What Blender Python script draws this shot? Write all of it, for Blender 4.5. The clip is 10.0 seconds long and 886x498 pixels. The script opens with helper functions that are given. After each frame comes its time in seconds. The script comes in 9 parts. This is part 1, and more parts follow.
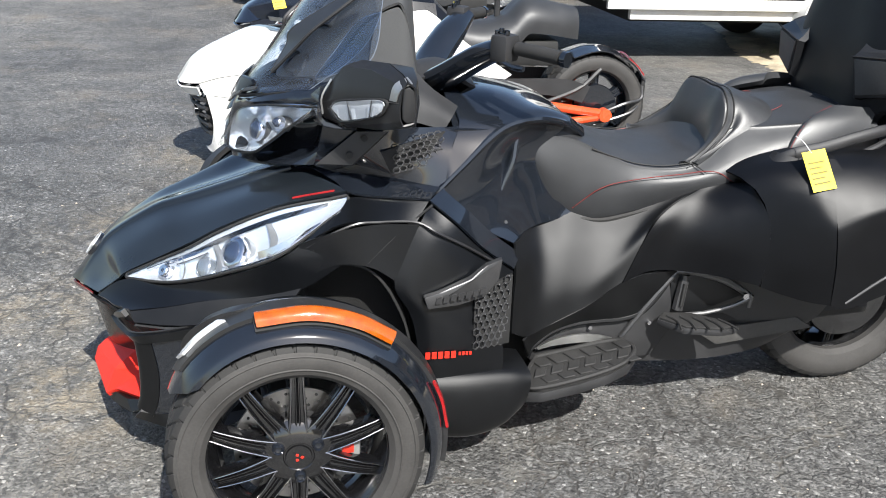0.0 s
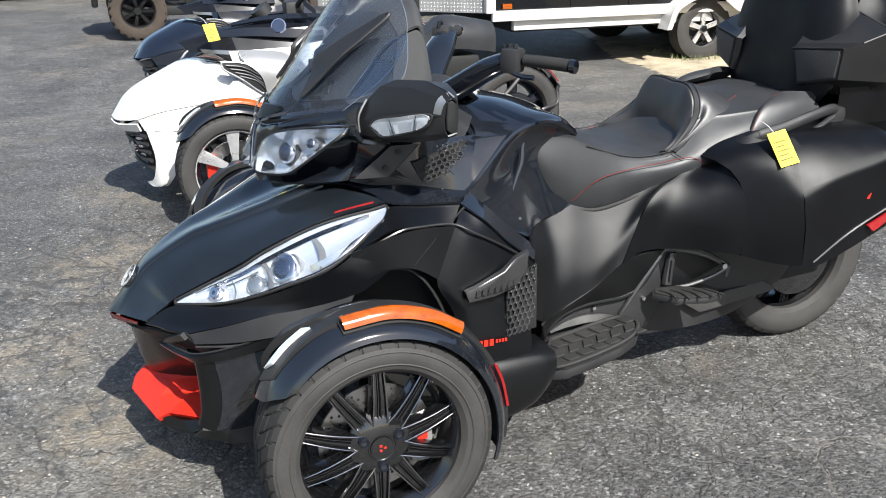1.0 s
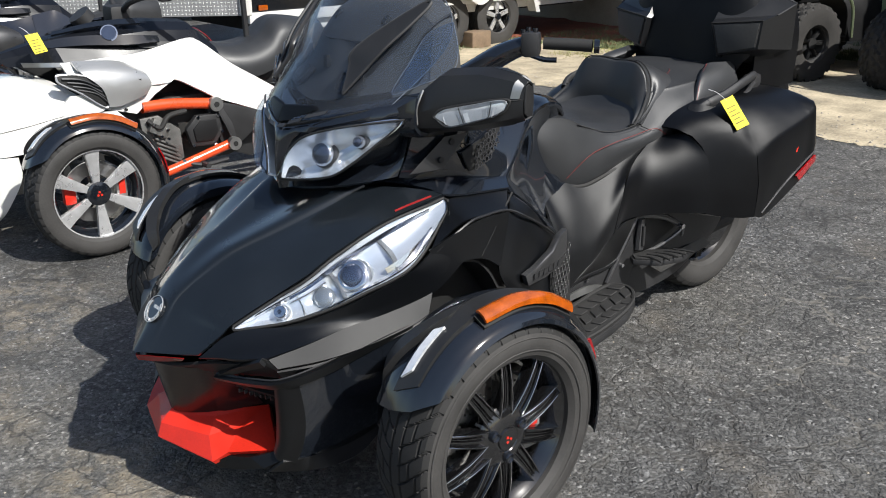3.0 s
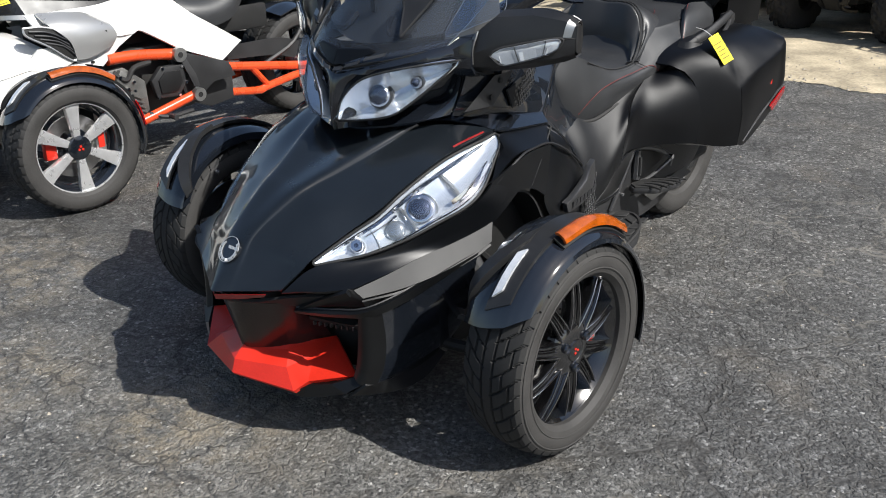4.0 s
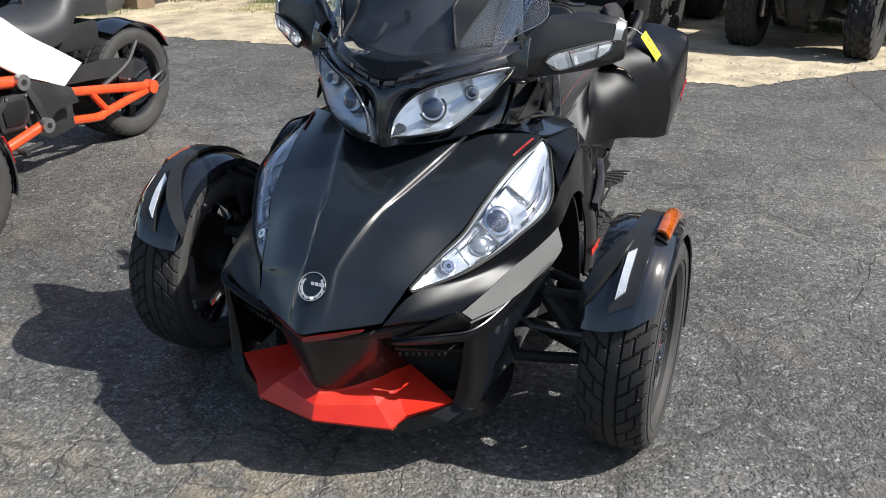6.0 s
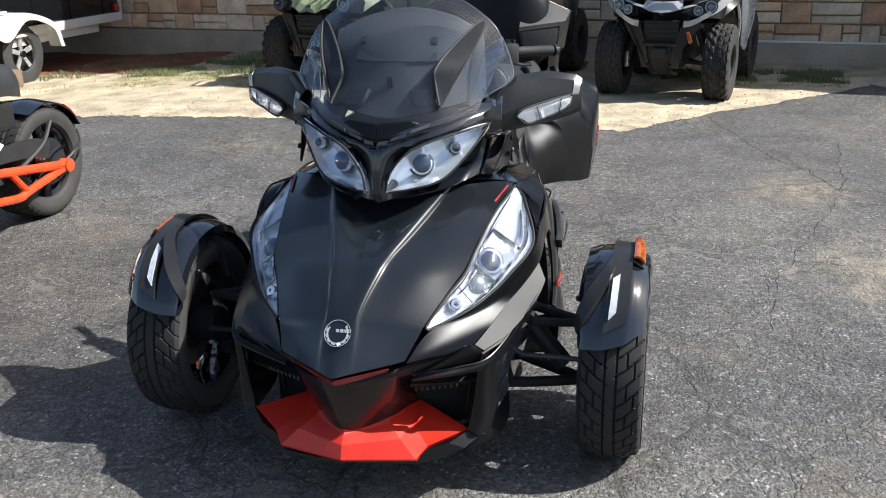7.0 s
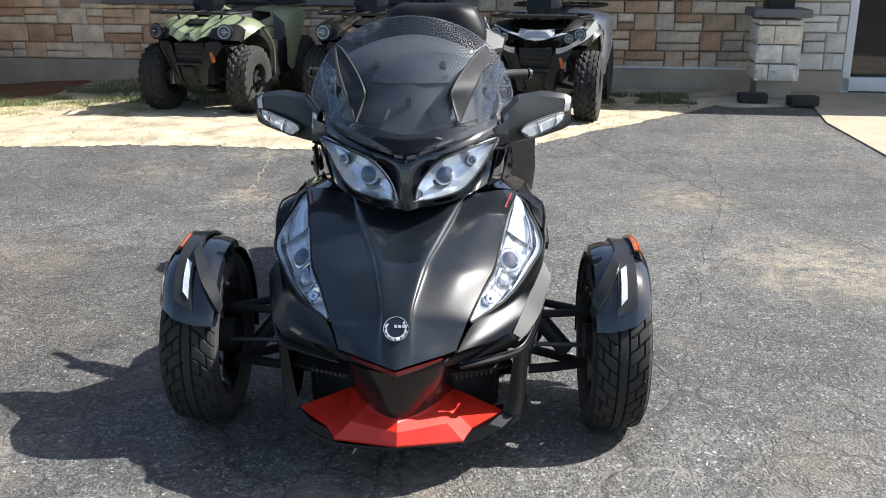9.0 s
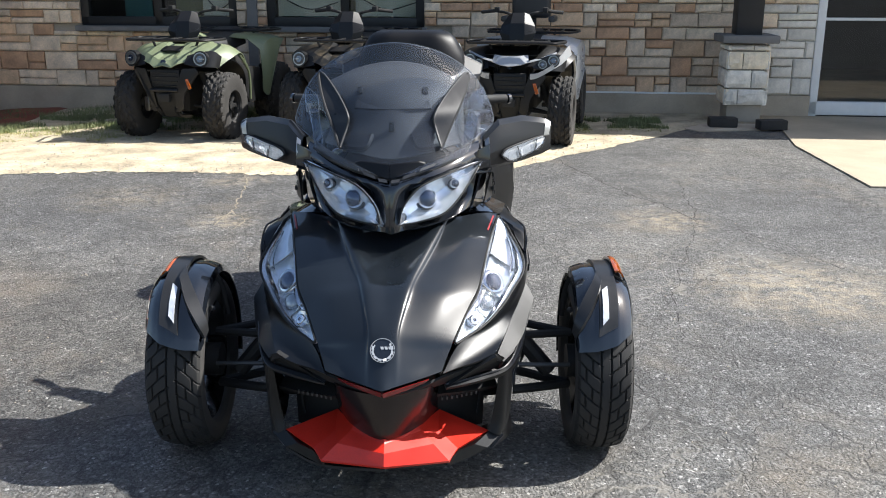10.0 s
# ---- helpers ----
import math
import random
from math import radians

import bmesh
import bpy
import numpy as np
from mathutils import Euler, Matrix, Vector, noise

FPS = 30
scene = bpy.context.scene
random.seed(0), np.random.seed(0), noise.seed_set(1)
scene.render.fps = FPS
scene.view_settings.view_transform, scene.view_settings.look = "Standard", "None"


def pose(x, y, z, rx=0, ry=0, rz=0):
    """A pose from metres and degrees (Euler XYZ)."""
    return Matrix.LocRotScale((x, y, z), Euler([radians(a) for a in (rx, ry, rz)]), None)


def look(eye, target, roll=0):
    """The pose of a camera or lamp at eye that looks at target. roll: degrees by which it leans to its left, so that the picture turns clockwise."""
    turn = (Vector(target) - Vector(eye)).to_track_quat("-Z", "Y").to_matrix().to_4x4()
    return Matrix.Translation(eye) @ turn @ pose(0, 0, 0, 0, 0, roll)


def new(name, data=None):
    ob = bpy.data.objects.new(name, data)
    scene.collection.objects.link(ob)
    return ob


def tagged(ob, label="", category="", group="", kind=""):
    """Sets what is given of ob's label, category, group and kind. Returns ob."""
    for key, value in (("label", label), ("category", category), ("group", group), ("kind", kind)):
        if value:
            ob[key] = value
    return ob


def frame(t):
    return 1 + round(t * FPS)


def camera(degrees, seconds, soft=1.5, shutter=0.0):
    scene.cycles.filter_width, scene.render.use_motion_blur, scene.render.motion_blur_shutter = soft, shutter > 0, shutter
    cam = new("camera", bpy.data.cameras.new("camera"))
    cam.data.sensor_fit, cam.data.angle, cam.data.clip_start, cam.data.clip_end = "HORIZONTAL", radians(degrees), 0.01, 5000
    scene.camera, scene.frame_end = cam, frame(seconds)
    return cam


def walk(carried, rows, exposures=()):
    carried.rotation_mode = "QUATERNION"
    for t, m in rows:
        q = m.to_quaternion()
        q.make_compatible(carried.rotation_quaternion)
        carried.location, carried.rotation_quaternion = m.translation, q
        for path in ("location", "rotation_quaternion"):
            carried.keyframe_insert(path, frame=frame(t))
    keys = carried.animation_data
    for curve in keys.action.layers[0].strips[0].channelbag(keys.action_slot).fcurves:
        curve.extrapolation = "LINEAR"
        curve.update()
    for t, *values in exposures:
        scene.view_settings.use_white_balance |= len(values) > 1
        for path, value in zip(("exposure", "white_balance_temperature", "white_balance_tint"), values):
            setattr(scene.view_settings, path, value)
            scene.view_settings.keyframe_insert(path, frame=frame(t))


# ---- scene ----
import collections

cam = camera(50.5, 10.0, soft=1.0)
PATH = [
    (0, (2.462, -0.04, 1.447), (0.634, 0.315, 0.717), 2.3),
    (0.5, (2.532, -0.287, 1.459), (0.73, 0.22, 0.754), 1.0),
    (1, (2.556, -0.495, 1.468), (0.786, 0.132, 0.779), -0.3),
    (1.5, (2.422, -0.704, 1.462), (0.681, 0.067, 0.849), 0.3),
    (2, (2.359, -0.932, 1.453), (0.699, 0.014, 0.862), 0.4),
    (2.2, (2.331, -1.053, 1.46), (0.729, -0.018, 0.857), 0.1),
    (3.3, (1.993, -1.402, 1.427), (0.596, -0.165, 0.706), -0.7),
    (3.5, (1.961, -1.506, 1.43), (0.61, -0.234, 0.685), -0.8),
    (4, (1.893, -1.74, 1.449), (0.641, -0.393, 0.662), -0.4),
    (4.5, (1.672, -1.833, 1.437), (0.517, -0.41, 0.637), -0.0),
    (5, (1.499, -1.956, 1.441), (0.45, -0.452, 0.642), 0.2),
    (5.2, (1.409, -2.051, 1.439), (0.45, -0.493, 0.632), 0.3),
    (6.3, (0.974, -2.245, 1.436), (0.301, -0.512, 0.697), -0.0),
    (6.5, (0.918, -2.32, 1.449), (0.302, -0.556, 0.736), -0.6),
    (7, (0.803, -2.52, 1.481), (0.332, -0.69, 0.825), -0.9),
    (7.5, (0.649, -2.531, 1.485), (0.251, -0.671, 0.867), -0.5),
    (8, (0.526, -2.576, 1.489), (0.208, -0.71, 0.842), -0.6),
    (8.5, (0.37, -2.777, 1.489), (0.197, -0.896, 0.83), -0.3),
    (9, (0.278, -2.886, 1.505), (0.167, -0.983, 0.901), 0.1),
    (9.5, (0.247, -2.92, 1.509), (0.166, -1.002, 0.949), 0.3),
    (10, (0.247, -2.928, 1.509), (0.192, -1.007, 0.956), 0.1),
]
walk(cam, [(t, look(eye, target, roll)) for t, eye, target, roll in PATH], exposures=[(0, 0.93), (1, 0.80), (2, 0.40), (3.5, 0.30), (5, 0.39), (6.5, 0.62), (7.5, 0.83), (10, 1.0)])

# ---------------------------------------------------------------- light
SUN_WAY = Vector((1.0, 0.2, 1.06)).normalized()
world = bpy.data.worlds.new("world")
scene.world = world
world.use_nodes = True
_wn = world.node_tree.nodes
_sky = _wn.new("ShaderNodeTexSky")
_sky.sky_type = "NISHITA"
_sky.sun_disc = False
_sky.sun_elevation = math.asin(SUN_WAY.z)
_sky.sun_rotation = math.atan2(SUN_WAY.x, SUN_WAY.y)
_sky.air_density, _sky.dust_density = 1.0, 1.5
world.node_tree.links.new(_sky.outputs[0], _wn["Background"].inputs[0])
_wn["Background"].inputs[1].default_value = 0.098
_sun = bpy.data.lights.new("sun", "SUN")
_sun.energy, _sun.angle, _sun.color = 5.3, radians(0.5), (1.0, 0.982, 0.940)
sun = new("sun", _sun)
sun.matrix_world = look(SUN_WAY * 40, (0, 0, 0))


# ---------------------------------------------------------------- materials
def nodes_of(name):
    m = bpy.data.materials.new(name)
    m.use_nodes = True
    t = m.node_tree
    return m, t, t.nodes["Principled BSDF"]


def noise_node(t, scale, detail=4.0, rough=0.55, vec=None):
    n = t.nodes.new("ShaderNodeTexNoise")
    n.inputs["Scale"].default_value, n.inputs["Detail"].default_value, n.inputs["Roughness"].default_value = scale, detail, rough
    if vec is None:
        vec = t.nodes.new("ShaderNodeTexCoord").outputs["Object"]
    t.links.new(vec, n.inputs["Vector"])
    return n


def ramp_node(t, fac, stops):
    r = t.nodes.new("ShaderNodeValToRGB")
    while len(r.color_ramp.elements) < len(stops):
        r.color_ramp.elements.new(0.5)
    for e, (p, c) in zip(r.color_ramp.elements, stops):
        e.position = p
        e.color = (c, c, c, 1) if isinstance(c, (int, float)) else (*c, 1)
    t.links.new(fac, r.inputs[0])
    return r


def mix_node(t, fac, a, b, kind="MIX"):
    n = t.nodes.new("ShaderNodeMix")
    n.data_type, n.blend_type = "RGBA", kind
    for k, v in ((0, fac), (6, a), (7, b)):
        if isinstance(v, (int, float)):
            n.inputs[k].default_value = v
        elif isinstance(v, tuple):
            n.inputs[k].default_value = (*v, 1)
        else:
            t.links.new(v, n.inputs[k])
    return n.outputs[2]


def surf(name, col, rough=0.5, metal=0.0, var=0.2, scale=8.0, fine=150.0, bump=0.0, bscale=300.0, coat=0.0, rvar=0.08, per_object=0.0, spec=0.5):
    """A plain surface with variation at two scales, uneven gloss and fine relief."""
    m, t, b = nodes_of(name)
    big = noise_node(t, scale, 5.0)
    small = noise_node(t, fine, 3.0)
    both = t.nodes.new("ShaderNodeMath")
    both.operation = "MULTIPLY_ADD"
    t.links.new(small.outputs[0], both.inputs[0])
    both.inputs[1].default_value = 0.45
    t.links.new(big.outputs[0], both.inputs[2])
    lo = tuple(c * (1 - var) for c in col)
    hi = tuple(min(1, c * (1 + var)) for c in col)
    out = ramp_node(t, both.outputs[0], [(0.45, lo), (1.0, hi)]).outputs[0]
    if per_object:
        info = t.nodes.new("ShaderNodeObjectInfo")
        r = ramp_node(t, info.outputs["Random"], [(0, 1 - per_object), (1, 1 + per_object * 0.4)])
        out = mix_node(t, 1.0, out, r.outputs[0], "MULTIPLY")
    t.links.new(out, b.inputs["Base Color"])
    r2 = ramp_node(t, big.outputs[0], [(0.3, max(0.01, rough - rvar)), (0.7, min(1, rough + rvar))])
    t.links.new(r2.outputs[0], b.inputs["Roughness"])
    b.inputs["Metallic"].default_value = metal
    b.inputs["Coat Weight"].default_value = coat
    b.inputs["Coat Roughness"].default_value = 0.03
    b.inputs["Specular IOR Level"].default_value = spec
    if bump:
        n = noise_node(t, bscale, 2.0)
        bp = t.nodes.new("ShaderNodeBump")
        bp.inputs["Strength"].default_value = bump
        bp.inputs["Distance"].default_value = 0.002
        t.links.new(n.outputs[0], bp.inputs["Height"])
        t.links.new(bp.outputs[0], b.inputs["Normal"])
    return m


def pane(name, tint, gloss_rough=0.01, ior=1.45, haze=0.0):
    """Thin clear or smoked plastic: see-through, with Fresnel gloss."""
    m = bpy.data.materials.new(name)
    m.use_nodes = True
    t = m.node_tree
    t.nodes.remove(t.nodes["Principled BSDF"])
    out = t.nodes["Material Output"]
    tr, gl, mx, lw, pw, sc = (t.nodes.new(k) for k in ("ShaderNodeBsdfTransparent", "ShaderNodeBsdfGlossy", "ShaderNodeMixShader", "ShaderNodeLayerWeight", "ShaderNodeMath", "ShaderNodeMath"))
    tr.inputs[0].default_value = (*tint, 1)
    gl.inputs["Roughness"].default_value = gloss_rough
    f0 = ((ior - 1) / (ior + 1)) ** 2
    lw.inputs[0].default_value = 0.5
    pw.operation, pw.inputs[1].default_value = "POWER", 5.0
    sc.operation, sc.inputs[1].default_value, sc.inputs[2].default_value = "MULTIPLY_ADD", 1 - f0, f0
    t.links.new(lw.outputs["Facing"], pw.inputs[0])
    t.links.new(pw.outputs[0], sc.inputs[0])
    t.links.new(sc.outputs[0], mx.inputs[0])
    body = tr.outputs[0]
    # pale diffuse layer that stands in for the screen's hazy reflection
    if haze:
        df, ms = t.nodes.new("ShaderNodeBsdfDiffuse"), t.nodes.new("ShaderNodeMixShader")
        df.inputs[0].default_value = (0.52, 0.56, 0.62, 1)
        t.links.new(ramp_node(t, noise_node(t, 7.0, 5.0).outputs[0], [(0.3, haze * 0.6), (0.7, haze * 1.4)]).outputs[0], ms.inputs[0])
        t.links.new(tr.outputs[0], ms.inputs[1])
        t.links.new(df.outputs[0], ms.inputs[2])
        body = ms.outputs[0]
    t.links.new(body, mx.inputs[1])
    t.links.new(gl.outputs[0], mx.inputs[2])
    t.links.new(mx.outputs[0], out.inputs[0])
    return m


def satin(name, col, rough, ior=1.5, var=0.2, bump=0.05):
    """Matt black paint: a dark body under a broad soft sheen."""
    m = bpy.data.materials.new(name)
    m.use_nodes = True
    t = m.node_tree
    t.nodes.remove(t.nodes["Principled BSDF"])
    out = t.nodes["Material Output"]
    df, gl, mx, fr, bp = (t.nodes.new(k) for k in ("ShaderNodeBsdfDiffuse", "ShaderNodeBsdfGlossy", "ShaderNodeMixShader", "ShaderNodeFresnel", "ShaderNodeBump"))
    gl.distribution = "BECKMANN"
    big = noise_node(t, 6.0, 5.0)
    t.links.new(ramp_node(t, big.outputs[0], [(0.35, tuple(c * (1 - var) for c in col)), (0.65, tuple(c * (1 + var) for c in col))]).outputs[0], df.inputs[0])
    t.links.new(ramp_node(t, big.outputs[0], [(0.3, rough - 0.03), (0.7, rough + 0.03)]).outputs[0], gl.inputs["Roughness"])
    fr.inputs[0].default_value = ior
    bp.inputs["Strength"].default_value, bp.inputs["Distance"].default_value = bump, 0.002
    t.links.new(noise_node(t, 900.0, 2.0).outputs[0], bp.inputs["Height"])
    for n in (df, gl):
        t.links.new(bp.outputs[0], n.inputs["Normal"])
    t.links.new(fr.outputs[0], mx.inputs[0])
    t.links.new(df.outputs[0], mx.inputs[1])
    t.links.new(gl.outputs[0], mx.inputs[2])
    t.links.new(mx.outputs[0], out.inputs[0])
    return m


GLOSS = surf("gloss_black_paint", (0.008, 0.010, 0.014), 0.12, 0.0, 0.2, 5, 400, coat=1.0, rvar=0.03)
HOOD = surf("dark_metallic_paint", (0.0085, 0.0110, 0.0140), 0.30, 0.0, 0.25, 4, 900, coat=1.0, rvar=0.04, spec=0.16)
SATIN = satin("satin_black_paint", (0.0055, 0.0058, 0.0064), 0.52, 1.46)
PLASTIC = surf("black_grained_plastic", (0.020, 0.020, 0.021), 0.55, 0, 0.3, 9, 300, bump=0.10, bscale=700)
DARK = surf("dark_underside_plastic", (0.010, 0.010, 0.010), 0.7, 0, 0.4, 9, 200, bump=0.2)
RUBBER = surf("tyre_rubber", (0.017, 0.0165, 0.016), 0.75, 0, 0.3, 12, 220, bump=0.2, bscale=400)
SIDEWALL = surf("tyre_sidewall_rubber", (0.040, 0.038, 0.036), 0.7, 0, 0.3, 10, 160, bump=0.15, bscale=300)
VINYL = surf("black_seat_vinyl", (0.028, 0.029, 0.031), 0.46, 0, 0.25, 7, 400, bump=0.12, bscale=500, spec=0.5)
# darker copy of the saddle vinyl; the backrest's shade is in its colour
BACKVINYL = surf("shaded_black_vinyl", (0.0065, 0.0068, 0.0080), 0.46, 0, 0.25, 7, 400, bump=0.05, bscale=500, spec=0.22)
CASEBLACK = satin("deep_black_case_shell", (0.0040, 0.0043, 0.0052), 0.46, 1.38)
FLANK = satin("deep_black_flank_paint", (0.0045, 0.0050, 0.0060), 0.40, 1.50)
BADGEWHITE = surf("bright_badge_metal", (0.50, 0.51, 0.52), 0.35, 0.35, 0.08, 40, 300)
CHROME = surf("chrome", (0.75, 0.75, 0.77), 0.10, 1.0, 0.06, 8, 100, rvar=0.04)
SILVER = surf("silver_satin_metal", (0.42, 0.42, 0.41), 0.35, 0.9, 0.12, 12, 200)
GREYTRIM = surf("dark_grey_trim", (0.07, 0.07, 0.072), 0.38, 0.6, 0.2, 12, 300)
REDPAINT = surf("red_paint", (0.60, 0.024, 0.011), 0.42, 0, 0.15, 10, 200, coat=0.08)
REDLINE = surf("red_stitching", (0.16, 0.020, 0.018), 0.6, 0, 0.2, 30, 200)
AMBER = surf("amber_lens", (0.34, 0.066, 0.002), 0.14, 0, 0.35, 40, 300, coat=1.0, bump=0.1, bscale=250)
REDLENS = surf("red_reflector_lens", (0.32, 0.008, 0.010), 0.12, 0, 0.25, 40, 300, coat=1.0, bump=0.3, bscale=400)
WHITELENS = surf("white_lamp_lens", (0.86, 0.88, 0.90), 0.14, 0.45, 0.10, 30, 200, coat=1.0, bump=0.9, bscale=70, rvar=0.08)
DARKRED = surf("dark_red_strip", (0.16, 0.006, 0.006), 0.2, 0, 0.2, 30, 200, coat=0.6)
REDACCENT = surf("red_accent", (0.26, 0.010, 0.010), 0.35, 0, 0.2, 30, 200)
TAG = surf("yellow_card", (0.85, 0.68, 0.02), 0.6, 0, 0.08, 10, 200)
INK = surf("grey_ink", (0.16, 0.13, 0.02), 0.7, 0, 0.2)
# lighter metal that stands in for glints along the black spoke edges
EDGEGLINT = surf("bright_edge_glint", (0.36, 0.36, 0.37), 0.16, 1.0, 0.2, 10, 300, rvar=0.04)
BLACKCHROME = surf("gloss_black_rim", (0.0045, 0.0045, 0.005), 0.16, 0.0, 0.2, 10, 300, coat=1.0, rvar=0.03, spec=0.8)
STEEL = surf("brushed_steel_disc", (0.42, 0.41, 0.40), 0.35, 1.0, 0.2, 20, 300)
LAMPGREY = surf("lamp_reflector_grey", (0.36, 0.38, 0.40), 0.2, 0.7, 0.15, 30, 150)
CLEAR = pane("clear_lens", (0.97, 0.98, 0.99))
SMOKE = pane("smoked_windscreen", (0.80, 0.83, 0.87), 0.012, 1.46, 0.02)
CLEARWING = pane("clear_wind_deflector", (0.86, 0.91, 0.98), 0.012, 1.55)
CLEARRIM = surf("pale_plastic_edge", (0.12, 0.14, 0.17), 0.15, 0.0, 0.1, 20, 200, coat=1.0)
DASH = surf("grey_dash_plastic", (0.045, 0.046, 0.047), 0.60, 0.0, 0.2, 6, 300)


# ---------------------------------------------------------------- mesh helpers
def crv(pts, n, closed=False):
    """n points along a smooth curve through pts."""
    P = [Vector(p) for p in pts]
    k = len(P)
    if k == 2 and not closed:
        return [P[0].lerp(P[1], i / (n - 1)) for i in range(n)]
    spans = k if closed else k - 1
    out = []
    for i in range(n):
        u = i / (n if closed else n - 1) * spans
        j = min(int(u), spans - 1)
        f = u - j
        if closed:
            a, b, c, d = (P[(j + o) % k] for o in (-1, 0, 1, 2))
        else:
            b, c = P[j], P[j + 1]
            a = P[j - 1] if j else b * 2 - c
            d = P[j + 2] if j + 2 < k else c * 2 - b
        out.append(0.5 * ((2 * b) + (c - a) * f + (2 * a - 5 * b + 4 * c - d) * f * f + (3 * b - a - 3 * c + d) * f ** 3))
    return out


def lin(pts, n):
    """n points along straight pieces through pts, each corner kept."""
    P = [Vector(p) for p in pts]
    k = len(P) - 1
    m = max(1, round((n - 1) / k))
    return [P[i].lerp(P[i + 1], q / m) for i in range(k) for q in range(m)] + [P[-1]]


def plates(rows, m=2):
    """A grid of flat facets through a small net of points."""
    wide = [lin(r, m * (len(r) - 1) + 1) for r in rows]
    cols = [lin([r[j] for r in wide], m * (len(rows) - 1) + 1) for j in range(len(wide[0]))]
    return [[c[i] for c in cols] for i in range(len(cols[0]))]


def net(rows, nu, nv):
    """A smooth grid of nu rows by nv columns through a small net of points."""
    wide = [crv(r, nv) for r in rows]
    cols = [crv([r[j] for r in wide], nu) for j in range(nv)]
    return [[cols[j][i] for j in range(nv)] for i in range(nu)]


def flip(p, s):
    return Vector((p[0] * s, p[1], p[2]))


def grid_faces(bm, g, wrap_u=False, wrap_v=False):
    vs = [[bm.verts.new(p) for p in r] for r in g]
    nu, nv = len(g), len(g[0])
    for i in range(nu if wrap_u else nu - 1):
        for j in range(nv if wrap_v else nv - 1):
            q = (vs[i][j], vs[(i + 1) % nu][j], vs[(i + 1) % nu][(j + 1) % nv], vs[i][(j + 1) % nv])
            if len(set(q)) == 4:
                bm.faces.new(q)
    return vs


def sheet(bm, g, th=0.005):
    """A grid as a panel of real thickness: front, back and rim. The back lies on the side th points to."""
    nu, nv = len(g), len(g[0])
    back = []
    for i in range(nu):
        row = []
        for j in range(nv):
            du = g[min(i + 1, nu - 1)][j] - g[max(i - 1, 0)][j]
            dv = g[i][min(j + 1, nv - 1)] - g[i][max(j - 1, 0)]
            n = du.cross(dv)
            n = n.normalized() if n.length > 1e-12 else Vector((0, 0, 1))
            row.append(g[i][j] - n * th)
        back.append(row)
    a, b = grid_faces(bm, g), grid_faces(bm, back)
    for i in range(nu - 1):
        for j in (0, nv - 1):
            bm.faces.new((a[i][j], a[i + 1][j], b[i + 1][j], b[i][j]))
    for j in range(nv - 1):
        for i in (0, nu - 1):
            bm.faces.new((a[i][j], a[i][j + 1], b[i][j + 1], b[i][j]))
    return bm


def panel(rows, nu=14, nv=14, th=0.006, s=1, bm=None, facets=False):
    bm = bm or bmesh.new()
    if facets == "across":
        wide = [lin(r, 2 * (len(r) - 1) + 1) for r in rows]
        cols = [crv([r[j] for r in wide], nu) for j in range(len(wide[0]))]
        g = [[c[i] for c in cols] for i in range(nu)]
    else:
        g = plates(rows) if facets else net(rows, nu, nv)
    return sheet(bm, [[flip(p, s) for p in r] for r in g], th)


def strip(a, b, n=20, th=0.004, s=1, bm=None, mids=2):
    """A ribbon between two smooth edges."""
    bm = bm or bmesh.new()
    A, B = crv(a, n), crv(b, n)
    return sheet(bm, [[flip(p.lerp(q, k / mids), s) for k in range(mids + 1)] for p, q in zip(A, B)], th)


def tube(pts, r, seg=10, n=16, s=1, bm=None, flat=1.0):
    """A round bar along a smooth curve; r is one radius or one for each point."""
    bm = bm or bmesh.new()
    C = [flip(p, s) for p in crv(pts, n)] if n else [flip(p, s) for p in pts]
    k = len(C)
    rr = [r] * k if isinstance(r, (int, float)) else [np.interp(i / (k - 1), np.linspace(0, 1, len(r)), r) for i in range(k)]
    rings, up = [], Vector((0, 0, 1))
    for i in range(k):
        d = (C[min(i + 1, k - 1)] - C[max(i - 1, 0)]).normalized()
        if abs(d.dot(up)) > 0.95:
            up = Vector((0, 1, 0)) if abs(d.y) < 0.9 else Vector((1, 0, 0))
        a = d.cross(up).normalized()
        b = a.cross(d).normalized()
        up = b
        rings.append([C[i] + (a * math.cos(w) + b * math.sin(w) * flat) * rr[i] for w in (2 * math.pi * q / seg for q in range(seg))])
    vs = grid_faces(bm, rings, wrap_v=True)
    bm.faces.new(vs[0])
    bm.faces.new(vs[-1])
    return bm


def solid(outline, depth, bevel=0.0, bm=None, s=1, seg=2):
    """A flat outline pushed along depth, with rounded edges."""
    own = bmesh.new()
    a = [own.verts.new(flip(p, s)) for p in outline]
    d = flip(depth, s)
    b = [own.verts.new(v.co + d) for v in a]
    k = len(a)
    own.faces.new(a)
    own.faces.new(b[::-1])
    for i in range(k):
        own.faces.new((a[i], b[i], b[(i + 1) % k], a[(i + 1) % k]))
    bmesh.ops.recalc_face_normals(own, faces=own.faces)
    if bevel:
        bmesh.ops.bevel(own, geom=own.edges[:], offset=bevel, segments=seg, affect="EDGES", profile=0.6, clamp_overlap=True)
    if bm is None:
        return own
    tmp = bpy.data.meshes.new("tmp")
    own.to_mesh(tmp)
    own.free()
    bm.from_mesh(tmp)
    bpy.data.meshes.remove(tmp)
    return bm


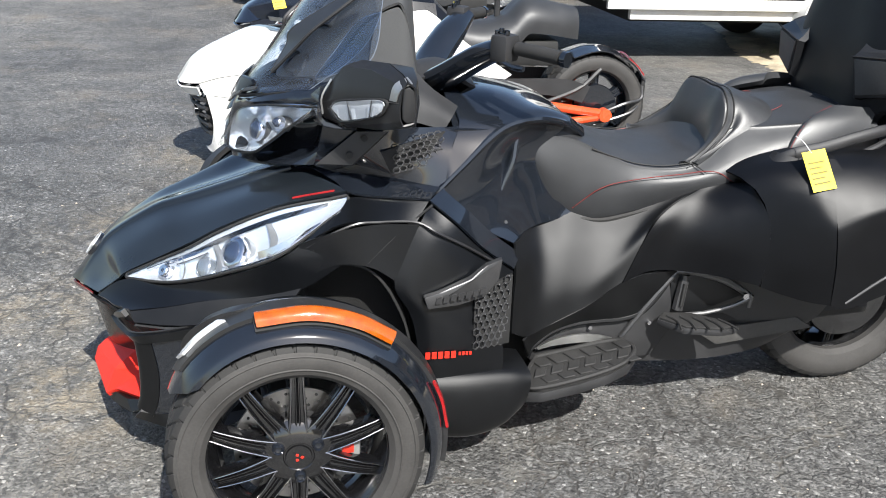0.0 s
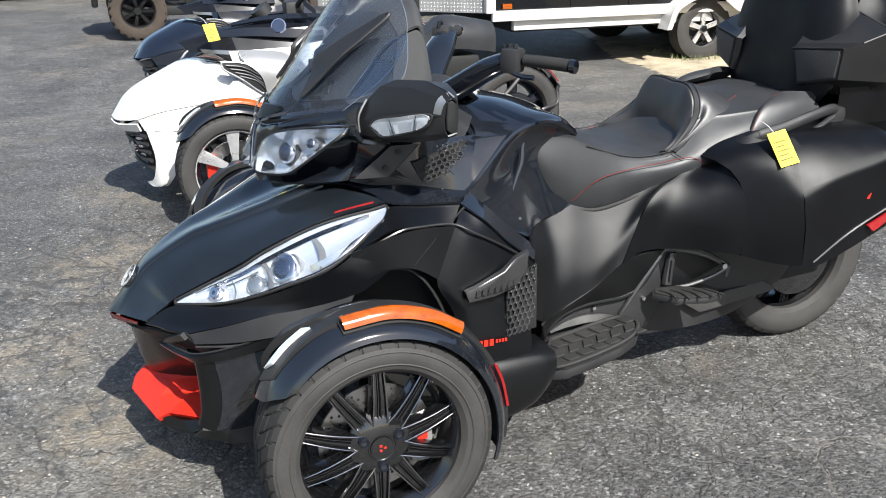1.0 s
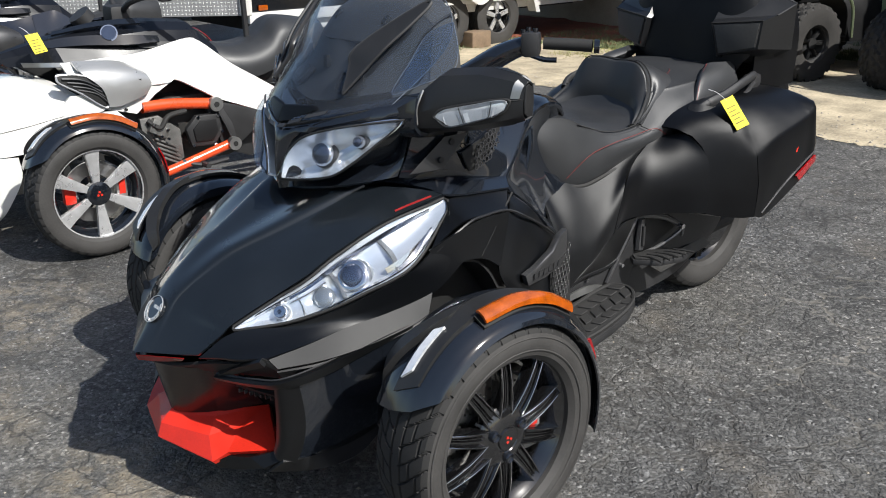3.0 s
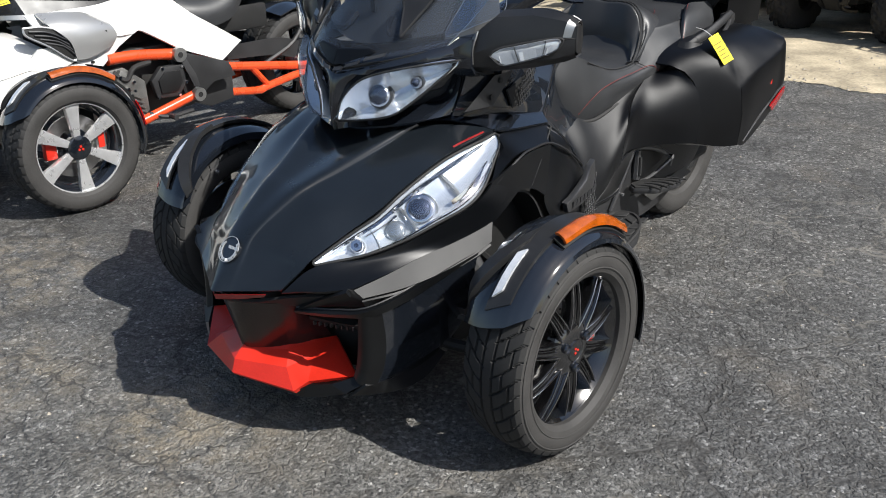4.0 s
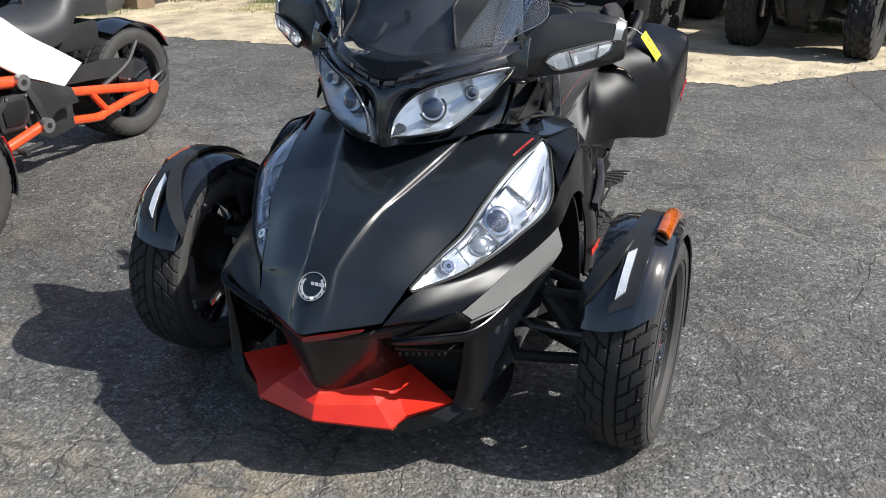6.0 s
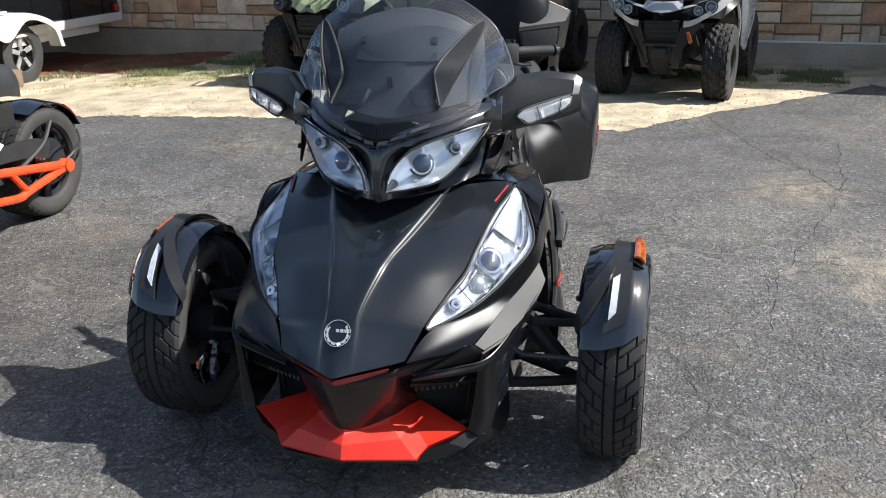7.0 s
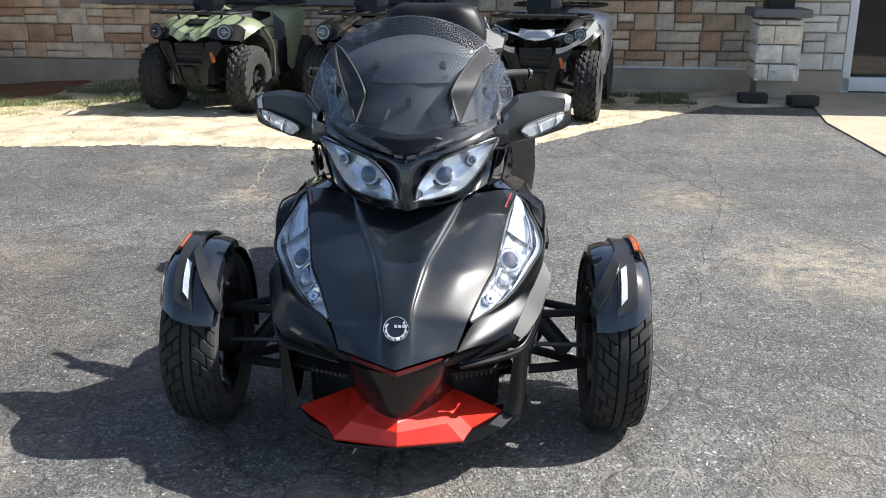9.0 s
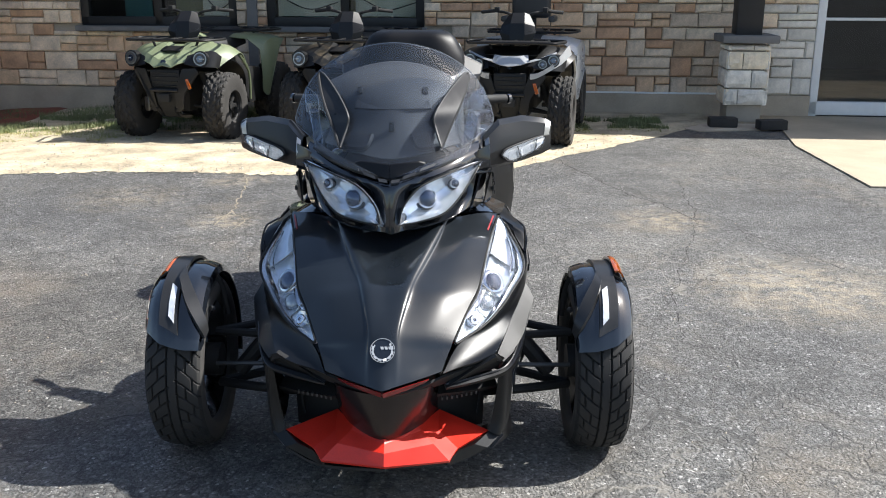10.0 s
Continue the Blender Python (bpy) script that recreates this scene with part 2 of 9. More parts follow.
def block(c, size, bevel=0.01, turn=None, bm=None, seg=2):
    """A box with rounded edges; turn is a rotation matrix."""
    own = bmesh.new()
    bmesh.ops.create_cube(own, size=1.0)
    bmesh.ops.scale(own, vec=size, verts=own.verts)
    if bevel:
        bmesh.ops.bevel(own, geom=own.edges[:], offset=bevel, segments=seg, affect="EDGES", profile=0.6, clamp_overlap=True)
    m = Matrix.Translation(c) @ (turn.to_4x4() if turn else Matrix())
    bmesh.ops.transform(own, matrix=m, verts=own.verts)
    if bm is None:
        return own
    tmp = bpy.data.meshes.new("tmp")
    own.to_mesh(tmp)
    own.free()
    bm.from_mesh(tmp)
    bpy.data.meshes.remove(tmp)
    return bm


def lathe(profile, seg, c=(0, 0, 0), bm=None, closed=True, s=1):
    """Turns a profile of (radius, along x) round the x axis through c."""
    bm = bm or bmesh.new()
    rings = []
    for q in range(seg):
        w = 2 * math.pi * q / seg
        rings.append([Vector((c[0] + x * s, c[1] + r * math.cos(w), c[2] + r * math.sin(w))) for r, x in profile])
    if closed:
        grid_faces(bm, rings, wrap_u=True, wrap_v=True)
    else:
        vs = grid_faces(bm, rings, wrap_u=True)
        for j in (0, len(profile) - 1):
            if profile[j][0] > 1e-5:
                bm.faces.new([vs[q][j] for q in range(seg)])
    return bm


def disc(c, axis, r, th, seg=20, bm=None):
    """A short round bar of radius r round axis at c."""
    bm = bm or bmesh.new()
    ax = Vector(axis).normalized()
    c = Vector(c)
    return tube([c - ax * th / 2, c + ax * th / 2], r, seg, 2, bm=bm)


def part(name, bm, material, parent, label="", angle=35, smooth=True):
    bmesh.ops.remove_doubles(bm, verts=bm.verts, dist=1e-5)
    bmesh.ops.recalc_face_normals(bm, faces=bm.faces)
    me = bpy.data.meshes.new(name)
    bm.to_mesh(me)
    bm.free()
    me.materials.append(material)
    if smooth:
        me.polygons.foreach_set("use_smooth", [True] * len(me.polygons))
        me.set_sharp_from_angle(angle=radians(angle))
    ob = new(name, me)
    if parent is not None:
        ob.parent = parent
    if label:
        ob["label"] = label
    return ob


def thing(name, label, category, m=None, group="", kind=""):
    ob = new(name)
    ob.empty_display_size = 0.1
    if m is not None:
        ob.matrix_world = m
    return tagged(ob, label, category, group, kind)


# ---------------------------------------------------------------- wheels
def tyre_mesh(r, w, rim, grooves=0, seg=120, depth=0.006, knobs=False, across=28, slant=1.7, fine=False):
    """A tyre round the x axis: rounded tread with slanting grooves, sidewalls and bead."""
    prof = []
    for k in range(across + 1):
        u = -1 + 2 * k / across
        a = abs(u)
        if a < 0.72:
            prof.append((u / 0.72 * w * 0.44, r - 0.010 * (a / 0.72) ** 2.5, u))
        else:
            f = (a - 0.72) / 0.28
            prof.append((math.copysign(w * (0.44 + 0.07 * math.sin(f * math.pi * 0.85)), u), r - 0.010 - (r - 0.010 - rim) * f ** 1.15, u))
    bm = bmesh.new()
    rings = []
    for q in range(seg):
        th = 2 * math.pi * q / seg
        ring = []
        for x, rad, u in prof:
            d = 0.0
            a = abs(u)
            if grooves and a < 0.78:
                ph = th * grooves / (2 * math.pi) + a * slant + (0.5 if u > 0 else 0)
                if knobs:
                    ph2 = a * 3.2
                    d = depth * 2.4 if (ph % 1.0) < 0.42 or (ph2 % 1.0) < 0.28 else 0.0
                elif fine:
                    # curved chevron lines that leave a plain centre rib, with short ties between them
                    ph = th * grooves / (2 * math.pi) + (0.5 if u > 0 else 0) + slant * (a ** 1.4)
                    if a > 0.10 and (ph % 1.0) < (0.10 if int(ph) % 2 else 0.08):
                        d = depth
                    elif 0.115 < a < 0.175:
                        d = depth
                    elif 0.36 < a < 0.40 and (ph % 2.0) < 1.0:
                        d = depth * 0.8
                    elif 0.55 < a < 0.59 and (ph % 2.0) > 1.0:
                        d = depth * 0.8
                else:
                    if (ph % 1.0) < 0.17 and a > 0.10:
                        d = depth
                    if 0.24 < a < 0.32:
                        d = depth
            ring.append(Vector((x, (rad - d) * math.cos(th), (rad - d) * math.sin(th))))
        ring += [Vector((0.40 * w, (rim - 0.012) * math.cos(th), (rim - 0.012) * math.sin(th))), Vector((-0.40 * w, (rim - 0.012) * math.cos(th), (rim - 0.012) * math.sin(th)))]
        rings.append(ring)
    grid_faces(bm, rings, wrap_u=True, wrap_v=True)
    return bm


def tyre_part(parent, r, w, rim, grooves, seg, knobs=False, label="", across=28, slant=1.7, depth=0.006, fine=False):
    t = part("tyre", tyre_mesh(r, w, rim, grooves, seg, depth, knobs, across, slant, fine), RUBBER, parent, label, angle=25)
    t.data.materials.append(SIDEWALL)
    for p in t.data.polygons:
        c = p.center
        rad = math.hypot(c.y, c.z)
        if rad < r - 0.022:
            p.material_index = 1
    # raised rings and moulded bars on the outer sidewall
    if fine:
        for rr in (rim + 0.014, rim + 0.044):
            part("sidewall_ring", lathe([(rr - 0.0022, w * 0.505), (rr, w * 0.512), (rr + 0.0022, w * 0.505), (rr, w * 0.49)], 120), SIDEWALL, t)
    return t


def spoke_bar(angle, r0, r1, w0, w1, x0, x1, d, bm):
    """One spoke from the hub to the rim: two raised rails with a sunken, finely ribbed face between them."""
    ca, sa = math.cos(angle), math.sin(angle)

    def at(rad, off, x):
        return Vector((x, rad * ca - off * sa, rad * sa + off * ca))
    rows = []
    for k in range(7):
        f = k / 6
        rad, w, x = r0 + (r1 - r0) * f, w0 + (w1 - w0) * f ** 0.7, x0 + (x1 - x0) * f + 0.007 * math.sin(math.pi * f)
        cut = ((-1.12, -d), (-1.02, -0.006), (-0.95, -0.001), (-0.86, 0.0012), (-0.77, -0.001), (-0.66, -0.007), (-0.34, -0.007), (-0.24, -0.0025), (-0.14, -0.0025), (0, -0.007))
        rows.append([at(rad, w * u, x + v) for u, v in cut] + [at(rad, -w * u, x + v) for u, v in cut[-2::-1]])
    vs = grid_faces(bm, rows, wrap_v=True)
    bm.faces.new(vs[0])
    bm.faces.new(vs[-1])
    return [[(r[3] + Vector((0.0006, 0, 0))) for r in rows], [(r[-4] + Vector((0.0006, 0, 0))) for r in rows]]


def rim_band(r, w, face):
    return lathe([(r - 0.004, -w / 2), (r + 0.006, -w / 2), (r - 0.012, -w / 2 + 0.02), (r - 0.03, 0), (r - 0.012, face - 0.018), (r + 0.004, face - 0.004), (r + 0.004, face + 0.004),
                  (r - 0.006, face + 0.005), (r - 0.018, face - 0.012), (r - 0.034, face - 0.03), (r - 0.042, 0.0), (r - 0.024, -w / 2 + 0.02)], 72)


# ---------------------------------------------------------------- ground
def shift(t, vec, by):
    n = t.nodes.new("ShaderNodeVectorMath")
    n.operation = "ADD"
    t.links.new(vec, n.inputs[0])
    n.inputs[1].default_value = by
    return n.outputs[0]


def asphalt_material():
    m, t, b = nodes_of("worn_asphalt")
    co = t.nodes.new("ShaderNodeTexCoord").outputs["Object"]
    big = noise_node(t, 0.45, 6.0, 0.6, co)
    mid = noise_node(t, 3.0, 6.0, 0.65, co)
    agg = t.nodes.new("ShaderNodeTexVoronoi")
    agg.inputs["Scale"].default_value = 105.0
    t.links.new(co, agg.inputs["Vector"])
    fine = noise_node(t, 260.0, 3.0, 0.6, co)
    base = ramp_node(t, big.outputs[0], [(0.32, (0.088, 0.088, 0.088)), (0.5, (0.118, 0.116, 0.111)), (0.68, (0.162, 0.155, 0.140))]).outputs[0]
    blot = ramp_node(t, mid.outputs[0], [(0.35, 0.72), (0.65, 1.25)]).outputs[0]
    base = mix_node(t, 1.0, base, blot, "MULTIPLY")
    stone = ramp_node(t, agg.outputs["Color"], [(0.10, 0.34), (0.40, 0.72), (0.70, 1.14), (0.84, 1.6), (0.95, 3.2)]).outputs[0]
    base = mix_node(t, 0.9, base, stone, "MULTIPLY")
    clump = noise_node(t, 34.0, 3.0, 0.7, co)
    base = mix_node(t, 1.0, base, ramp_node(t, clump.outputs[0], [(0.34, 0.74), (0.5, 1.0), (0.66, 1.32)]).outputs[0], "MULTIPLY")
    # darker stretch round one point
    dk = t.nodes.new("ShaderNodeVectorMath")
    dk.operation = "DISTANCE"
    t.links.new(co, dk.inputs[0])
    dk.inputs[1].default_value = (-1.6, 0.8, 0.0)
    base = mix_node(t, 1.0, base, ramp_node(t, dk.outputs["Value"], [(0.0, 0.66), (1.2, 0.74), (2.8, 1.0)]).outputs[0], "MULTIPLY")
    # sandy drifts
    sand = noise_node(t, 1.1, 5.0, 0.7, co)
    sm = ramp_node(t, sand.outputs[0], [(0.54, 0.0), (0.74, 0.50)]).outputs[0]
    base = mix_node(t, sm, base, (0.24, 0.20, 0.15))
    # sand blown into hollows of the paving
    grain = ramp_node(t, noise_node(t, 9.0, 5.0, 0.75, co).outputs[0], [(0.42, 0.0), (0.62, 1.0)]).outputs[0]
    for px, py, rad, amt in ((1.53, 3.04, 0.38, 0.9), (-1.33, 2.94, 0.28, 0.85), (1.96, 1.66, 0.70, 0.85), (-2.2, 3.55, 0.55, 0.45), (-0.12, -0.60, 0.35, 0.6), (-1.5, -0.55, 0.55, 0.55), (-0.75, -0.85, 0.35, 0.5), (-2.7, -0.35, 0.5, 0.5), (-1.55, 4.2, 0.35, 0.6)):
        dn = t.nodes.new("ShaderNodeVectorMath")
        dn.operation = "DISTANCE"
        t.links.new(co, dn.inputs[0])
        dn.inputs[1].default_value = (px, py, 0.0)
        near = ramp_node(t, dn.outputs["Value"], [(rad * 0.25, amt), (rad, 0.0)]).outputs[0]
        base = mix_node(t, mix_node(t, 1.0, near, grain, "MULTIPLY"), base, (0.36, 0.30, 0.21))
    # cracks
    wob = noise_node(t, 2.2, 5.0, 0.6, co)
    add = t.nodes.new("ShaderNodeVectorMath")
    add.operation = "MULTIPLY_ADD"
    t.links.new(wob.outputs["Color"], add.inputs[0])
    add.inputs[1].default_value = (0.42, 0.42, 0.0)
    t.links.new(co, add.inputs[2])
    wob2 = noise_node(t, 16.0, 3.0, 0.6, co)
    add2 = t.nodes.new("ShaderNodeVectorMath")
    add2.operation = "MULTIPLY_ADD"
    t.links.new(wob2.outputs["Color"], add2.inputs[0])
    add2.inputs[1].default_value = (0.11, 0.11, 0.0)
    t.links.new(add.outputs[0], add2.inputs[2])
    masks = []
    for sc, wd in ((0.75, 0.008), (3.4, 0.030), (8.0, 0.045)):
        v = t.nodes.new("ShaderNodeTexVoronoi")
        v.feature = "DISTANCE_TO_EDGE"
        v.inputs["Scale"].default_value = sc
        t.links.new(add2.outputs[0], v.inputs["Vector"])
        masks.append(ramp_node(t, v.outputs["Distance"], [(0.0, 1.0), (wd, 0.0)]).outputs[0])
    gate = ramp_node(t, noise_node(t, 0.5, 3.0, 0.5, co).outputs[0], [(0.33, 0.0), (0.44, 1.0)]).outputs[0]
    m2 = mix_node(t, 1.0, masks[1], gate, "MULTIPLY")
    crack = mix_node(t, 1.0, masks[0], m2, "LIGHTEN")
    veins = mix_node(t, 1.0, masks[2], ramp_node(t, noise_node(t, 1.3, 4.0, 0.6, shift(t, co, (9.0, 2.0, 0.0))).outputs[0], [(0.42, 0.0), (0.60, 0.38)]).outputs[0], "MULTIPLY")
    base = mix_node(t, veins, base, (0.270, 0.255, 0.225))
    # crazed stretches with open dark joints
    craze = mix_node(t, 1.0, masks[2], ramp_node(t, noise_node(t, 0.42, 3.0, 0.5, shift(t, co, (5.2, 1.4, 0.0))).outputs[0], [(0.42, 0.0), (0.54, 0.85)]).outputs[0], "MULTIPLY")
    base = mix_node(t, craze, base, (0.030, 0.029, 0.028))
    crack = mix_node(t, 1.0, crack, craze, "LIGHTEN")
    # the fine network is open and dark in places, worn pale and dusty in others
    pale = ramp_node(t, noise_node(t, 0.33, 2.0, 0.5, shift(t, co, (3.1, 7.7, 0.0))).outputs[0], [(0.53, 0.0), (0.64, 1.0)]).outputs[0]
    tone = mix_node(t, pale, (0.030, 0.028, 0.026), (0.200, 0.186, 0.160))
    base = mix_node(t, mix_node(t, 1.0, m2, (0.80, 0.80, 0.80), "MULTIPLY"), base, tone)
    base = mix_node(t, mix_node(t, 1.0, masks[0], (0.70, 0.70, 0.70), "MULTIPLY"), base, (0.030, 0.028, 0.026))
    t.links.new(base, b.inputs["Base Color"])
    b.inputs["Roughness"].default_value = 0.62
    h1 = ramp_node(t, agg.outputs["Distance"], [(0.0, 1.0), (0.75, 0.0)]).outputs[0]
    lump = noise_node(t, 95.0, 3.0, 0.6, co)
    pit = ramp_node(t, lump.outputs[0], [(0.36, 0.0), (0.56, 1.0)]).outputs[0]
    h2 = mix_node(t, 0.5, mix_node(t, 0.35, h1, fine.outputs[0]), pit)
    h3 = mix_node(t, crack, h2, (0.0, 0.0, 0.0))
    bp = t.nodes.new("ShaderNodeBump")
    bp.inputs["Strength"].default_value, bp.inputs["Distance"].default_value = 1.0, 0.007
    t.links.new(h3, bp.inputs["Height"])
    t.links.new(bp.outputs[0], b.inputs["Normal"])
    return m


ASPHALT = asphalt_material()
SAND = surf("pale_sand_and_gravel", (0.41, 0.345, 0.240), 0.9, 0, 0.55, 3.5, 45, bump=1.0, bscale=70)
CONCRETE = surf("pale_concrete", (0.45, 0.375, 0.270), 0.85, 0, 0.25, 1.5, 120, bump=0.4, bscale=200)
FOUND = surf("grey_concrete_footing", (0.40, 0.335, 0.255), 0.85, 0, 0.3, 2.0, 90, bump=0.4, bscale=200)
MORTAR = surf("grey_mortar", (0.34, 0.30, 0.245), 0.9, 0, 0.25, 3, 100, bump=0.5, bscale=250)

def lie(x, y):
    """Height of the ground: level round the near machine, falling away beyond the white one."""
    f = min(1.0, max(0.0, (-3.2 - x) / 3.4))
    return -0.12 * f * f * (3 - 2 * f)


def steps(*spans):
    out = []
    for a, b, n in spans:
        out += [a + (b - a) * k / n for k in range(n)]
    return out + [spans[-1][1]]


bm = bmesh.new()
grid_faces(bm, [[Vector((x, y, lie(x, y))) for y in steps((-900, -40, 2), (-40, 12, 10), (12, 60, 3), (60, 900, 2))] for x in steps((-900, -40, 2), (-40, -7, 4), (-7, -2, 24), (-2, 12, 4), (12, 60, 2), (60, 900, 2))])
ground = part("ground", bm, ASPHALT, None)
tagged(ground, "worn dark grey asphalt car park with cracks and sandy patches", "ground", kind="structure")

# the building's face runs along local x of this pose; local -y looks at the car park
WALL = pose(1.7, 8.10, 0, 0, 0, -4.0)


def wall_y(x):
    return 8.10 + (1.7 - x) * 0.07


def edge_line(x):
    """The ragged near edge of the sand strip."""
    y = 4.42 + 0.06 * math.sin(x * 2.1) + 0.07 * noise.noise((x * 3.1, 0, 0)) + 0.06 * noise.noise((x * 11, 4, 0)) + 0.05 * noise.noise((x * 37, 8, 0))
    if x > 0.4:
        y += (x - 0.4) * 1.2
    if x < -5:
        y += (-5 - x) * 0.25
    return y


bm = bmesh.new()
rows = []
for i in range(561):
    x = -14 + i * 16.9 / 560
    y0 = edge_line(x)
    y1 = max(wall_y(x) + 0.05, y0 + 0.05)
    rows.append([Vector((x, y0 + (y1 - y0) * k / 30, lie(x, 0) + 0.004 + (0.018 + 0.014 * noise.noise((x * 1.7, k * 0.6, 3))) * min(1, k / 4))) for k in range(31)])
grid_faces(bm, rows)
sand = part("sand_strip", bm, SAND, None)
tagged(sand, "pale sandy gravel strip between asphalt and stone wall", "ground", kind="structure")

# concrete walk before the entrance
bm = solid([(3.27, 4.09, 0.0), (3.30, 5.9, 0.0), (3.48, 6.86, 0.0), (3.48, 7.93, 0.0), (30, 6.07, 0.0), (30, 2.2, 0.0)], (0, 0, 0.014), 0.004)
tagged(part("pavement", bm, CONCRETE, None), "pale concrete entrance walk with straight joints", "pavement", kind="structure")
bm = solid([(1.70, 8.05, 0.0), (2.60, 6.75, 0.0), (3.475, 6.90, 0.0), (3.475, 7.93, 0.0)], (0, 0, 0.012), 0.004)
tagged(part("pavement_apron", bm, FOUND, None), "grey concrete apron at the foot of the column", "pavement", kind="structure")
GRASS = surf("grass_blades", (0.150, 0.175, 0.075), 0.7, 0, 0.6, 3.0, 60)
SOIL = surf("red_brown_mulch", (0.20, 0.055, 0.030), 0.95, 0, 0.4, 3.0, 70, bump=1.0, bscale=120)


DRYGRASS = surf("dry_yellow_grass", (0.30, 0.29, 0.10), 0.8, 0, 0.5, 3.0, 60)


def grass_stuff(name, spots, count, seed, label, mat=None, thin=-0.12, tall=0.075):
    rnd = random.Random(seed)
    verts, faces = [], []
    for k in range(count):
        x0, x1, y0, y1 = spots[rnd.randrange(len(spots))]
        x, y = rnd.uniform(x0, x1), rnd.uniform(y0, y1)
        if noise.noise((x * 1.6, y * 2.3, 7)) + 0.5 * noise.noise((x * 6, y * 6, 3)) < thin:
            continue
        z = lie(x, y) + 0.012
        h, a, l_ = rnd.uniform(tall * 0.25, tall), rnd.uniform(0, 6.28), rnd.uniform(0.005, 0.05)
        w = rnd.uniform(0.003, 0.006)
        i = len(verts)
        ca, sa = math.cos(a), math.sin(a)
        verts += [(x - w * sa, y + w * ca, z), (x + w * sa, y - w * ca, z), (x + ca * l_, y + sa * l_, z + h)]
        faces.append((i, i + 1, i + 2))
    me = bpy.data.meshes.new(name)
    me.from_pydata(verts, [], faces)
    me.materials.append(mat or GRASS)
    return tagged(new(name, me), label, "grass", kind="stuff")


grass_stuff("grass", [(-6.2, -2.4, 6.5, 8.4), (-5.2, -2.8, 6.5, 7.6), (-3.4, -0.2, 7.3, 8.2), (0.6, 2.3, 6.8, 7.5)], 52000, 3, "thin trodden grass on sandy soil beside the wall")
grass_stuff("dry_grass", [(-5.8, -2.9, 5.6, 7.3), (-4.9, -3.0, 5.8, 6.9), (0.9, 2.2, 6.3, 7.3)], 16000, 9, "patchy yellowing grass growing through the sand", DRYGRASS, 0.08, 0.035)
grass_stuff("weeds", [(-6.7, -5.9, 5.0, 5.9), (-6.7, -5.9, 5.9, 6.8)], 1800, 5, "sparse weeds round the trailer wheels")
bm = bmesh.new()
g = []
for i in range(25):
    row = []
    for j in range(13):
        x, y = -9.5 + i * 4.9 / 24, 6.75 + j * 1.9 / 12
        edge = min(i, 24 - i, j, 12 - j)
        y += 0.08 * noise.noise((x * 2, y * 2, 1)) * 4 * (edge > 0)
        row.append(Vector((x, y, lie(x, y) + (0.002 if edge == 0 else 0.040 + 0.01 * noise.noise((x * 3, y * 3, 5))))))
    g.append(row)
grid_faces(bm, g)
tagged(part("mulch_bed", bm, SOIL, None), "red-brown bark mulch along the wall beside the trailer", "ground", kind="structure")


# ---------------------------------------------------------------- cracks and loose grit
CRACK = surf("open_crack_in_asphalt", (0.028, 0.026, 0.024), 0.95, 0, 0.4, 6, 80)
SANDCRACK = surf("sand_filled_crack", (0.30, 0.26, 0.19), 0.95, 0, 0.35, 8, 80, bump=0.6)


def crack_ribbon(verts, faces, line, width, seed):
    """A wandering narrow gap along a line on the ground, its width uneven."""
    rnd = random.Random(seed)
    pts = []
    for (xa, ya), (xb, yb) in zip(line, line[1:]):
        n = max(2, int(math.hypot(xb - xa, yb - ya) / 0.045))
        pts += [(xa + (xb - xa) * k / n, ya + (yb - ya) * k / n) for k in range(n)]
    pts.append(line[-1])
    start = len(verts)
    for k, (x, y) in enumerate(pts):
        xa, ya = pts[max(0, k - 1)]
        xb, yb = pts[min(len(pts) - 1, k + 1)]
        l_ = math.hypot(xb - xa, yb - ya) or 1
        nx, ny = -(yb - ya) / l_, (xb - xa) / l_
        o = 0.030 * noise.noise((x * 5, y * 5, seed)) + 0.020 * noise.noise((x * 19, y * 19, seed)) + rnd.uniform(-0.008, 0.008)
        w = width * rnd.uniform(0.35, 1.0) * (0.25 if k in (0, len(pts) - 1) else 1)
        verts += [(x + nx * (o - w), y + ny * (o - w), lie(x, y) + 0.0015), (x + nx * (o + w), y + ny * (o + w), lie(x, y) + 0.0015)]
        if k:
            i = start + 2 * k
            faces.append((i - 2, i, i + 1, i - 1))


verts, faces = [], []
for k, (line, w) in enumerate((
        ([(1.0, 5.15), (1.22, 4.39), (1.4, 3.79), (1.58, 3.49), (1.73, 3.02)], 0.011),
        ([(1.88, 4.35), (1.8, 3.71), (1.73, 3.02), (1.92, 2.84), (2.13, 2.4), (2.29, 1.96)], 0.007),
        ([(1.73, 3.02), (1.49, 2.26), (1.26, 1.55), (1.18, 0.93)], 0.005),
        ([(1.07, 1.92), (1.34, 1.78), (1.62, 1.74)], 0.005))):
    crack_ribbon(verts, faces, line, w * 0.5, k + 1)
me = bpy.data.meshes.new("pavement_cracks")
me.from_pydata(verts, [], faces)
me.materials.append(CRACK)
tagged(new("pavement_cracks", me), "dark wandering cracks in the worn asphalt", "cracks", kind="stuff")
verts, faces = [], []
crack_ribbon(verts, faces, [(-1.57, 4.63), (-1.43, 3.88), (-1.35, 3.17), (-1.37, 2.8)], 0.006, 21)
crack_ribbon(verts, faces, [(-1.35, 3.17), (-1.2, 2.9), (-1.25, 2.7)], 0.004, 22)
me = bpy.data.meshes.new("sandy_crack")
me.from_pydata(verts, [], faces)
me.materials.append(SANDCRACK)
tagged(new("sandy_crack", me), "crack in the asphalt filled with pale sand", "cracks", kind="stuff")

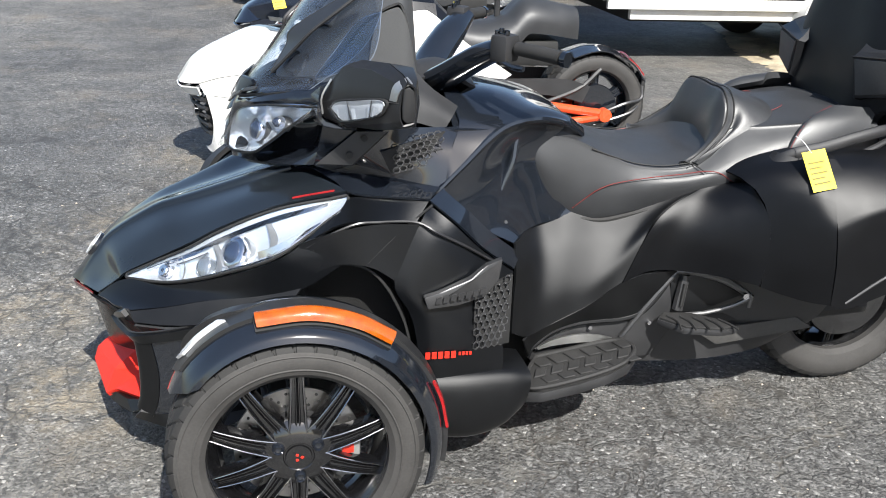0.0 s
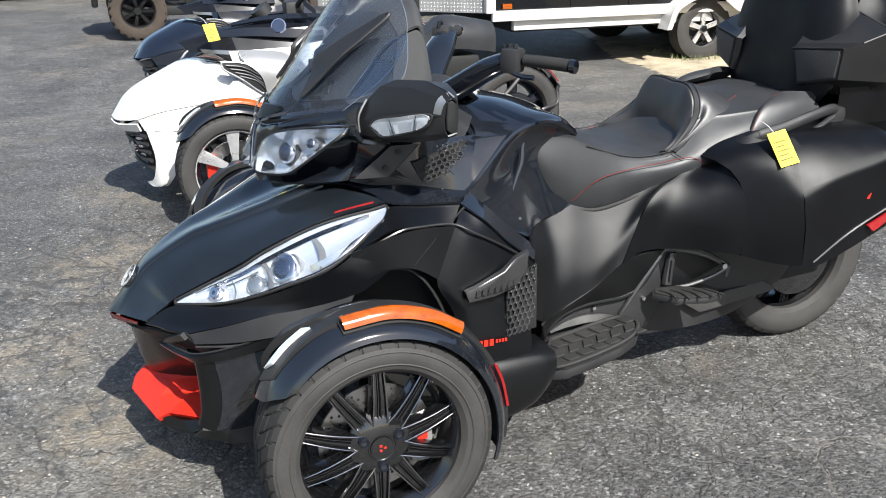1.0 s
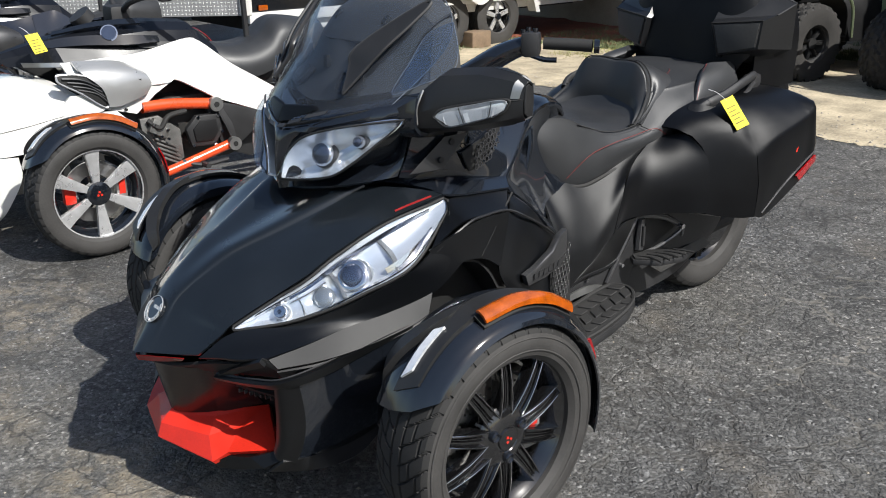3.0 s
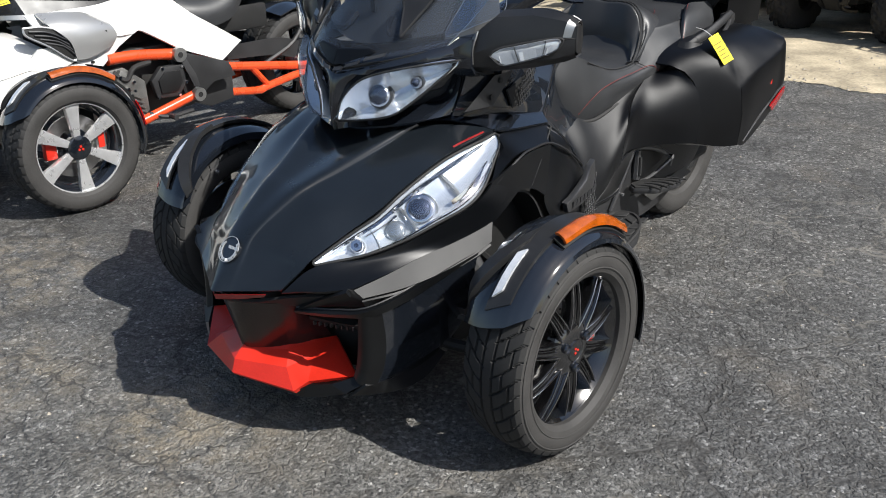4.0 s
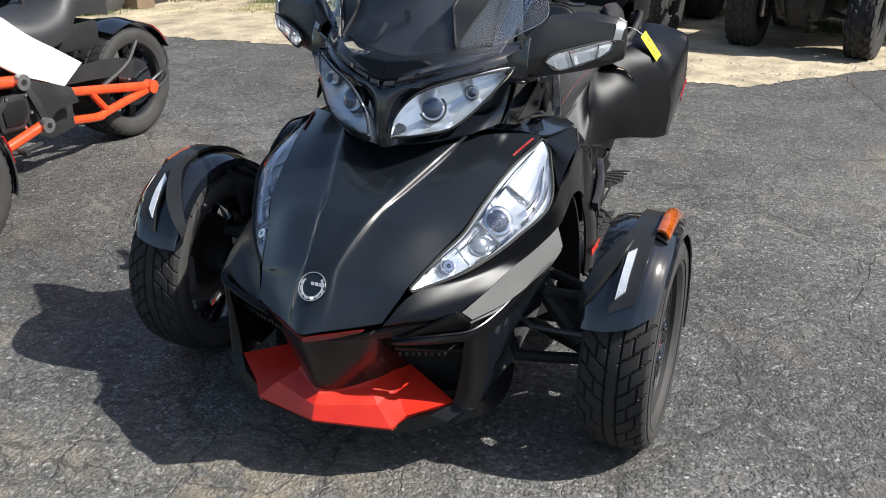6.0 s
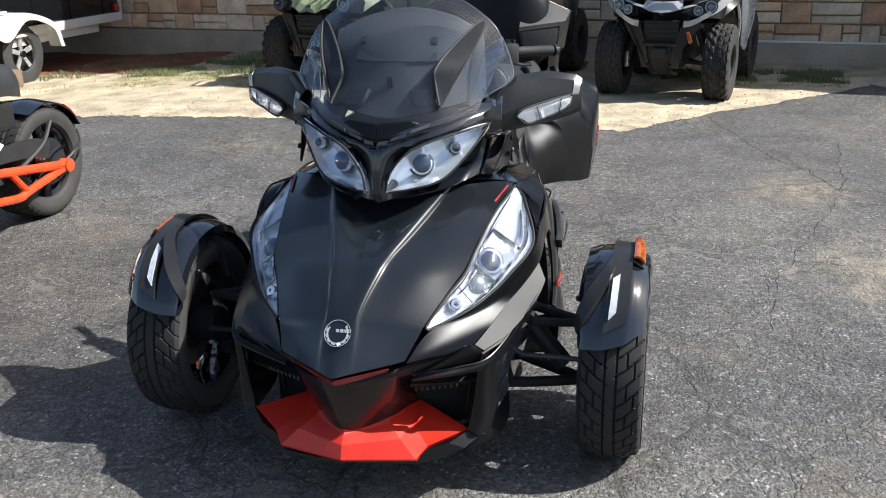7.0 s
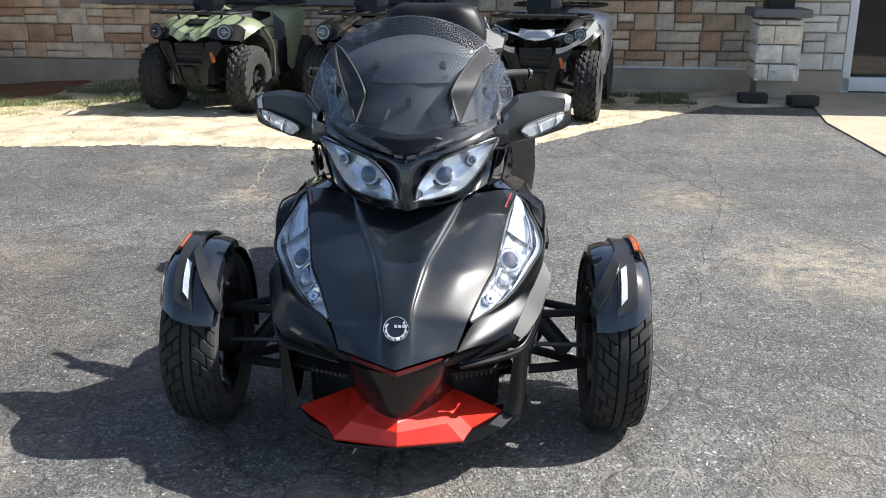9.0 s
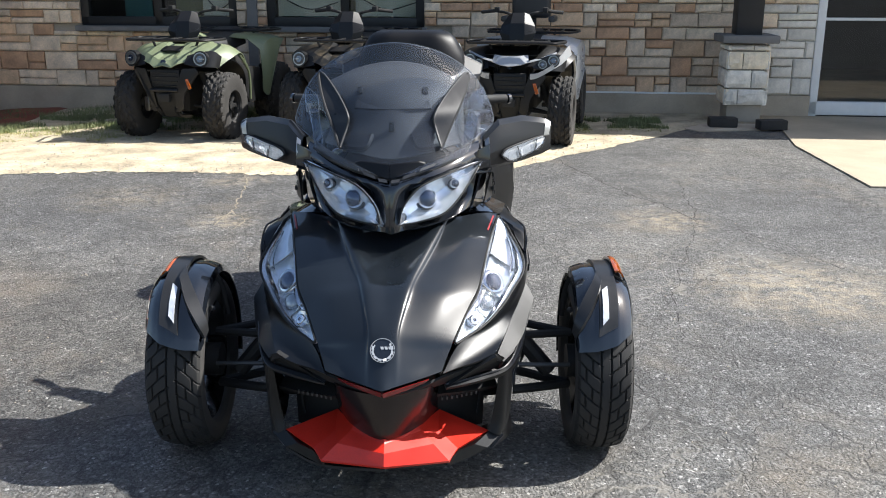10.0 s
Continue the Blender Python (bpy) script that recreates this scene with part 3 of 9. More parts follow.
# loose pebbles and grit over sand and paving
PEBBLE = surf("loose_grit", (0.36, 0.32, 0.26), 0.9, 0, 0.4, 20, 60)
rnd = random.Random(17)
verts, faces = [], []
for k in range(2600):
    if k < 1900:
        x = rnd.uniform(-5, 2.2)
        y = edge_line(x) + abs(rnd.gauss(0, 0.9)) - 0.12
        if y > wall_y(x) - 0.1:
            continue
        z, r = lie(x, y) + 0.020, rnd.uniform(0.003, 0.006) * rnd.choice((1, 1, 1.6, 2.4))
    else:
        x, y = rnd.uniform(-4, 3.0), rnd.uniform(-1.2, 4.6)
        z, r = lie(x, y) + 0.001, rnd.uniform(0.003, 0.007)
    i = len(verts)
    a = rnd.uniform(0, 6.28)
    verts += [(x + r * rnd.uniform(0.7, 1.2) * math.cos(a + q * math.pi / 2), y + r * rnd.uniform(0.7, 1.2) * math.sin(a + q * math.pi / 2), z) for q in range(4)] + [(x, y, z + r * rnd.uniform(0.5, 1.0))]
    faces += [(i + q, i + (q + 1) % 4, i + 4) for q in range(4)]
me = bpy.data.meshes.new("loose_grit")
me.from_pydata(verts, [], faces)
me.materials.append(PEBBLE)
tagged(new("loose_grit", me), "loose pale grit scattered over sand and asphalt", "gravel", kind="stuff")


# ---------------------------------------------------------------- the black three-wheeler
def front_wheel(parent, s):
    """Front wheel of the near machine: grooved tyre, ten-spoke black rim, drilled disc and caliper."""
    w = part("front_wheel", rim_band(0.205, 0.13, 0.058), BLACKCHROME, parent, "gloss black ten-spoke alloy wheel")
    w.matrix_local = Matrix.Translation((0.665 * s, 0, 0.281)) @ (Matrix.Rotation(math.pi, 4, "Z") if s < 0 else Matrix())
    tyre_part(w, 0.281, 0.175, 0.207, 40, 800, label="black road tyre with slanted tread grooves", across=56, slant=2.2, depth=0.008, fine=True)
    for k in range(10):
        bm = bmesh.new()
        rails = spoke_bar(math.pi / 2 + 2 * math.pi * k / 10, 0.050, 0.192, 0.0225, 0.0140, 0.054, 0.048, 0.030, bm)
        plain = len(bm.faces)
        # thin bright tubes put in as the reflections on the spoke edges
        for line in rails:
            tube(line, 0.0017, 6, 12, 1, bm)
        sp = part("spoke", bm, BLACKCHROME, w, angle=45)
        sp.data.materials.append(EDGEGLINT)
        for p in list(sp.data.polygons)[plain:]:
            p.material_index = 1
    part("rim_lip", lathe([(0.192, 0.054), (0.203, 0.061), (0.208, 0.061), (0.208, 0.055), (0.200, 0.048)], 96), BLACKCHROME, w)
    part("hub", lathe([(0.001, 0.020), (0.078, 0.020), (0.082, 0.044), (0.072, 0.053), (0.050, 0.060), (0.034, 0.062), (0.032, 0.060), (0.029, 0.060), (0.027, 0.064), (0.001, 0.065)], 48, closed=False), BLACKCHROME, w)
    for k in range(3):
        a = math.pi / 2 + 2 * math.pi * (k + 0.52) / 3
        part("lug_nut", lathe([(0.001, 0.050), (0.0135, 0.050), (0.0135, 0.066), (0.010, 0.071), (0.007, 0.066), (0.001, 0.064)], 12, (0, 0.049 * math.cos(a), 0.049 * math.sin(a)), closed=False), GLOSS, w)
    bm = bmesh.new()
    for k in range(3):
        a = math.pi / 2 + 2 * math.pi * (k + 0.25) / 3
        c = Vector((0.0645, 0.007 * math.cos(a), 0.007 * math.sin(a)))
        solid([c + Vector((0, 0.0042 * math.cos(a + b), 0.0035 * math.sin(a + b))) for b in (0, 1.57, 3.14, 4.71)], (0.002, 0, 0), 0, bm)
    part("cap_mark", bm, REDPAINT, w, "small red mark on the hub cap")
    part("brake_disc", lathe([(0.085, 0.004), (0.138, 0.004), (0.138, 0.010), (0.085, 0.010)], 64), STEEL, w, "drilled steel brake disc")
    bm = bmesh.new()
    for k in range(24):
        for rr, off in ((0.098, 0), (0.112, 0.09), (0.126, 0.18)):
            a = 2 * math.pi * k / 24 + off
            disc((0.0105, rr * math.cos(a), rr * math.sin(a)), (1, 0, 0), 0.0034, 0.002, 8, bm)
    part("disc_holes", bm, DARK, w)
    part("disc_carrier", lathe([(0.03, 0.0), (0.088, 0.003), (0.088, 0.009), (0.03, 0.012)], 40), GREYTRIM, w)
    part("caliper", block((0.012, 0.108, -0.020), (0.050, 0.058, 0.115), 0.014), CALIPERGREY, w, "silver-grey brake caliper")
    part("caliper_mark", block((0.0385, 0.108, -0.005), (0.003, 0.026, 0.020), 0.001), REDPAINT, w)
    part("hub_carrier", disc((-0.05, 0, 0), (1, 0, 0), 0.055, 0.08, 24), DARK, w)
    return w


def on_arc(x, r, deg):
    """A point of the fender: deg runs from the tail (0) over the top (90) to the front (180)."""
    a = radians(deg)
    return Vector((x, r * math.cos(a), 0.281 + r * math.sin(a)))


def fender_skin(u, d, k=0.0):
    """A point on the mudguard: u runs from its inner edge to the outer lip, d is the angle round the wheel, k lifts it off."""
    sec = [(0.575, 0.290), (0.581, 0.310), (0.612, 0.322), (0.660, 0.326), (0.706, 0.322), (0.728, 0.312), (0.750, 0.297), (0.757, 0.284)]
    f = u * (len(sec) - 1)
    i = min(int(f), len(sec) - 2)
    x = sec[i][0] + (sec[i + 1][0] - sec[i][0]) * (f - i)
    r = sec[i][1] + (sec[i + 1][1] - sec[i][1]) * (f - i)
    drop = max(0.0, (d - 112) / 42)
    r *= 1 - 0.075 * drop ** 1.5
    x -= 0.012 * drop ** 1.6 * (1 if u > 0.15 else 0.3)
    return on_arc(x, r + k, d)


def front_fender(parent, s):
    rows = []
    for q in range(31):
        f = q / 30
        row = []
        for j in range(22):
            u = j / 21
            last = 153 - 17 * max(0.0, (u - 0.35) / 0.65) ** 1.4 - 5 * max(0.0, 0.12 - u) / 0.12
            row.append(fender_skin(u, -16 + (last + 16) * f))
        rows.append(row)
    bm = sheet(bmesh.new(), [[flip(p, s) for p in r] for r in rows], 0.004)
    f = part("front_fender", bm, GLOSS, parent, "gloss black front mudguard with satin strap", angle=28)

    def band(a0, a1, low, high, lift, n=44):
        """A ribbon over the mudguard between two u lines, from a0 to a1 degrees."""
        return strip([fender_skin(low(t), a0[0] + (a1[0] - a0[0]) * t, lift(t)) for t in (k / (n - 1) for k in range(n))],
                     [fender_skin(high(t), a0[1] + (a1[1] - a0[1]) * t, lift(t)) for t in (k / (n - 1) for k in range(n))], n, 0.009, s, None, 4)
    part("fender_band", band((-6, -10), (145, 139), lambda t: 0.41 - 0.02 * t, lambda t: 0.565, lambda t: 0.009 - 0.003 * max(0, t - 0.85) / 0.15), ARMGREY, f, "satin dark grey raised strap")
    # arm that leaves the strap over the crown and runs down to the inner edge
    ins = [on_arc(0.652, 0.336, 100), on_arc(0.632, 0.338, 111), on_arc(0.597, 0.332, 123), on_arc(0.570, 0.314, 133), on_arc(0.560, 0.288, 140)]
    outs = [on_arc(0.660, 0.338, 110), on_arc(0.648, 0.342, 118), on_arc(0.619, 0.337, 130), on_arc(0.588, 0.318, 139), on_arc(0.570, 0.286, 145)]
    part("fender_arm", strip(ins, outs, 26, 0.016, s, None, 3), ARMGREY, f, "curved grey arm that joins the strap", angle=50)
    part("amber_base", strip([on_arc(0.706, 0.335, d) for d in (52, 68, 85, 105)], [on_arc(0.735, 0.314, d) for d in (52, 68, 85, 105)], 30, 0.005, s), DARK, f)
    part("amber_marker", panel([[on_arc(x, r, d) for d in (53, 68, 85, 104)] for x, r in ((0.708, 0.3390), (0.7165, 0.3405), (0.7265, 0.3330), (0.7320, 0.3215))], 12, 30, 0.006, s), AMBER, f, "long amber side marker lens")
    part("front_reflector", strip([fender_skin(0.42, d, 0.013) for d in (118, 128, 139)], [fender_skin(0.475, d, 0.013) for d in (115, 125, 135)], 14, 0.006, s), WHITELENS, f, "white lens strip on the mudguard")
    part("rear_reflector", strip([on_arc(0.706, 0.334, d) for d in (6, 18, 27)], [on_arc(0.713, 0.3315, d) for d in (6, 18, 27)], 12, 0.006, s), REDLENS, f, "narrow red reflector")
    part("fender_stay", tube([(0.56, 0.06, 0.42), (0.575, 0.05, 0.52), (0.60, 0.02, 0.585)], 0.012, 8, 10, s), DARK, f)
    part("stay_bolt", disc(flip((0.566, -0.120, 0.500), s), flip((0.6, -0.7, 0.3), s), 0.008, 0.012, 14), GREYTRIM, f)
    return f


def suspension(parent, s):
    for z, y0, y1, r in ((0.20, -0.14, 0.16, 0.016), (0.38, -0.10, 0.14, 0.014)):
        bm = tube([(0.24, y0, z + 0.03), (0.42, y0 * 0.5, z + 0.01), (0.585, 0.0, z)], r, 8, 10, s)
        tube([(0.24, y1, z + 0.03), (0.42, y1 * 0.5, z + 0.01), (0.585, 0.0, z)], r, 8, 10, s, bm)
        part("suspension_arm", bm, DARK, parent)
    part("steering_rod", tube([(0.24, -0.08, 0.30), (0.58, -0.06, 0.29)], 0.008, 8, 4, s), GREYTRIM, parent)
    part("damper", tube([(0.30, 0.02, 0.50), (0.52, 0.01, 0.24)], 0.028, 10, 8, s), PLASTIC, parent)


HL_IN = [(0.200, -0.390, 0.500), (0.236, -0.296, 0.552), (0.270, -0.228, 0.592), (0.287, -0.150, 0.638), (0.312, -0.015, 0.696), (0.348, 0.146, 0.735)]
HL_OUT = [(0.206, -0.390, 0.492), (0.280, -0.302, 0.508), (0.330, -0.228, 0.530), (0.378, -0.142, 0.566), (0.424, -0.020, 0.622), (0.372, 0.132, 0.712)]


def hood(parent):
    """Centre bonnet with two raised folds, meeting a V at the badge."""
    half = [
        [(0, -0.552, 0.416), (0.030, -0.537, 0.419), (0.060, -0.520, 0.4225), (0.115, -0.492, 0.429), (0.163, -0.465, 0.436)],
        [(0, -0.520, 0.458), (0.032, -0.513, 0.457), (0.060, -0.496, 0.455), (0.118, -0.464, 0.454), (0.176, -0.432, 0.462)],
        [(0, -0.484, 0.505), (0.034, -0.480, 0.505), (0.056, -0.465, 0.499), (0.122, -0.436, 0.489), (0.186, -0.409, 0.482)],
        [(0, -0.440, 0.552), (0.036, -0.440, 0.551), (0.052, -0.428, 0.544), (0.125, -0.412, 0.524), (0.196, -0.386, 0.503)],
        [(0, -0.335, 0.616), (0.054, -0.335, 0.624), (0.084, -0.325, 0.606), (0.160, -0.312, 0.592), (0.236, -0.290, 0.560)],
        [(0, -0.270, 0.640), (0.068, -0.270, 0.652), (0.100, -0.262, 0.632), (0.184, -0.246, 0.620), (0.268, -0.224, 0.600)],
        [(0, -0.210, 0.660), (0.086, -0.210, 0.676), (0.120, -0.200, 0.654), (0.200, -0.178, 0.652), (0.285, -0.147, 0.644)],
        [(0, -0.100, 0.696), (0.124, -0.090, 0.726), (0.160, -0.080, 0.702), (0.236, -0.050, 0.708), (0.311, -0.012, 0.702)],
        [(0, 0.000, 0.735), (0.160, 0.020, 0.762), (0.184, 0.030, 0.748), (0.270, 0.090, 0.752), (0.342, 0.150, 0.742)],
    ]
    half = [[r[0], (r[1][0], r[1][1], r[1][2] - 0.3 * (r[1][2] - r[2][2]))] + r[2:] for r in half]
    half = [r[:2] + [tuple(a + (b - a) * 0.8 for a, b in zip(r[1], r[2]))] + r[3:] for r in half]
    rows = [[(-x, y, z) for x, y, z in r[:0:-1]] + r for r in half]
    h = part("hood", panel(rows, 44, 64, 0.006), HOOD, parent, "dark metallic black bonnet with two raised folds", angle=50)
    for s in (1, -1):
        edge = crv(HL_IN, 51)
        part("hood_gutter", strip([edge[k] + Vector((-0.004, 0, 0.004)) for k in range(20, 51, 3)], [edge[k] + Vector((-0.020, 0.002, 0.0105)) for k in range(20, 51, 3)], 24, 0.004, s), GLOSS, h)
        part("hood_stripe", strip([edge[k] + Vector((-0.008, 0, 0.0150)) for k in (42, 44, 46, 48)], [edge[k] + Vector((-0.0122, 0.001, 0.0178)) for k in (42, 44, 46, 48)], 14, 0.003, s), REDACCENT, h, "thin red accent beside the headlight")
        part("nose_stripe", strip([(0.002, -0.553, 0.411), (0.06, -0.521, 0.417), (0.128, -0.487, 0.425)], [(0.002, -0.548, 0.396), (0.06, -0.517, 0.403), (0.118, -0.487, 0.416)], 10, 0.003, s), DARKRED, h, "thin dark red strip under the nose")
    c = Vector((0, -0.489, 0.508))
    nrm = Vector((0, -0.78, 0.62)).normalized()
    b = part("badge", disc(c, nrm, 0.034, 0.010, 32), GLOSS, h, "round badge with a chrome toothed ring")
    a1 = Vector((1, 0, 0))
    a2 = nrm.cross(a1).normalized()
    bm = bmesh.new()
    for k in range(26):
        w = radians(-35 + k * 10)
        ww = radians(-35 + (k + 1) * 10)
        o = 0.031 if k % 3 else 0.028
        q = [c + nrm * 0.0055 - (a1 * math.cos(x) + a2 * math.sin(x)) * r for r, x in ((0.0245, w), (o, w), (o, ww), (0.0245, ww))]
        solid(q, tuple(nrm * 0.002), 0, bm)
    disc_ring = [[c + nrm * 0.006 + (a1 * math.cos(x) + a2 * math.sin(x)) * r for r in (0.0332, 0.0345)] for x in (2 * math.pi * k / 40 for k in range(41))]
    sheet(bm, disc_ring, 0.002)
    part("badge_ring", bm, BADGEWHITE, b)
    bm = bmesh.new()
    for k in range(3):
        solid([c + nrm * 0.0055 + a1 * (x0 + k * 0.011) - a2 * z0 for x0, z0 in ((-0.006, -0.011), (0.002, -0.011), (0.004, -0.003), (-0.004, -0.003))], tuple(nrm * 0.0015), 0, bm)
    part("badge_bars", bm, BADGEWHITE, b, "plain chrome bars in place of lettering")
    return h


def headlight(parent, s):
    """Long swept lamp: a mirror bowl with three cups, projector, side lamp, flowing ribs and a clear lens."""
    n0 = Vector((0.62, -0.38, 0.68)).normalized()
    ins, outs = crv(HL_IN, 51), crv(HL_OUT, 51)

    def at(f, q, lift=0.0):
        """f runs along the lamp from its tip (0) to its upper end (5), q across it from the bonnet side."""
        u = min(49.999, max(0.0, f * 10))
        i = int(u)
        return ins[i].lerp(ins[i + 1], u - i).lerp(outs[i].lerp(outs[i + 1], u - i), q) + n0 * lift
    cups = ((3.15, 0.50, 0.60, 0.036), (2.25, 0.55, 0.45, 0.026), (1.10, 0.50, 0.50, 0.016), (4.15, 0.50, 0.55, 0.016))
    g = []
    for i in range(41):
        f = 5 * i / 40
        row = []
        for j in range(15):
            q = j / 14
            edge = min(1, q * 7, (1 - q) * 7, f * 3, (5 - f) * 3)
            d = 0.006 + edge * (0.008 + sum(dep * math.exp(-((f - fc) / w) ** 2 - ((q - qc) / 0.34) ** 2) for fc, qc, w, dep in cups))
            row.append(at(f, q, -d))
        g.append(row)
    bm = sheet(bmesh.new(), [[flip(p, s) for p in row] for row in g], 0.003)
    h = part("headlight", bm, LAMPBOWL, parent, "swept clear-lensed headlight with two projectors", angle=50)
    part("lens", panel([[at(f, 0), at(f, 0.5, 0.014 if 0 < f < 5 else 0.002), at(f, 1)] for f in (0, 1, 2, 3, 4, 5)], 30, 9, 0.0025, s), CLEAR, h, "clear plastic lens")
    rim = [at(k / 4, 0, 0.001) for k in range(21)] + [at(5 - k / 4, 1, 0.001) for k in range(21)]
    part("lamp_seal", tube(rim + [rim[0]], 0.0040, 6, 90, s), DARK, h, "black seal round the lens")
    look_dir = Vector((0.25, -0.93, 0.28)).normalized().lerp(n0, 0.55).normalized()
    ld = flip(look_dir, s)
    a1 = ld.cross(Vector((0, 0, 1))).normalized()
    a2 = a1.cross(ld)
    for f, q, r, sunk in ((3.12, 0.48, 0.040, 0.034), (1.08, 0.50, 0.0165, 0.016)):
        c = at(f, q, -sunk)
        pr = part("projector", tube([c - look_dir * 0.02, c + look_dir * 0.004, c + look_dir * 0.014, c + look_dir * 0.018], [r, r * 1.04, r * 1.0, r * 0.84], 32, 10, s), CHROME, h, "chrome projector ring")
        part("projector_shroud", tube([c - look_dir * 0.022, c - look_dir * 0.002], [r * 1.22, r * 1.14], 32, 4, s), SILVER, pr)
        cc = flip(c + look_dir * 0.013, s)
        rings = [[cc + ld * (math.cos(e) * 0.34 * r) + (a1 * math.cos(w) + a2 * math.sin(w)) * r * 0.78 * math.sin(e) for w in (2 * math.pi * k / 24 for k in range(24))] for e in (0.02, 0.4, 0.8, 1.2, 1.57)]
        bm = bmesh.new()
        vs = grid_faces(bm, rings, wrap_v=True)
        bm.faces.new(vs[0])
        bm.faces.new(vs[-1])
        part("projector_lens", bm, GLASSBALL, pr, "domed glass projector lens")
    # grey half-bowl below the projector
    c = at(2.28, 0.56, -0.024)
    part("side_lamp", tube([c - look_dir * 0.016, c + look_dir * 0.002, c + look_dir * 0.010], [0.026, 0.0265, 0.016], 24, 8, s), LAMPGREY, h, "grey side lamp below the projector")
    # flowing chrome ribs
    for q0, q1, fa, fb, up in ((0.10, 0.16, 0.5, 4.7, -0.006), (0.90, 0.84, 0.9, 4.8, -0.006), (0.30, 0.22, 1.4, 2.5, -0.010), (0.70, 0.80, 3.6, 4.6, -0.010)):
        seq = [fa + (fb - fa) * k / 12 for k in range(13)]
        part("lamp_rib", strip([at(f, q0, up) for f in seq], [at(f, q1, up - 0.010) for f in seq], 24, 0.003, s), CHROME, h)
    for f in (1.62, 2.68, 3.75):
        part("lamp_step", strip([at(f, 0.16, -0.012), at(f + 0.05, 0.5, -0.018), at(f, 0.84, -0.012)], [at(f + 0.10, 0.16, -0.022), at(f + 0.16, 0.5, -0.034), at(f + 0.10, 0.84, -0.022)], 12, 0.003, s), SILVER, h)
    return h


CALIPERGREY = surf("cast_caliper_grey", (0.30, 0.30, 0.29), 0.45, 0.5, 0.2, 20, 200)
LOOPGREY = surf("grey_cast_bracket", (0.15, 0.15, 0.15), 0.35, 0.7, 0.2, 14, 200)
ENGINEGREY = surf("dusty_dark_grey_plastic", (0.045, 0.044, 0.042), 0.6, 0, 0.3, 14, 120)
# red in this black stands in for the reflection on the duct
DUCT = surf("black_plastic_red_reflection", (0.014, 0.008, 0.008), 0.22, 0, 0.2, 8, 300, rvar=0.05)
LAMPBOWL = surf("lamp_reflector", (0.86, 0.89, 0.93), 0.17, 0.66, 0.06, 20, 150, rvar=0.06)
MIRRORSHELL = surf("mirror_shell_plastic", (0.012, 0.0122, 0.0130), 0.40, 0, 0.2, 8, 400, bump=0.04, bscale=600)
ARMGREY = surf("satin_grey_paint", (0.036, 0.036, 0.037), 0.32, 0.45, 0.2, 10, 500, rvar=0.05)
GLASSBALL = surf("projector_glass", (0.06, 0.08, 0.13), 0.03, 0.6, 0.2, 20, 200, coat=1.0, rvar=0.01)


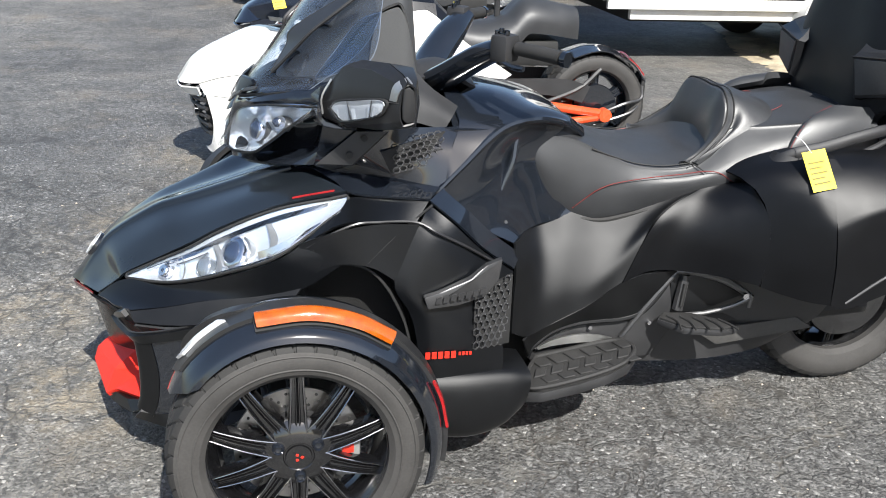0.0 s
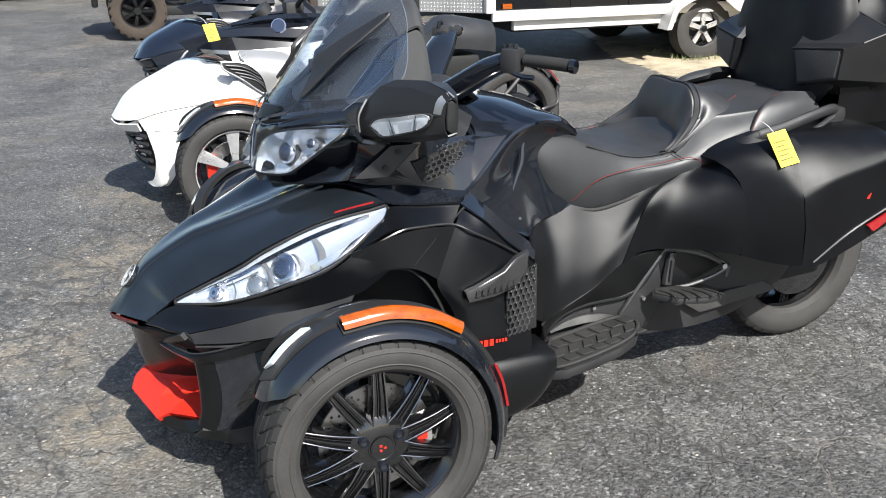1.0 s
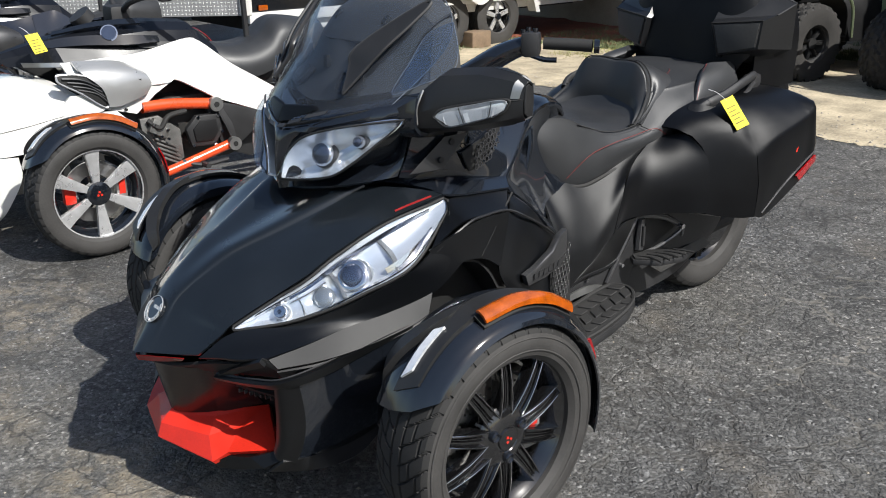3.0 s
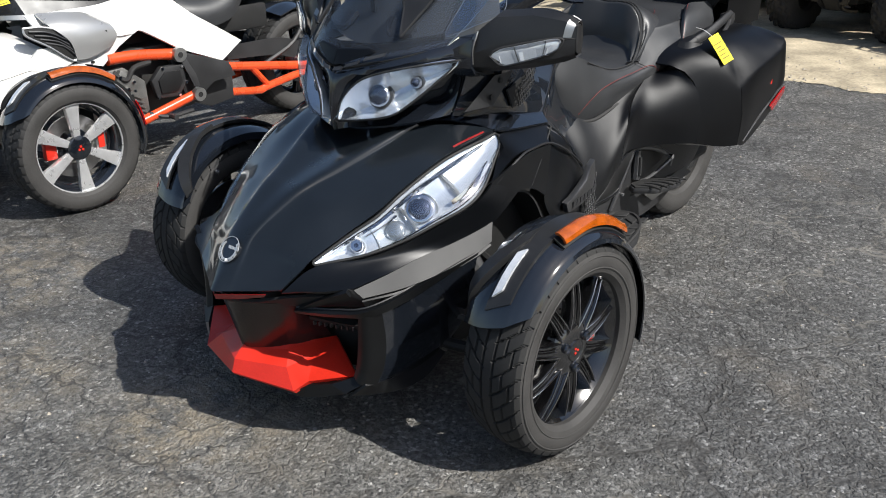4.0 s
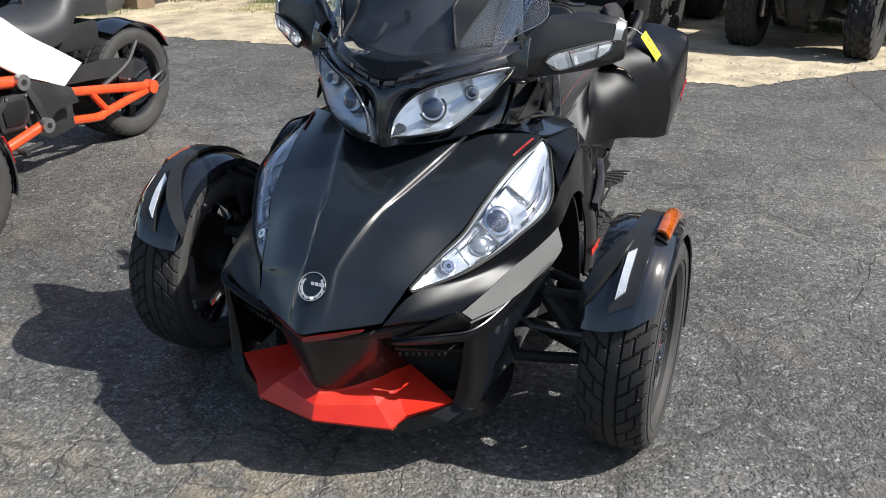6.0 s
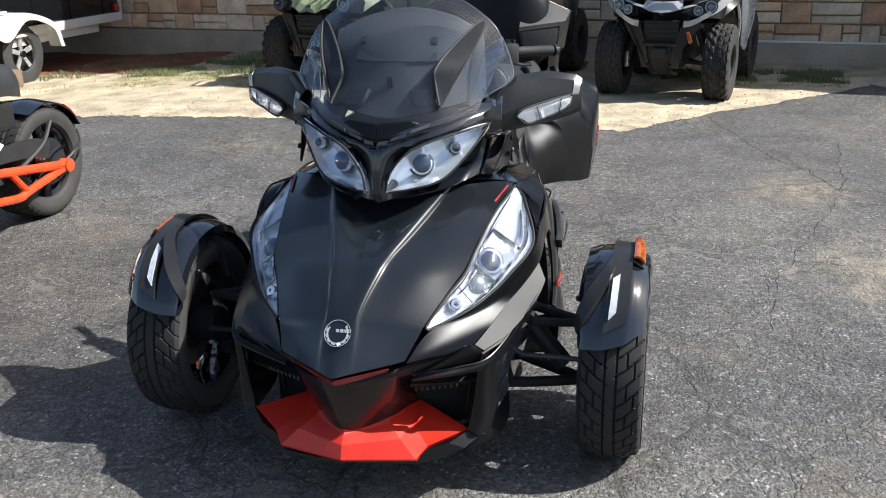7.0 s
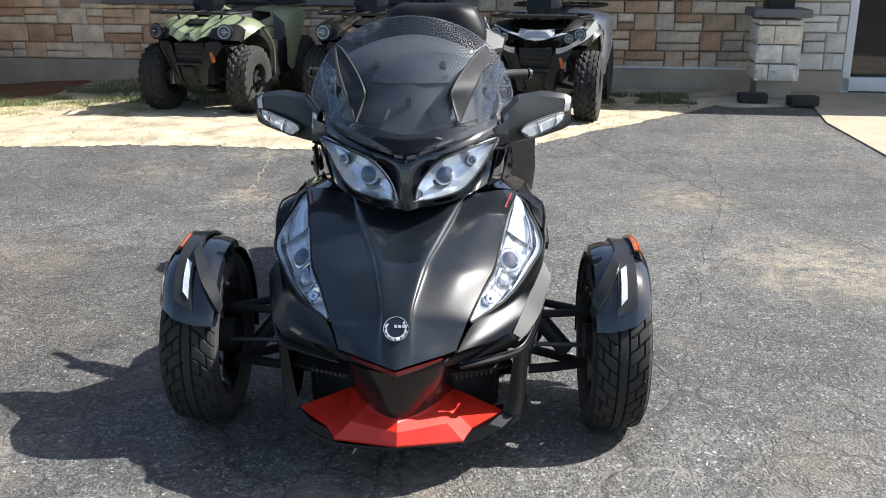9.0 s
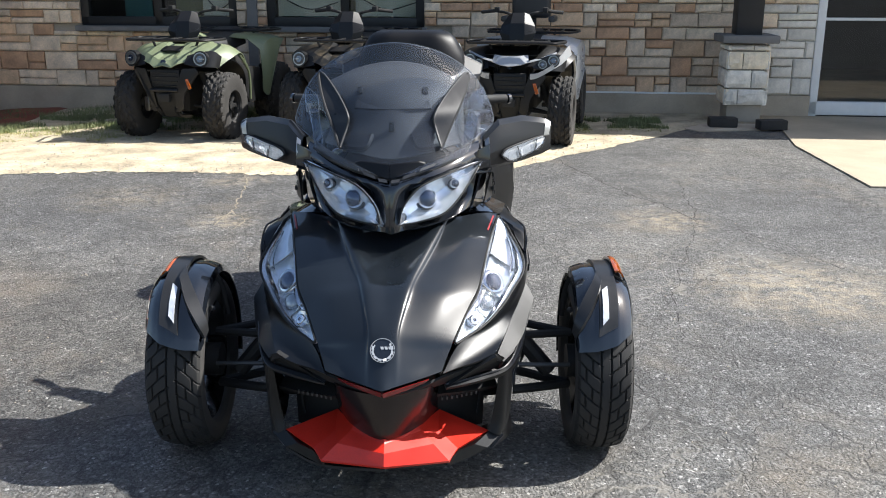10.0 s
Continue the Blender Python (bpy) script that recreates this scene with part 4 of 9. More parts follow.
def front_side(parent, s):
    """Flank under the headlight with a sharp fold, the bright lower facet and the wheel arch."""
    rows = [
        [(0.166, -0.466, 0.430), (0.215, -0.440, 0.438), (0.265, -0.415, 0.443), (0.322, -0.372, 0.452)],
        [(0.208, -0.394, 0.488), (0.262, -0.350, 0.480), (0.312, -0.310, 0.474), (0.346, -0.285, 0.468)],
        [(0.292, -0.290, 0.506), (0.322, -0.250, 0.503), (0.350, -0.215, 0.500), (0.372, -0.190, 0.492)],
        [(0.366, -0.172, 0.548), (0.380, -0.140, 0.540), (0.392, -0.105, 0.530), (0.402, -0.080, 0.512)],
        [(0.424, -0.036, 0.608), (0.428, -0.012, 0.598), (0.430, 0.010, 0.572), (0.430, 0.030, 0.542)],
        [(0.428, 0.040, 0.655), (0.436, 0.085, 0.635), (0.438, 0.105, 0.618), (0.438, 0.120, 0.600)],
    ]
    f = part("side_fairing", panel(rows, 30, 16, 0.006, s), FLANK, parent, "satin black flank under the headlight", angle=20)
    # lower facet that faces the sky
    a = [(0.322, -0.372, 0.452), (0.346, -0.285, 0.468), (0.372, -0.190, 0.492), (0.402, -0.080, 0.512), (0.430, 0.030, 0.542)]
    b = [(0.344, -0.362, 0.434), (0.388, -0.268, 0.440), (0.420, -0.166, 0.455), (0.446, -0.055, 0.480), (0.456, -0.005, 0.500)]
    part("lower_facet", strip(a, b, 24, 0.006, s), SATIN, f, "satin facet along the lower flank")
    c = [(0.330, -0.340, 0.400), (0.352, -0.260, 0.405), (0.372, -0.170, 0.415), (0.392, -0.070, 0.430), (0.400, -0.010, 0.440)]
    part("under_facet", strip([Vector(p) - Vector((0.004, 0, 0.004)) for p in b], c, 24, 0.006, s), PLASTIC, f)
    # brow from the lens to the seam, and the side cover behind the wheel
    top = [(0.374, 0.134, 0.716), (0.352, 0.150, 0.728), (0.360, 0.230, 0.726), (0.372, 0.335, 0.722)]
    low = [(0.428, 0.030, 0.640), (0.430, 0.120, 0.690), (0.420, 0.210, 0.692), (0.408, 0.300, 0.686)]
    part("fairing_brow", strip(top, low, 16, 0.006, s), FLANK, f)
    up = [(0.428, 0.020, 0.650), (0.436, 0.100, 0.678), (0.424, 0.200, 0.690), (0.410, 0.305, 0.682)]
    dn = [(0.436, 0.060, 0.582), (0.440, 0.120, 0.602), (0.440, 0.190, 0.590), (0.440, 0.245, 0.555)]
    part("arch_panel", strip(up, dn, 18, 0.006, s), FLANK, f)
    rows = [
        [(0.375, 0.337, 0.716), (0.400, 0.400, 0.668), (0.388, 0.470, 0.600), (0.360, 0.560, 0.530)],
        [(0.412, 0.308, 0.682), (0.430, 0.350, 0.620), (0.428, 0.430, 0.545), (0.398, 0.535, 0.470)],
        [(0.440, 0.245, 0.555), (0.450, 0.300, 0.520), (0.442, 0.400, 0.470), (0.410, 0.520, 0.420)],
        [(0.446, 0.288, 0.460), (0.455, 0.340, 0.440), (0.448, 0.420, 0.410), (0.414, 0.525, 0.380)],
        [(0.448, 0.310, 0.350), (0.456, 0.350, 0.345), (0.450, 0.425, 0.338), (0.424, 0.530, 0.335)],
        [(0.445, 0.318, 0.285), (0.452, 0.355, 0.285), (0.446, 0.430, 0.283), (0.425, 0.530, 0.280)],
    ]
    cov = part("side_cover", panel(rows, 24, 18, 0.006, s), FLANK, parent, "satin black side cover behind the front wheel")
    # sharp crease over the arch and the seam between the panels
    part("arch_crease", tube([(0.427, 0.000, 0.614), (0.437, 0.069, 0.660), (0.437, 0.147, 0.694), (0.428, 0.204, 0.696), (0.414, 0.297, 0.688), (0.428, 0.350, 0.664), (0.412, 0.430, 0.618), (0.394, 0.500, 0.572)], 0.0035, 6, 40, s), ARMGREY, f, "light grey line along the crease over the wheel arch")
    part("panel_seam", tube([(0.388, 0.341, 0.720), (0.424, 0.253, 0.663), (0.443, 0.182, 0.601)], 0.003, 5, 12, s), DARK, f)
    # inner arch, dark
    part("wheel_arch_liner", panel([[(0.30, -0.16, 0.46), (0.31, 0.02, 0.56), (0.33, 0.18, 0.57), (0.35, 0.28, 0.45), (0.36, 0.30, 0.28)],
                                    [(0.40, -0.14, 0.46), (0.415, 0.03, 0.575), (0.425, 0.18, 0.585), (0.432, 0.27, 0.46), (0.436, 0.31, 0.28)]], 6, 24, 0.006, s), DARK, parent)
    part("inner_wall", strip([(0.30, -0.22, 0.44), (0.31, 0.02, 0.57), (0.33, 0.20, 0.58), (0.35, 0.30, 0.44)], [(0.27, -0.24, 0.20), (0.27, 0.02, 0.16), (0.29, 0.18, 0.16), (0.34, 0.30, 0.16)], 14, 0.006, s), DARK, parent)
    # bar-shaped name plate with an honeycomb outlet
    plate = [(0.452, 0.312, 0.520), (0.454, 0.322, 0.489), (0.448, 0.400, 0.494), (0.436, 0.462, 0.506), (0.424, 0.502, 0.545), (0.412, 0.512, 0.594), (0.424, 0.470, 0.585), (0.438, 0.428, 0.558), (0.450, 0.350, 0.530)]
    mp = Vector((0.02, 0.0, 0.0))
    np_ = part("outlet_plate", solid(plate, tuple(mp), 0.005, None, s), GREYTRIM, cov, "dark grey wing-shaped trim plate")
    bm = bmesh.new()
    for k in range(7):
        y = 0.340 + k * 0.018
        x = 0.4745 - max(0, y - 0.43) * 0.28
        solid([(x, y, 0.503 + k * 0.003), (x, y + 0.013, 0.505 + k * 0.003), (x, y + 0.015, 0.521 + k * 0.003), (x, y + 0.002, 0.519 + k * 0.003)], (0.002, 0, 0), 0, bm, s)
    part("plate_bars", bm, PLASTIC, np_, "embossed plain bars in place of lettering")
    part("outlet_backing", solid([(0.424, 0.445, 0.510), (0.402, 0.545, 0.545), (0.414, 0.543, 0.365), (0.428, 0.445, 0.360)], (0.012, 0, 0), 0.002, None, s), DARK, cov)
    bm = bmesh.new()
    for i in range(11):
        for j in range(5):
            z = 0.372 + i * 0.0185
            f2 = (j + (0.5 if i % 2 else 0)) / 5
            y = 0.452 + f2 * 0.085
            x = 0.446 - f2 * 0.022
            if z > 0.500 + f2 * 0.045 or f2 > 0.98:
                continue
            pts = [Vector((x - 0.002 * math.cos(w), y + 0.0098 * math.cos(w), z + 0.0122 * math.sin(w))) for w in (math.pi / 6 + math.pi / 3 * q for q in range(6))]
            inn = [Vector((p.x, y + (p.y - y) * 0.74, z + (p.z - z) * 0.74)) for p in pts]
            g = [[flip(p, s) for p in (pts[q], inn[q])] for q in range(6)]
            sheet(bm, g + [g[0]], 0.003)
    part("honeycomb_grille", bm, GREYTRIM, cov, "open honeycomb outlet grille")
    bm = bmesh.new()
    for k in range(5):
        y = 0.322 + k * 0.016
        solid([(0.4605, y, 0.352), (0.4605, y + 0.012, 0.352), (0.4605, y + 0.012, 0.370), (0.4605, y, 0.370)], (0.002, 0, 0), 0, bm, s)
    for k in range(4):
        y = 0.406 + k * 0.009
        solid([(0.4565, y, 0.356), (0.4565, y + 0.006, 0.356), (0.4565, y + 0.006, 0.365), (0.4565, y, 0.365)], (0.002, 0, 0), 0, bm, s)
    part("red_mark", bm, REDPAINT, cov, "plain red bars in place of lettering")
    # lower pod
    rows = [
        [(0.300, 0.300, 0.290), (0.400, 0.310, 0.296), (0.452, 0.320, 0.285), (0.462, 0.325, 0.220), (0.450, 0.335, 0.140), (0.400, 0.335, 0.120), (0.300, 0.33, 0.115)],
        [(0.300, 0.430, 0.288), (0.410, 0.430, 0.294), (0.455, 0.430, 0.280), (0.468, 0.435, 0.205), (0.452, 0.440, 0.128), (0.400, 0.44, 0.112), (0.300, 0.44, 0.110)],
        [(0.300, 0.540, 0.282), (0.400, 0.540, 0.286), (0.440, 0.545, 0.272), (0.452, 0.545, 0.205), (0.436, 0.530, 0.140), (0.390, 0.52, 0.118), (0.300, 0.52, 0.115)],
        [(0.300, 0.600, 0.274), (0.380, 0.602, 0.276), (0.424, 0.606, 0.262), (0.430, 0.600, 0.225), (0.418, 0.585, 0.175), (0.380, 0.57, 0.150), (0.300, 0.57, 0.145)],
    ]
    part("lower_pod", panel(rows, 16, 28, 0.006, s), SATIN, parent, "satin black lower pod behind the wheel")


def shell(bm, polys, drop, s=1):
    """Flat facets with a rim and a back, drop being the thickness vector."""
    d = Vector(drop)
    keys, top, low = {}, [], []

    def at(p):
        q = flip(p, s)
        k = tuple(round(c, 5) for c in q)
        if k not in keys:
            keys[k] = (bm.verts.new(q), bm.verts.new(q + flip(d, s)))
        return keys[k]
    count = collections.Counter()
    for poly in polys:
        vs = [at(p) for p in poly]
        bm.faces.new([v[0] for v in vs])
        bm.faces.new([v[1] for v in vs[::-1]])
        for a, b in zip(vs, vs[1:] + vs[:1]):
            count[frozenset((a[0], b[0]))] += 1
    both = {v[0]: v[1] for v in keys.values()}
    for e, n in count.items():
        if n == 1:
            a, b = tuple(e)
            bm.faces.new((a, b, both[b], both[a]))
    return bm


def nose_and_mouth(parent):
    m = part("mouth_back", panel([[(-0.30, -0.20, 0.40), (-0.16, -0.27, 0.40), (0, -0.30, 0.40), (0.16, -0.27, 0.40), (0.30, -0.20, 0.40)],
                                  [(-0.29, -0.22, 0.16), (-0.16, -0.27, 0.15), (0, -0.30, 0.15), (0.16, -0.27, 0.15), (0.29, -0.22, 0.16)]], 6, 20, 0.01), DARK, parent)
    # central duct, its face tinted to carry a reddish reflection
    rows = [[(-0.158, -0.385, 0.398), (-0.128, -0.462, 0.390), (0, -0.508, 0.384), (0.128, -0.462, 0.390), (0.158, -0.385, 0.398)],
            [(-0.152, -0.350, 0.320), (-0.112, -0.432, 0.308), (0, -0.494, 0.305), (0.112, -0.432, 0.308), (0.152, -0.350, 0.320)],
            [(-0.150, -0.300, 0.246), (-0.097, -0.398, 0.236), (0, -0.478, 0.232), (0.097, -0.398, 0.236), (0.150, -0.300, 0.246)]]
    part("duct_cover", panel(rows, 16, 24, 0.006), DUCT, m, "dark centre duct cover", angle=20)
    for s in (1, -1):
        for k in range(9):
            part("radiator_fin", tube([(0.16, -0.262, 0.36 - k * 0.018), (0.28, -0.215, 0.365 - k * 0.018)], 0.0022, 5, 3, s), DARK, m)
        part("mouth_shelf", panel([[(0.150, -0.372, 0.318), (0.250, -0.330, 0.312), (0.330, -0.300, 0.318)], [(0.150, -0.28, 0.350), (0.240, -0.25, 0.345), (0.310, -0.22, 0.345)]], 6, 8, 0.012, s), DARK, m)
        for k in range(8):
            part("mouth_comb", block(flip((0.165 + k * 0.0145, -0.368 + k * 0.0062, 0.312), s), (0.005, 0.010, 0.010), 0.001), GREYTRIM, m)
        # under-nose lip
        a = [(0.0, -0.540, 0.398), (0.080, -0.502, 0.398), (0.170, -0.456, 0.420), (0.250, -0.415, 0.434), (0.330, -0.368, 0.448)]
        b = [(0.0, -0.513, 0.378), (0.080, -0.478, 0.380), (0.170, -0.430, 0.388), (0.250, -0.395, 0.398), (0.332, -0.350, 0.410)]
        part("under_nose_lip", strip([Vector(p) + Vector((0, 0.010, 0)) for p in a], [Vector(p) + Vector((0, 0.012, 0)) for p in b], 24, 0.008, s), DARK, parent)
        # corner vent: upper and lower vane that meet in a point, and the bright facet at their elbow
        part("corner_vane", strip([(0.172, -0.430, 0.384), (0.225, -0.415, 0.391), (0.285, -0.392, 0.398), (0.352, -0.356, 0.411), (0.388, -0.268, 0.432), (0.414, -0.150, 0.466), (0.436, -0.045, 0.492)],
                                  [(0.172, -0.426, 0.376), (0.225, -0.405, 0.380), (0.285, -0.380, 0.385), (0.356, -0.342, 0.394), (0.390, -0.258, 0.412), (0.412, -0.145, 0.446), (0.432, -0.045, 0.474)], 36, 0.014, s, None, 2), SATIN, parent, "pointed satin corner vane")
        part("vane_rim", tube([(0.174, -0.431, 0.384), (0.225, -0.417, 0.391), (0.285, -0.394, 0.399), (0.350, -0.361, 0.411), (0.388, -0.272, 0.433), (0.414, -0.152, 0.467)], 0.0028, 5, 36, s), ARMGREY, parent)
        part("upper_vane", strip([(0.174, -0.428, 0.386), (0.240, -0.412, 0.424), (0.316, -0.386, 0.460)], [(0.178, -0.418, 0.380), (0.246, -0.402, 0.412), (0.320, -0.376, 0.446)], 14, 0.012, s, None, 2), SATIN, parent)
        part("corner_fang", shell(bmesh.new(), [[(0.316, -0.386, 0.460), (0.345, -0.355, 0.440), (0.338, -0.358, 0.424), (0.306, -0.386, 0.446)]], (-0.006, 0.012, -0.004), s), ARMGREY, parent, "angular tip of the corner vent")
        part("vent_floor", shell(bmesh.new(), [[(0.180, -0.412, 0.384), (0.318, -0.372, 0.452), (0.345, -0.342, 0.430), (0.345, -0.335, 0.400)]], (-0.004, 0.012, 0), s), DARK, parent)
        part("front_blade", panel([[(0.332, -0.362, 0.402), (0.322, -0.356, 0.310), (0.312, -0.354, 0.240), (0.306, -0.360, 0.205)],
                                   [(0.350, -0.358, 0.404), (0.346, -0.352, 0.310), (0.342, -0.356, 0.240), (0.330, -0.368, 0.196)],
                                   [(0.366, -0.326, 0.412), (0.366, -0.312, 0.310), (0.360, -0.318, 0.235), (0.346, -0.335, 0.182)]], 10, 16, 0.008, s), SATIN, parent, "satin black blade beside the mouth")
        # lower bumper: flank from the corner vane down to the chin
        rows = [
            [(0.356, -0.345, 0.410), (0.358, -0.325, 0.310), (0.354, -0.328, 0.235), (0.338, -0.342, 0.180)],
            [(0.392, -0.258, 0.430), (0.386, -0.235, 0.330), (0.366, -0.228, 0.235), (0.345, -0.240, 0.160)],
            [(0.414, -0.150, 0.458), (0.402, -0.140, 0.345), (0.378, -0.130, 0.245), (0.345, -0.140, 0.170)],
            [(0.438, -0.045, 0.482), (0.418, -0.050, 0.370), (0.385, -0.050, 0.270), (0.348, -0.060, 0.205)]]
        bs = part("bumper_flank", panel(rows, 16, 14, 0.008, s), GLOSS, parent, "gloss black bumper flank")
        part("chin_trim", shell(bmesh.new(), [[(0.306, -0.362, 0.204), (0.344, -0.366, 0.200), (0.300, -0.396, 0.168), (0.262, -0.410, 0.186)], [(0.262, -0.410, 0.186), (0.300, -0.396, 0.168), (0.195, -0.452, 0.142), (0.212, -0.442, 0.180)],
                                              [(0.212, -0.442, 0.180), (0.195, -0.452, 0.142), (0.180, -0.462, 0.146), (0.184, -0.466, 0.160)]], (-0.010, 0.020, -0.004), s), SATIN, bs, "satin black chin corner", angle=15)
        part("flank_skirt", strip([(0.342, -0.366, 0.200), (0.350, -0.290, 0.182), (0.352, -0.200, 0.176), (0.352, -0.100, 0.190)], [(0.306, -0.384, 0.164), (0.368, -0.270, 0.150), (0.378, -0.180, 0.150), (0.366, -0.090, 0.180)], 18, 0.008, s), SATIN, bs, "flared lower edge of the bumper")
        part("chin_plate", strip([(0.300, -0.392, 0.164), (0.190, -0.448, 0.140), (0.0, -0.494, 0.148)], [(0.310, -0.20, 0.140), (0.190, -0.24, 0.115), (0.0, -0.26, 0.110)], 16, 0.008, s), DARK, bs)
    f0, f1, nt, o = (0, -0.524, 0.172), (0.186, -0.471, 0.164), (0.211, -0.441, 0.189), (0.304, -0.358, 0.205)
    g0, g1, g2 = (0, -0.512, 0.207), (0.140, -0.452, 0.208), (0.154, -0.372, 0.212)
    r0, r1, pk = (0, -0.492, 0.226), (0.102, -0.412, 0.230), (0.156, -0.290, 0.240)
    b0, b1 = (0, -0.480, 0.236), (0.096, -0.398, 0.240)
    bm = bmesh.new()
    for s in (1, -1):
        shell(bm, [[f0, f1, g1, g0], [f1, nt, g2, g1], [nt, o, g2], [g0, g1, r1, r0], [g1, g2, pk, r1], [g2, o, pk], [r0, r1, b1, b0], [r1, pk, b1]], (0, 0.008, -0.010), s)
    part("red_lip", bm, REDPAINT, parent, "bright red angular chin spoiler", angle=8)


def upper_bowl(rows, n0, s):
    """Stepped reflector of an upper lamp."""
    g = net(rows, 21, 9)
    for i, row in enumerate(g):
        for j in range(1, len(row) - 1):
            row[j] = row[j] - n0 * (0.016 * math.sin(math.pi * j / (len(row) - 1)) * min(1, i / 3, (len(g) - 1 - i) / 3) * (0.5 + 0.5 * abs(math.sin(i * 0.62))))
    return sheet(bmesh.new(), [[flip(p, s) for p in row] for row in g], 0.003)


def upper_fairing(parent):
    """Head of the machine: gloss mask with two lamps under the windscreen."""
    for s in (1, -1):
        rows = [
            [(0.0, -0.118, 0.742), (0.020, -0.112, 0.746), (0.100, -0.080, 0.752), (0.190, -0.010, 0.766), (0.245, 0.075, 0.785)],
            [(0.0, -0.124, 0.790), (0.022, -0.112, 0.786), (0.115, 0.010, 0.790), (0.205, 0.075, 0.812), (0.262, 0.095, 0.845)],
            [(0.0, -0.118, 0.850), (0.030, -0.104, 0.850), (0.125, 0.020, 0.865), (0.215, 0.085, 0.890), (0.278, 0.098, 0.922)],
            [(0.0, -0.105, 0.890), (0.040, -0.098, 0.893), (0.130, -0.062, 0.905), (0.215, 0.012, 0.930), (0.285, 0.100, 0.955)],
            [(0.0, -0.060, 0.915), (0.045, -0.055, 0.922), (0.135, -0.020, 0.945), (0.210, 0.050, 0.968), (0.275, 0.140, 0.985)],
        ]
        part("front_mask", panel(rows, 20, 24, 0.006, s), GLOSS, parent, "gloss black mask round the upper lamps")
        # lamp
        lin = [(0.024, -0.125, 0.774), (0.034, -0.118, 0.818), (0.062, -0.106, 0.858), (0.102, -0.084, 0.888), (0.180, -0.030, 0.912), (0.274, 0.075, 0.928)]
        lout = [(0.030, -0.124, 0.770), (0.090, -0.104, 0.777), (0.157, -0.062, 0.790), (0.198, -0.030, 0.820), (0.240, 0.022, 0.870), (0.276, 0.080, 0.922)]
        n0 = Vector((0.45, -0.84, 0.30)).normalized()
        up = lambda p, d: Vector(p) + n0 * d
        mid = [(Vector(a) + Vector(b)) / 2 for a, b in zip(lin, lout)]
        bowl = [[up(a, 0.008), a_m + (Vector(a) - a_m) * 0.6 - n0 * 0.012, a_m - n0 * 0.024, a_m + (Vector(b) - a_m) * 0.6 - n0 * 0.012, up(b, 0.008)] for a, b, a_m in zip(lin, lout, mid)]
        h = part("upper_headlight", upper_bowl(bowl, n0, s), LAMPBOWL, parent, "clear-lensed upper headlight with a projector", angle=28)
        part("lamp_seal", tube([up(p, 0.012) for p in lin] + [up(p, 0.012) for p in lout[::-1]], 0.003, 6, 60, s), DARK, h, "black seal round the lens")
        part("lens", panel([[up(a, 0.012), up(m_, 0.040), up(b, 0.012)] for a, b, m_ in zip(lin, lout, mid)], 20, 9, 0.002, s), CLEAR, h)
        part("bezel", tube([up(p, 0.010) for p in lin] + [up(p, 0.010) for p in lout[-2::-1]], 0.0025, 6, 50, s), CHROME, h)
        for c, r in ((Vector((0.108, -0.044, 0.836)), 0.031), (Vector((0.194, 0.008, 0.872)), 0.015)):
            d = Vector((0.22, -0.95, 0.2)).normalized().lerp(n0, 0.6).normalized()
            pr = part("projector", tube([c, c + d * 0.018, c + d * 0.024], [r, r, r * 0.85], 24, 8, s), CHROME, h)
            part("projector_shroud", tube([c - d * 0.01, c + d * 0.006], [r * 1.22, r * 1.16], 24, 4, s), GREYTRIM, pr)
            part("projector_lens", tube([c + d * 0.010, c + d * 0.026, c + d * 0.034], [r * 0.92, r * 0.84, r * 0.2], 24, 8, s), GLASSBALL, pr)
        # beak slats below the windscreen
        part("beak_shelf", strip([(0.0, -0.104, 0.903), (0.045, -0.096, 0.910), (0.120, -0.064, 0.926), (0.190, -0.010, 0.946), (0.255, 0.080, 0.968)], [(0.0, -0.062, 0.918), (0.045, -0.052, 0.924), (0.120, -0.022, 0.942), (0.190, 0.040, 0.962), (0.245, 0.110, 0.984)], 20, 0.006, s), DARK, parent, "dark shelf under the windscreen")
        for (a, b) in (((0.004, -0.120, 0.900), (0.030, -0.116, 0.903)), ((0.040, -0.112, 0.910), (0.078, -0.100, 0.922)), ((0.092, -0.092, 0.930), (0.140, -0.062, 0.944))):
            a, b = Vector(a), Vector(b)
            part("beak_slat", strip([a, a.lerp(b, 0.5), b], [p + Vector((0.004, 0.006, 0.009)) for p in (a, a.lerp(b, 0.5), b)], 6, 0.004, s), GREYTRIM, parent, "small grey slat under the windscreen")
        part("beak", solid([(0.0, -0.112, 0.912), (0.034, -0.104, 0.918), (0.110, -0.064, 0.950), (0.090, -0.070, 0.956), (0.0, -0.094, 0.950)], (0, 0.008, 0.004), 0.003, None, s), CASEBLACK, parent, "black beak under the windscreen")
        # mirror with turn lamp
        prof = []
        for x, y, zt, zl, dy in ((0.296, 0.090, 1.000, 0.902, 0.110), (0.345, 0.116, 1.048, 0.905, 0.116), (0.425, 0.168, 1.055, 0.916, 0.110), (0.495, 0.216, 1.044, 0.934, 0.058), (0.522, 0.238, 1.032, 0.946, 0.028)):
            zm, k = zl + (zt - zl) * 0.42, dy / 0.112
            prof.append([(x, y + 0.060 * k, zt), (x, y + 0.022 * k, zt - 0.012), (x, y, zm), (x, y + 0.006 * k, zl + 0.012), (x, y + 0.030 * k, zl), (x, y + dy, zl + 0.005), (x, y + dy + 0.012 * k, (zl + zt) / 2), (x, y + dy, zt - 0.008), (x, y + 0.060 * k, zt)])
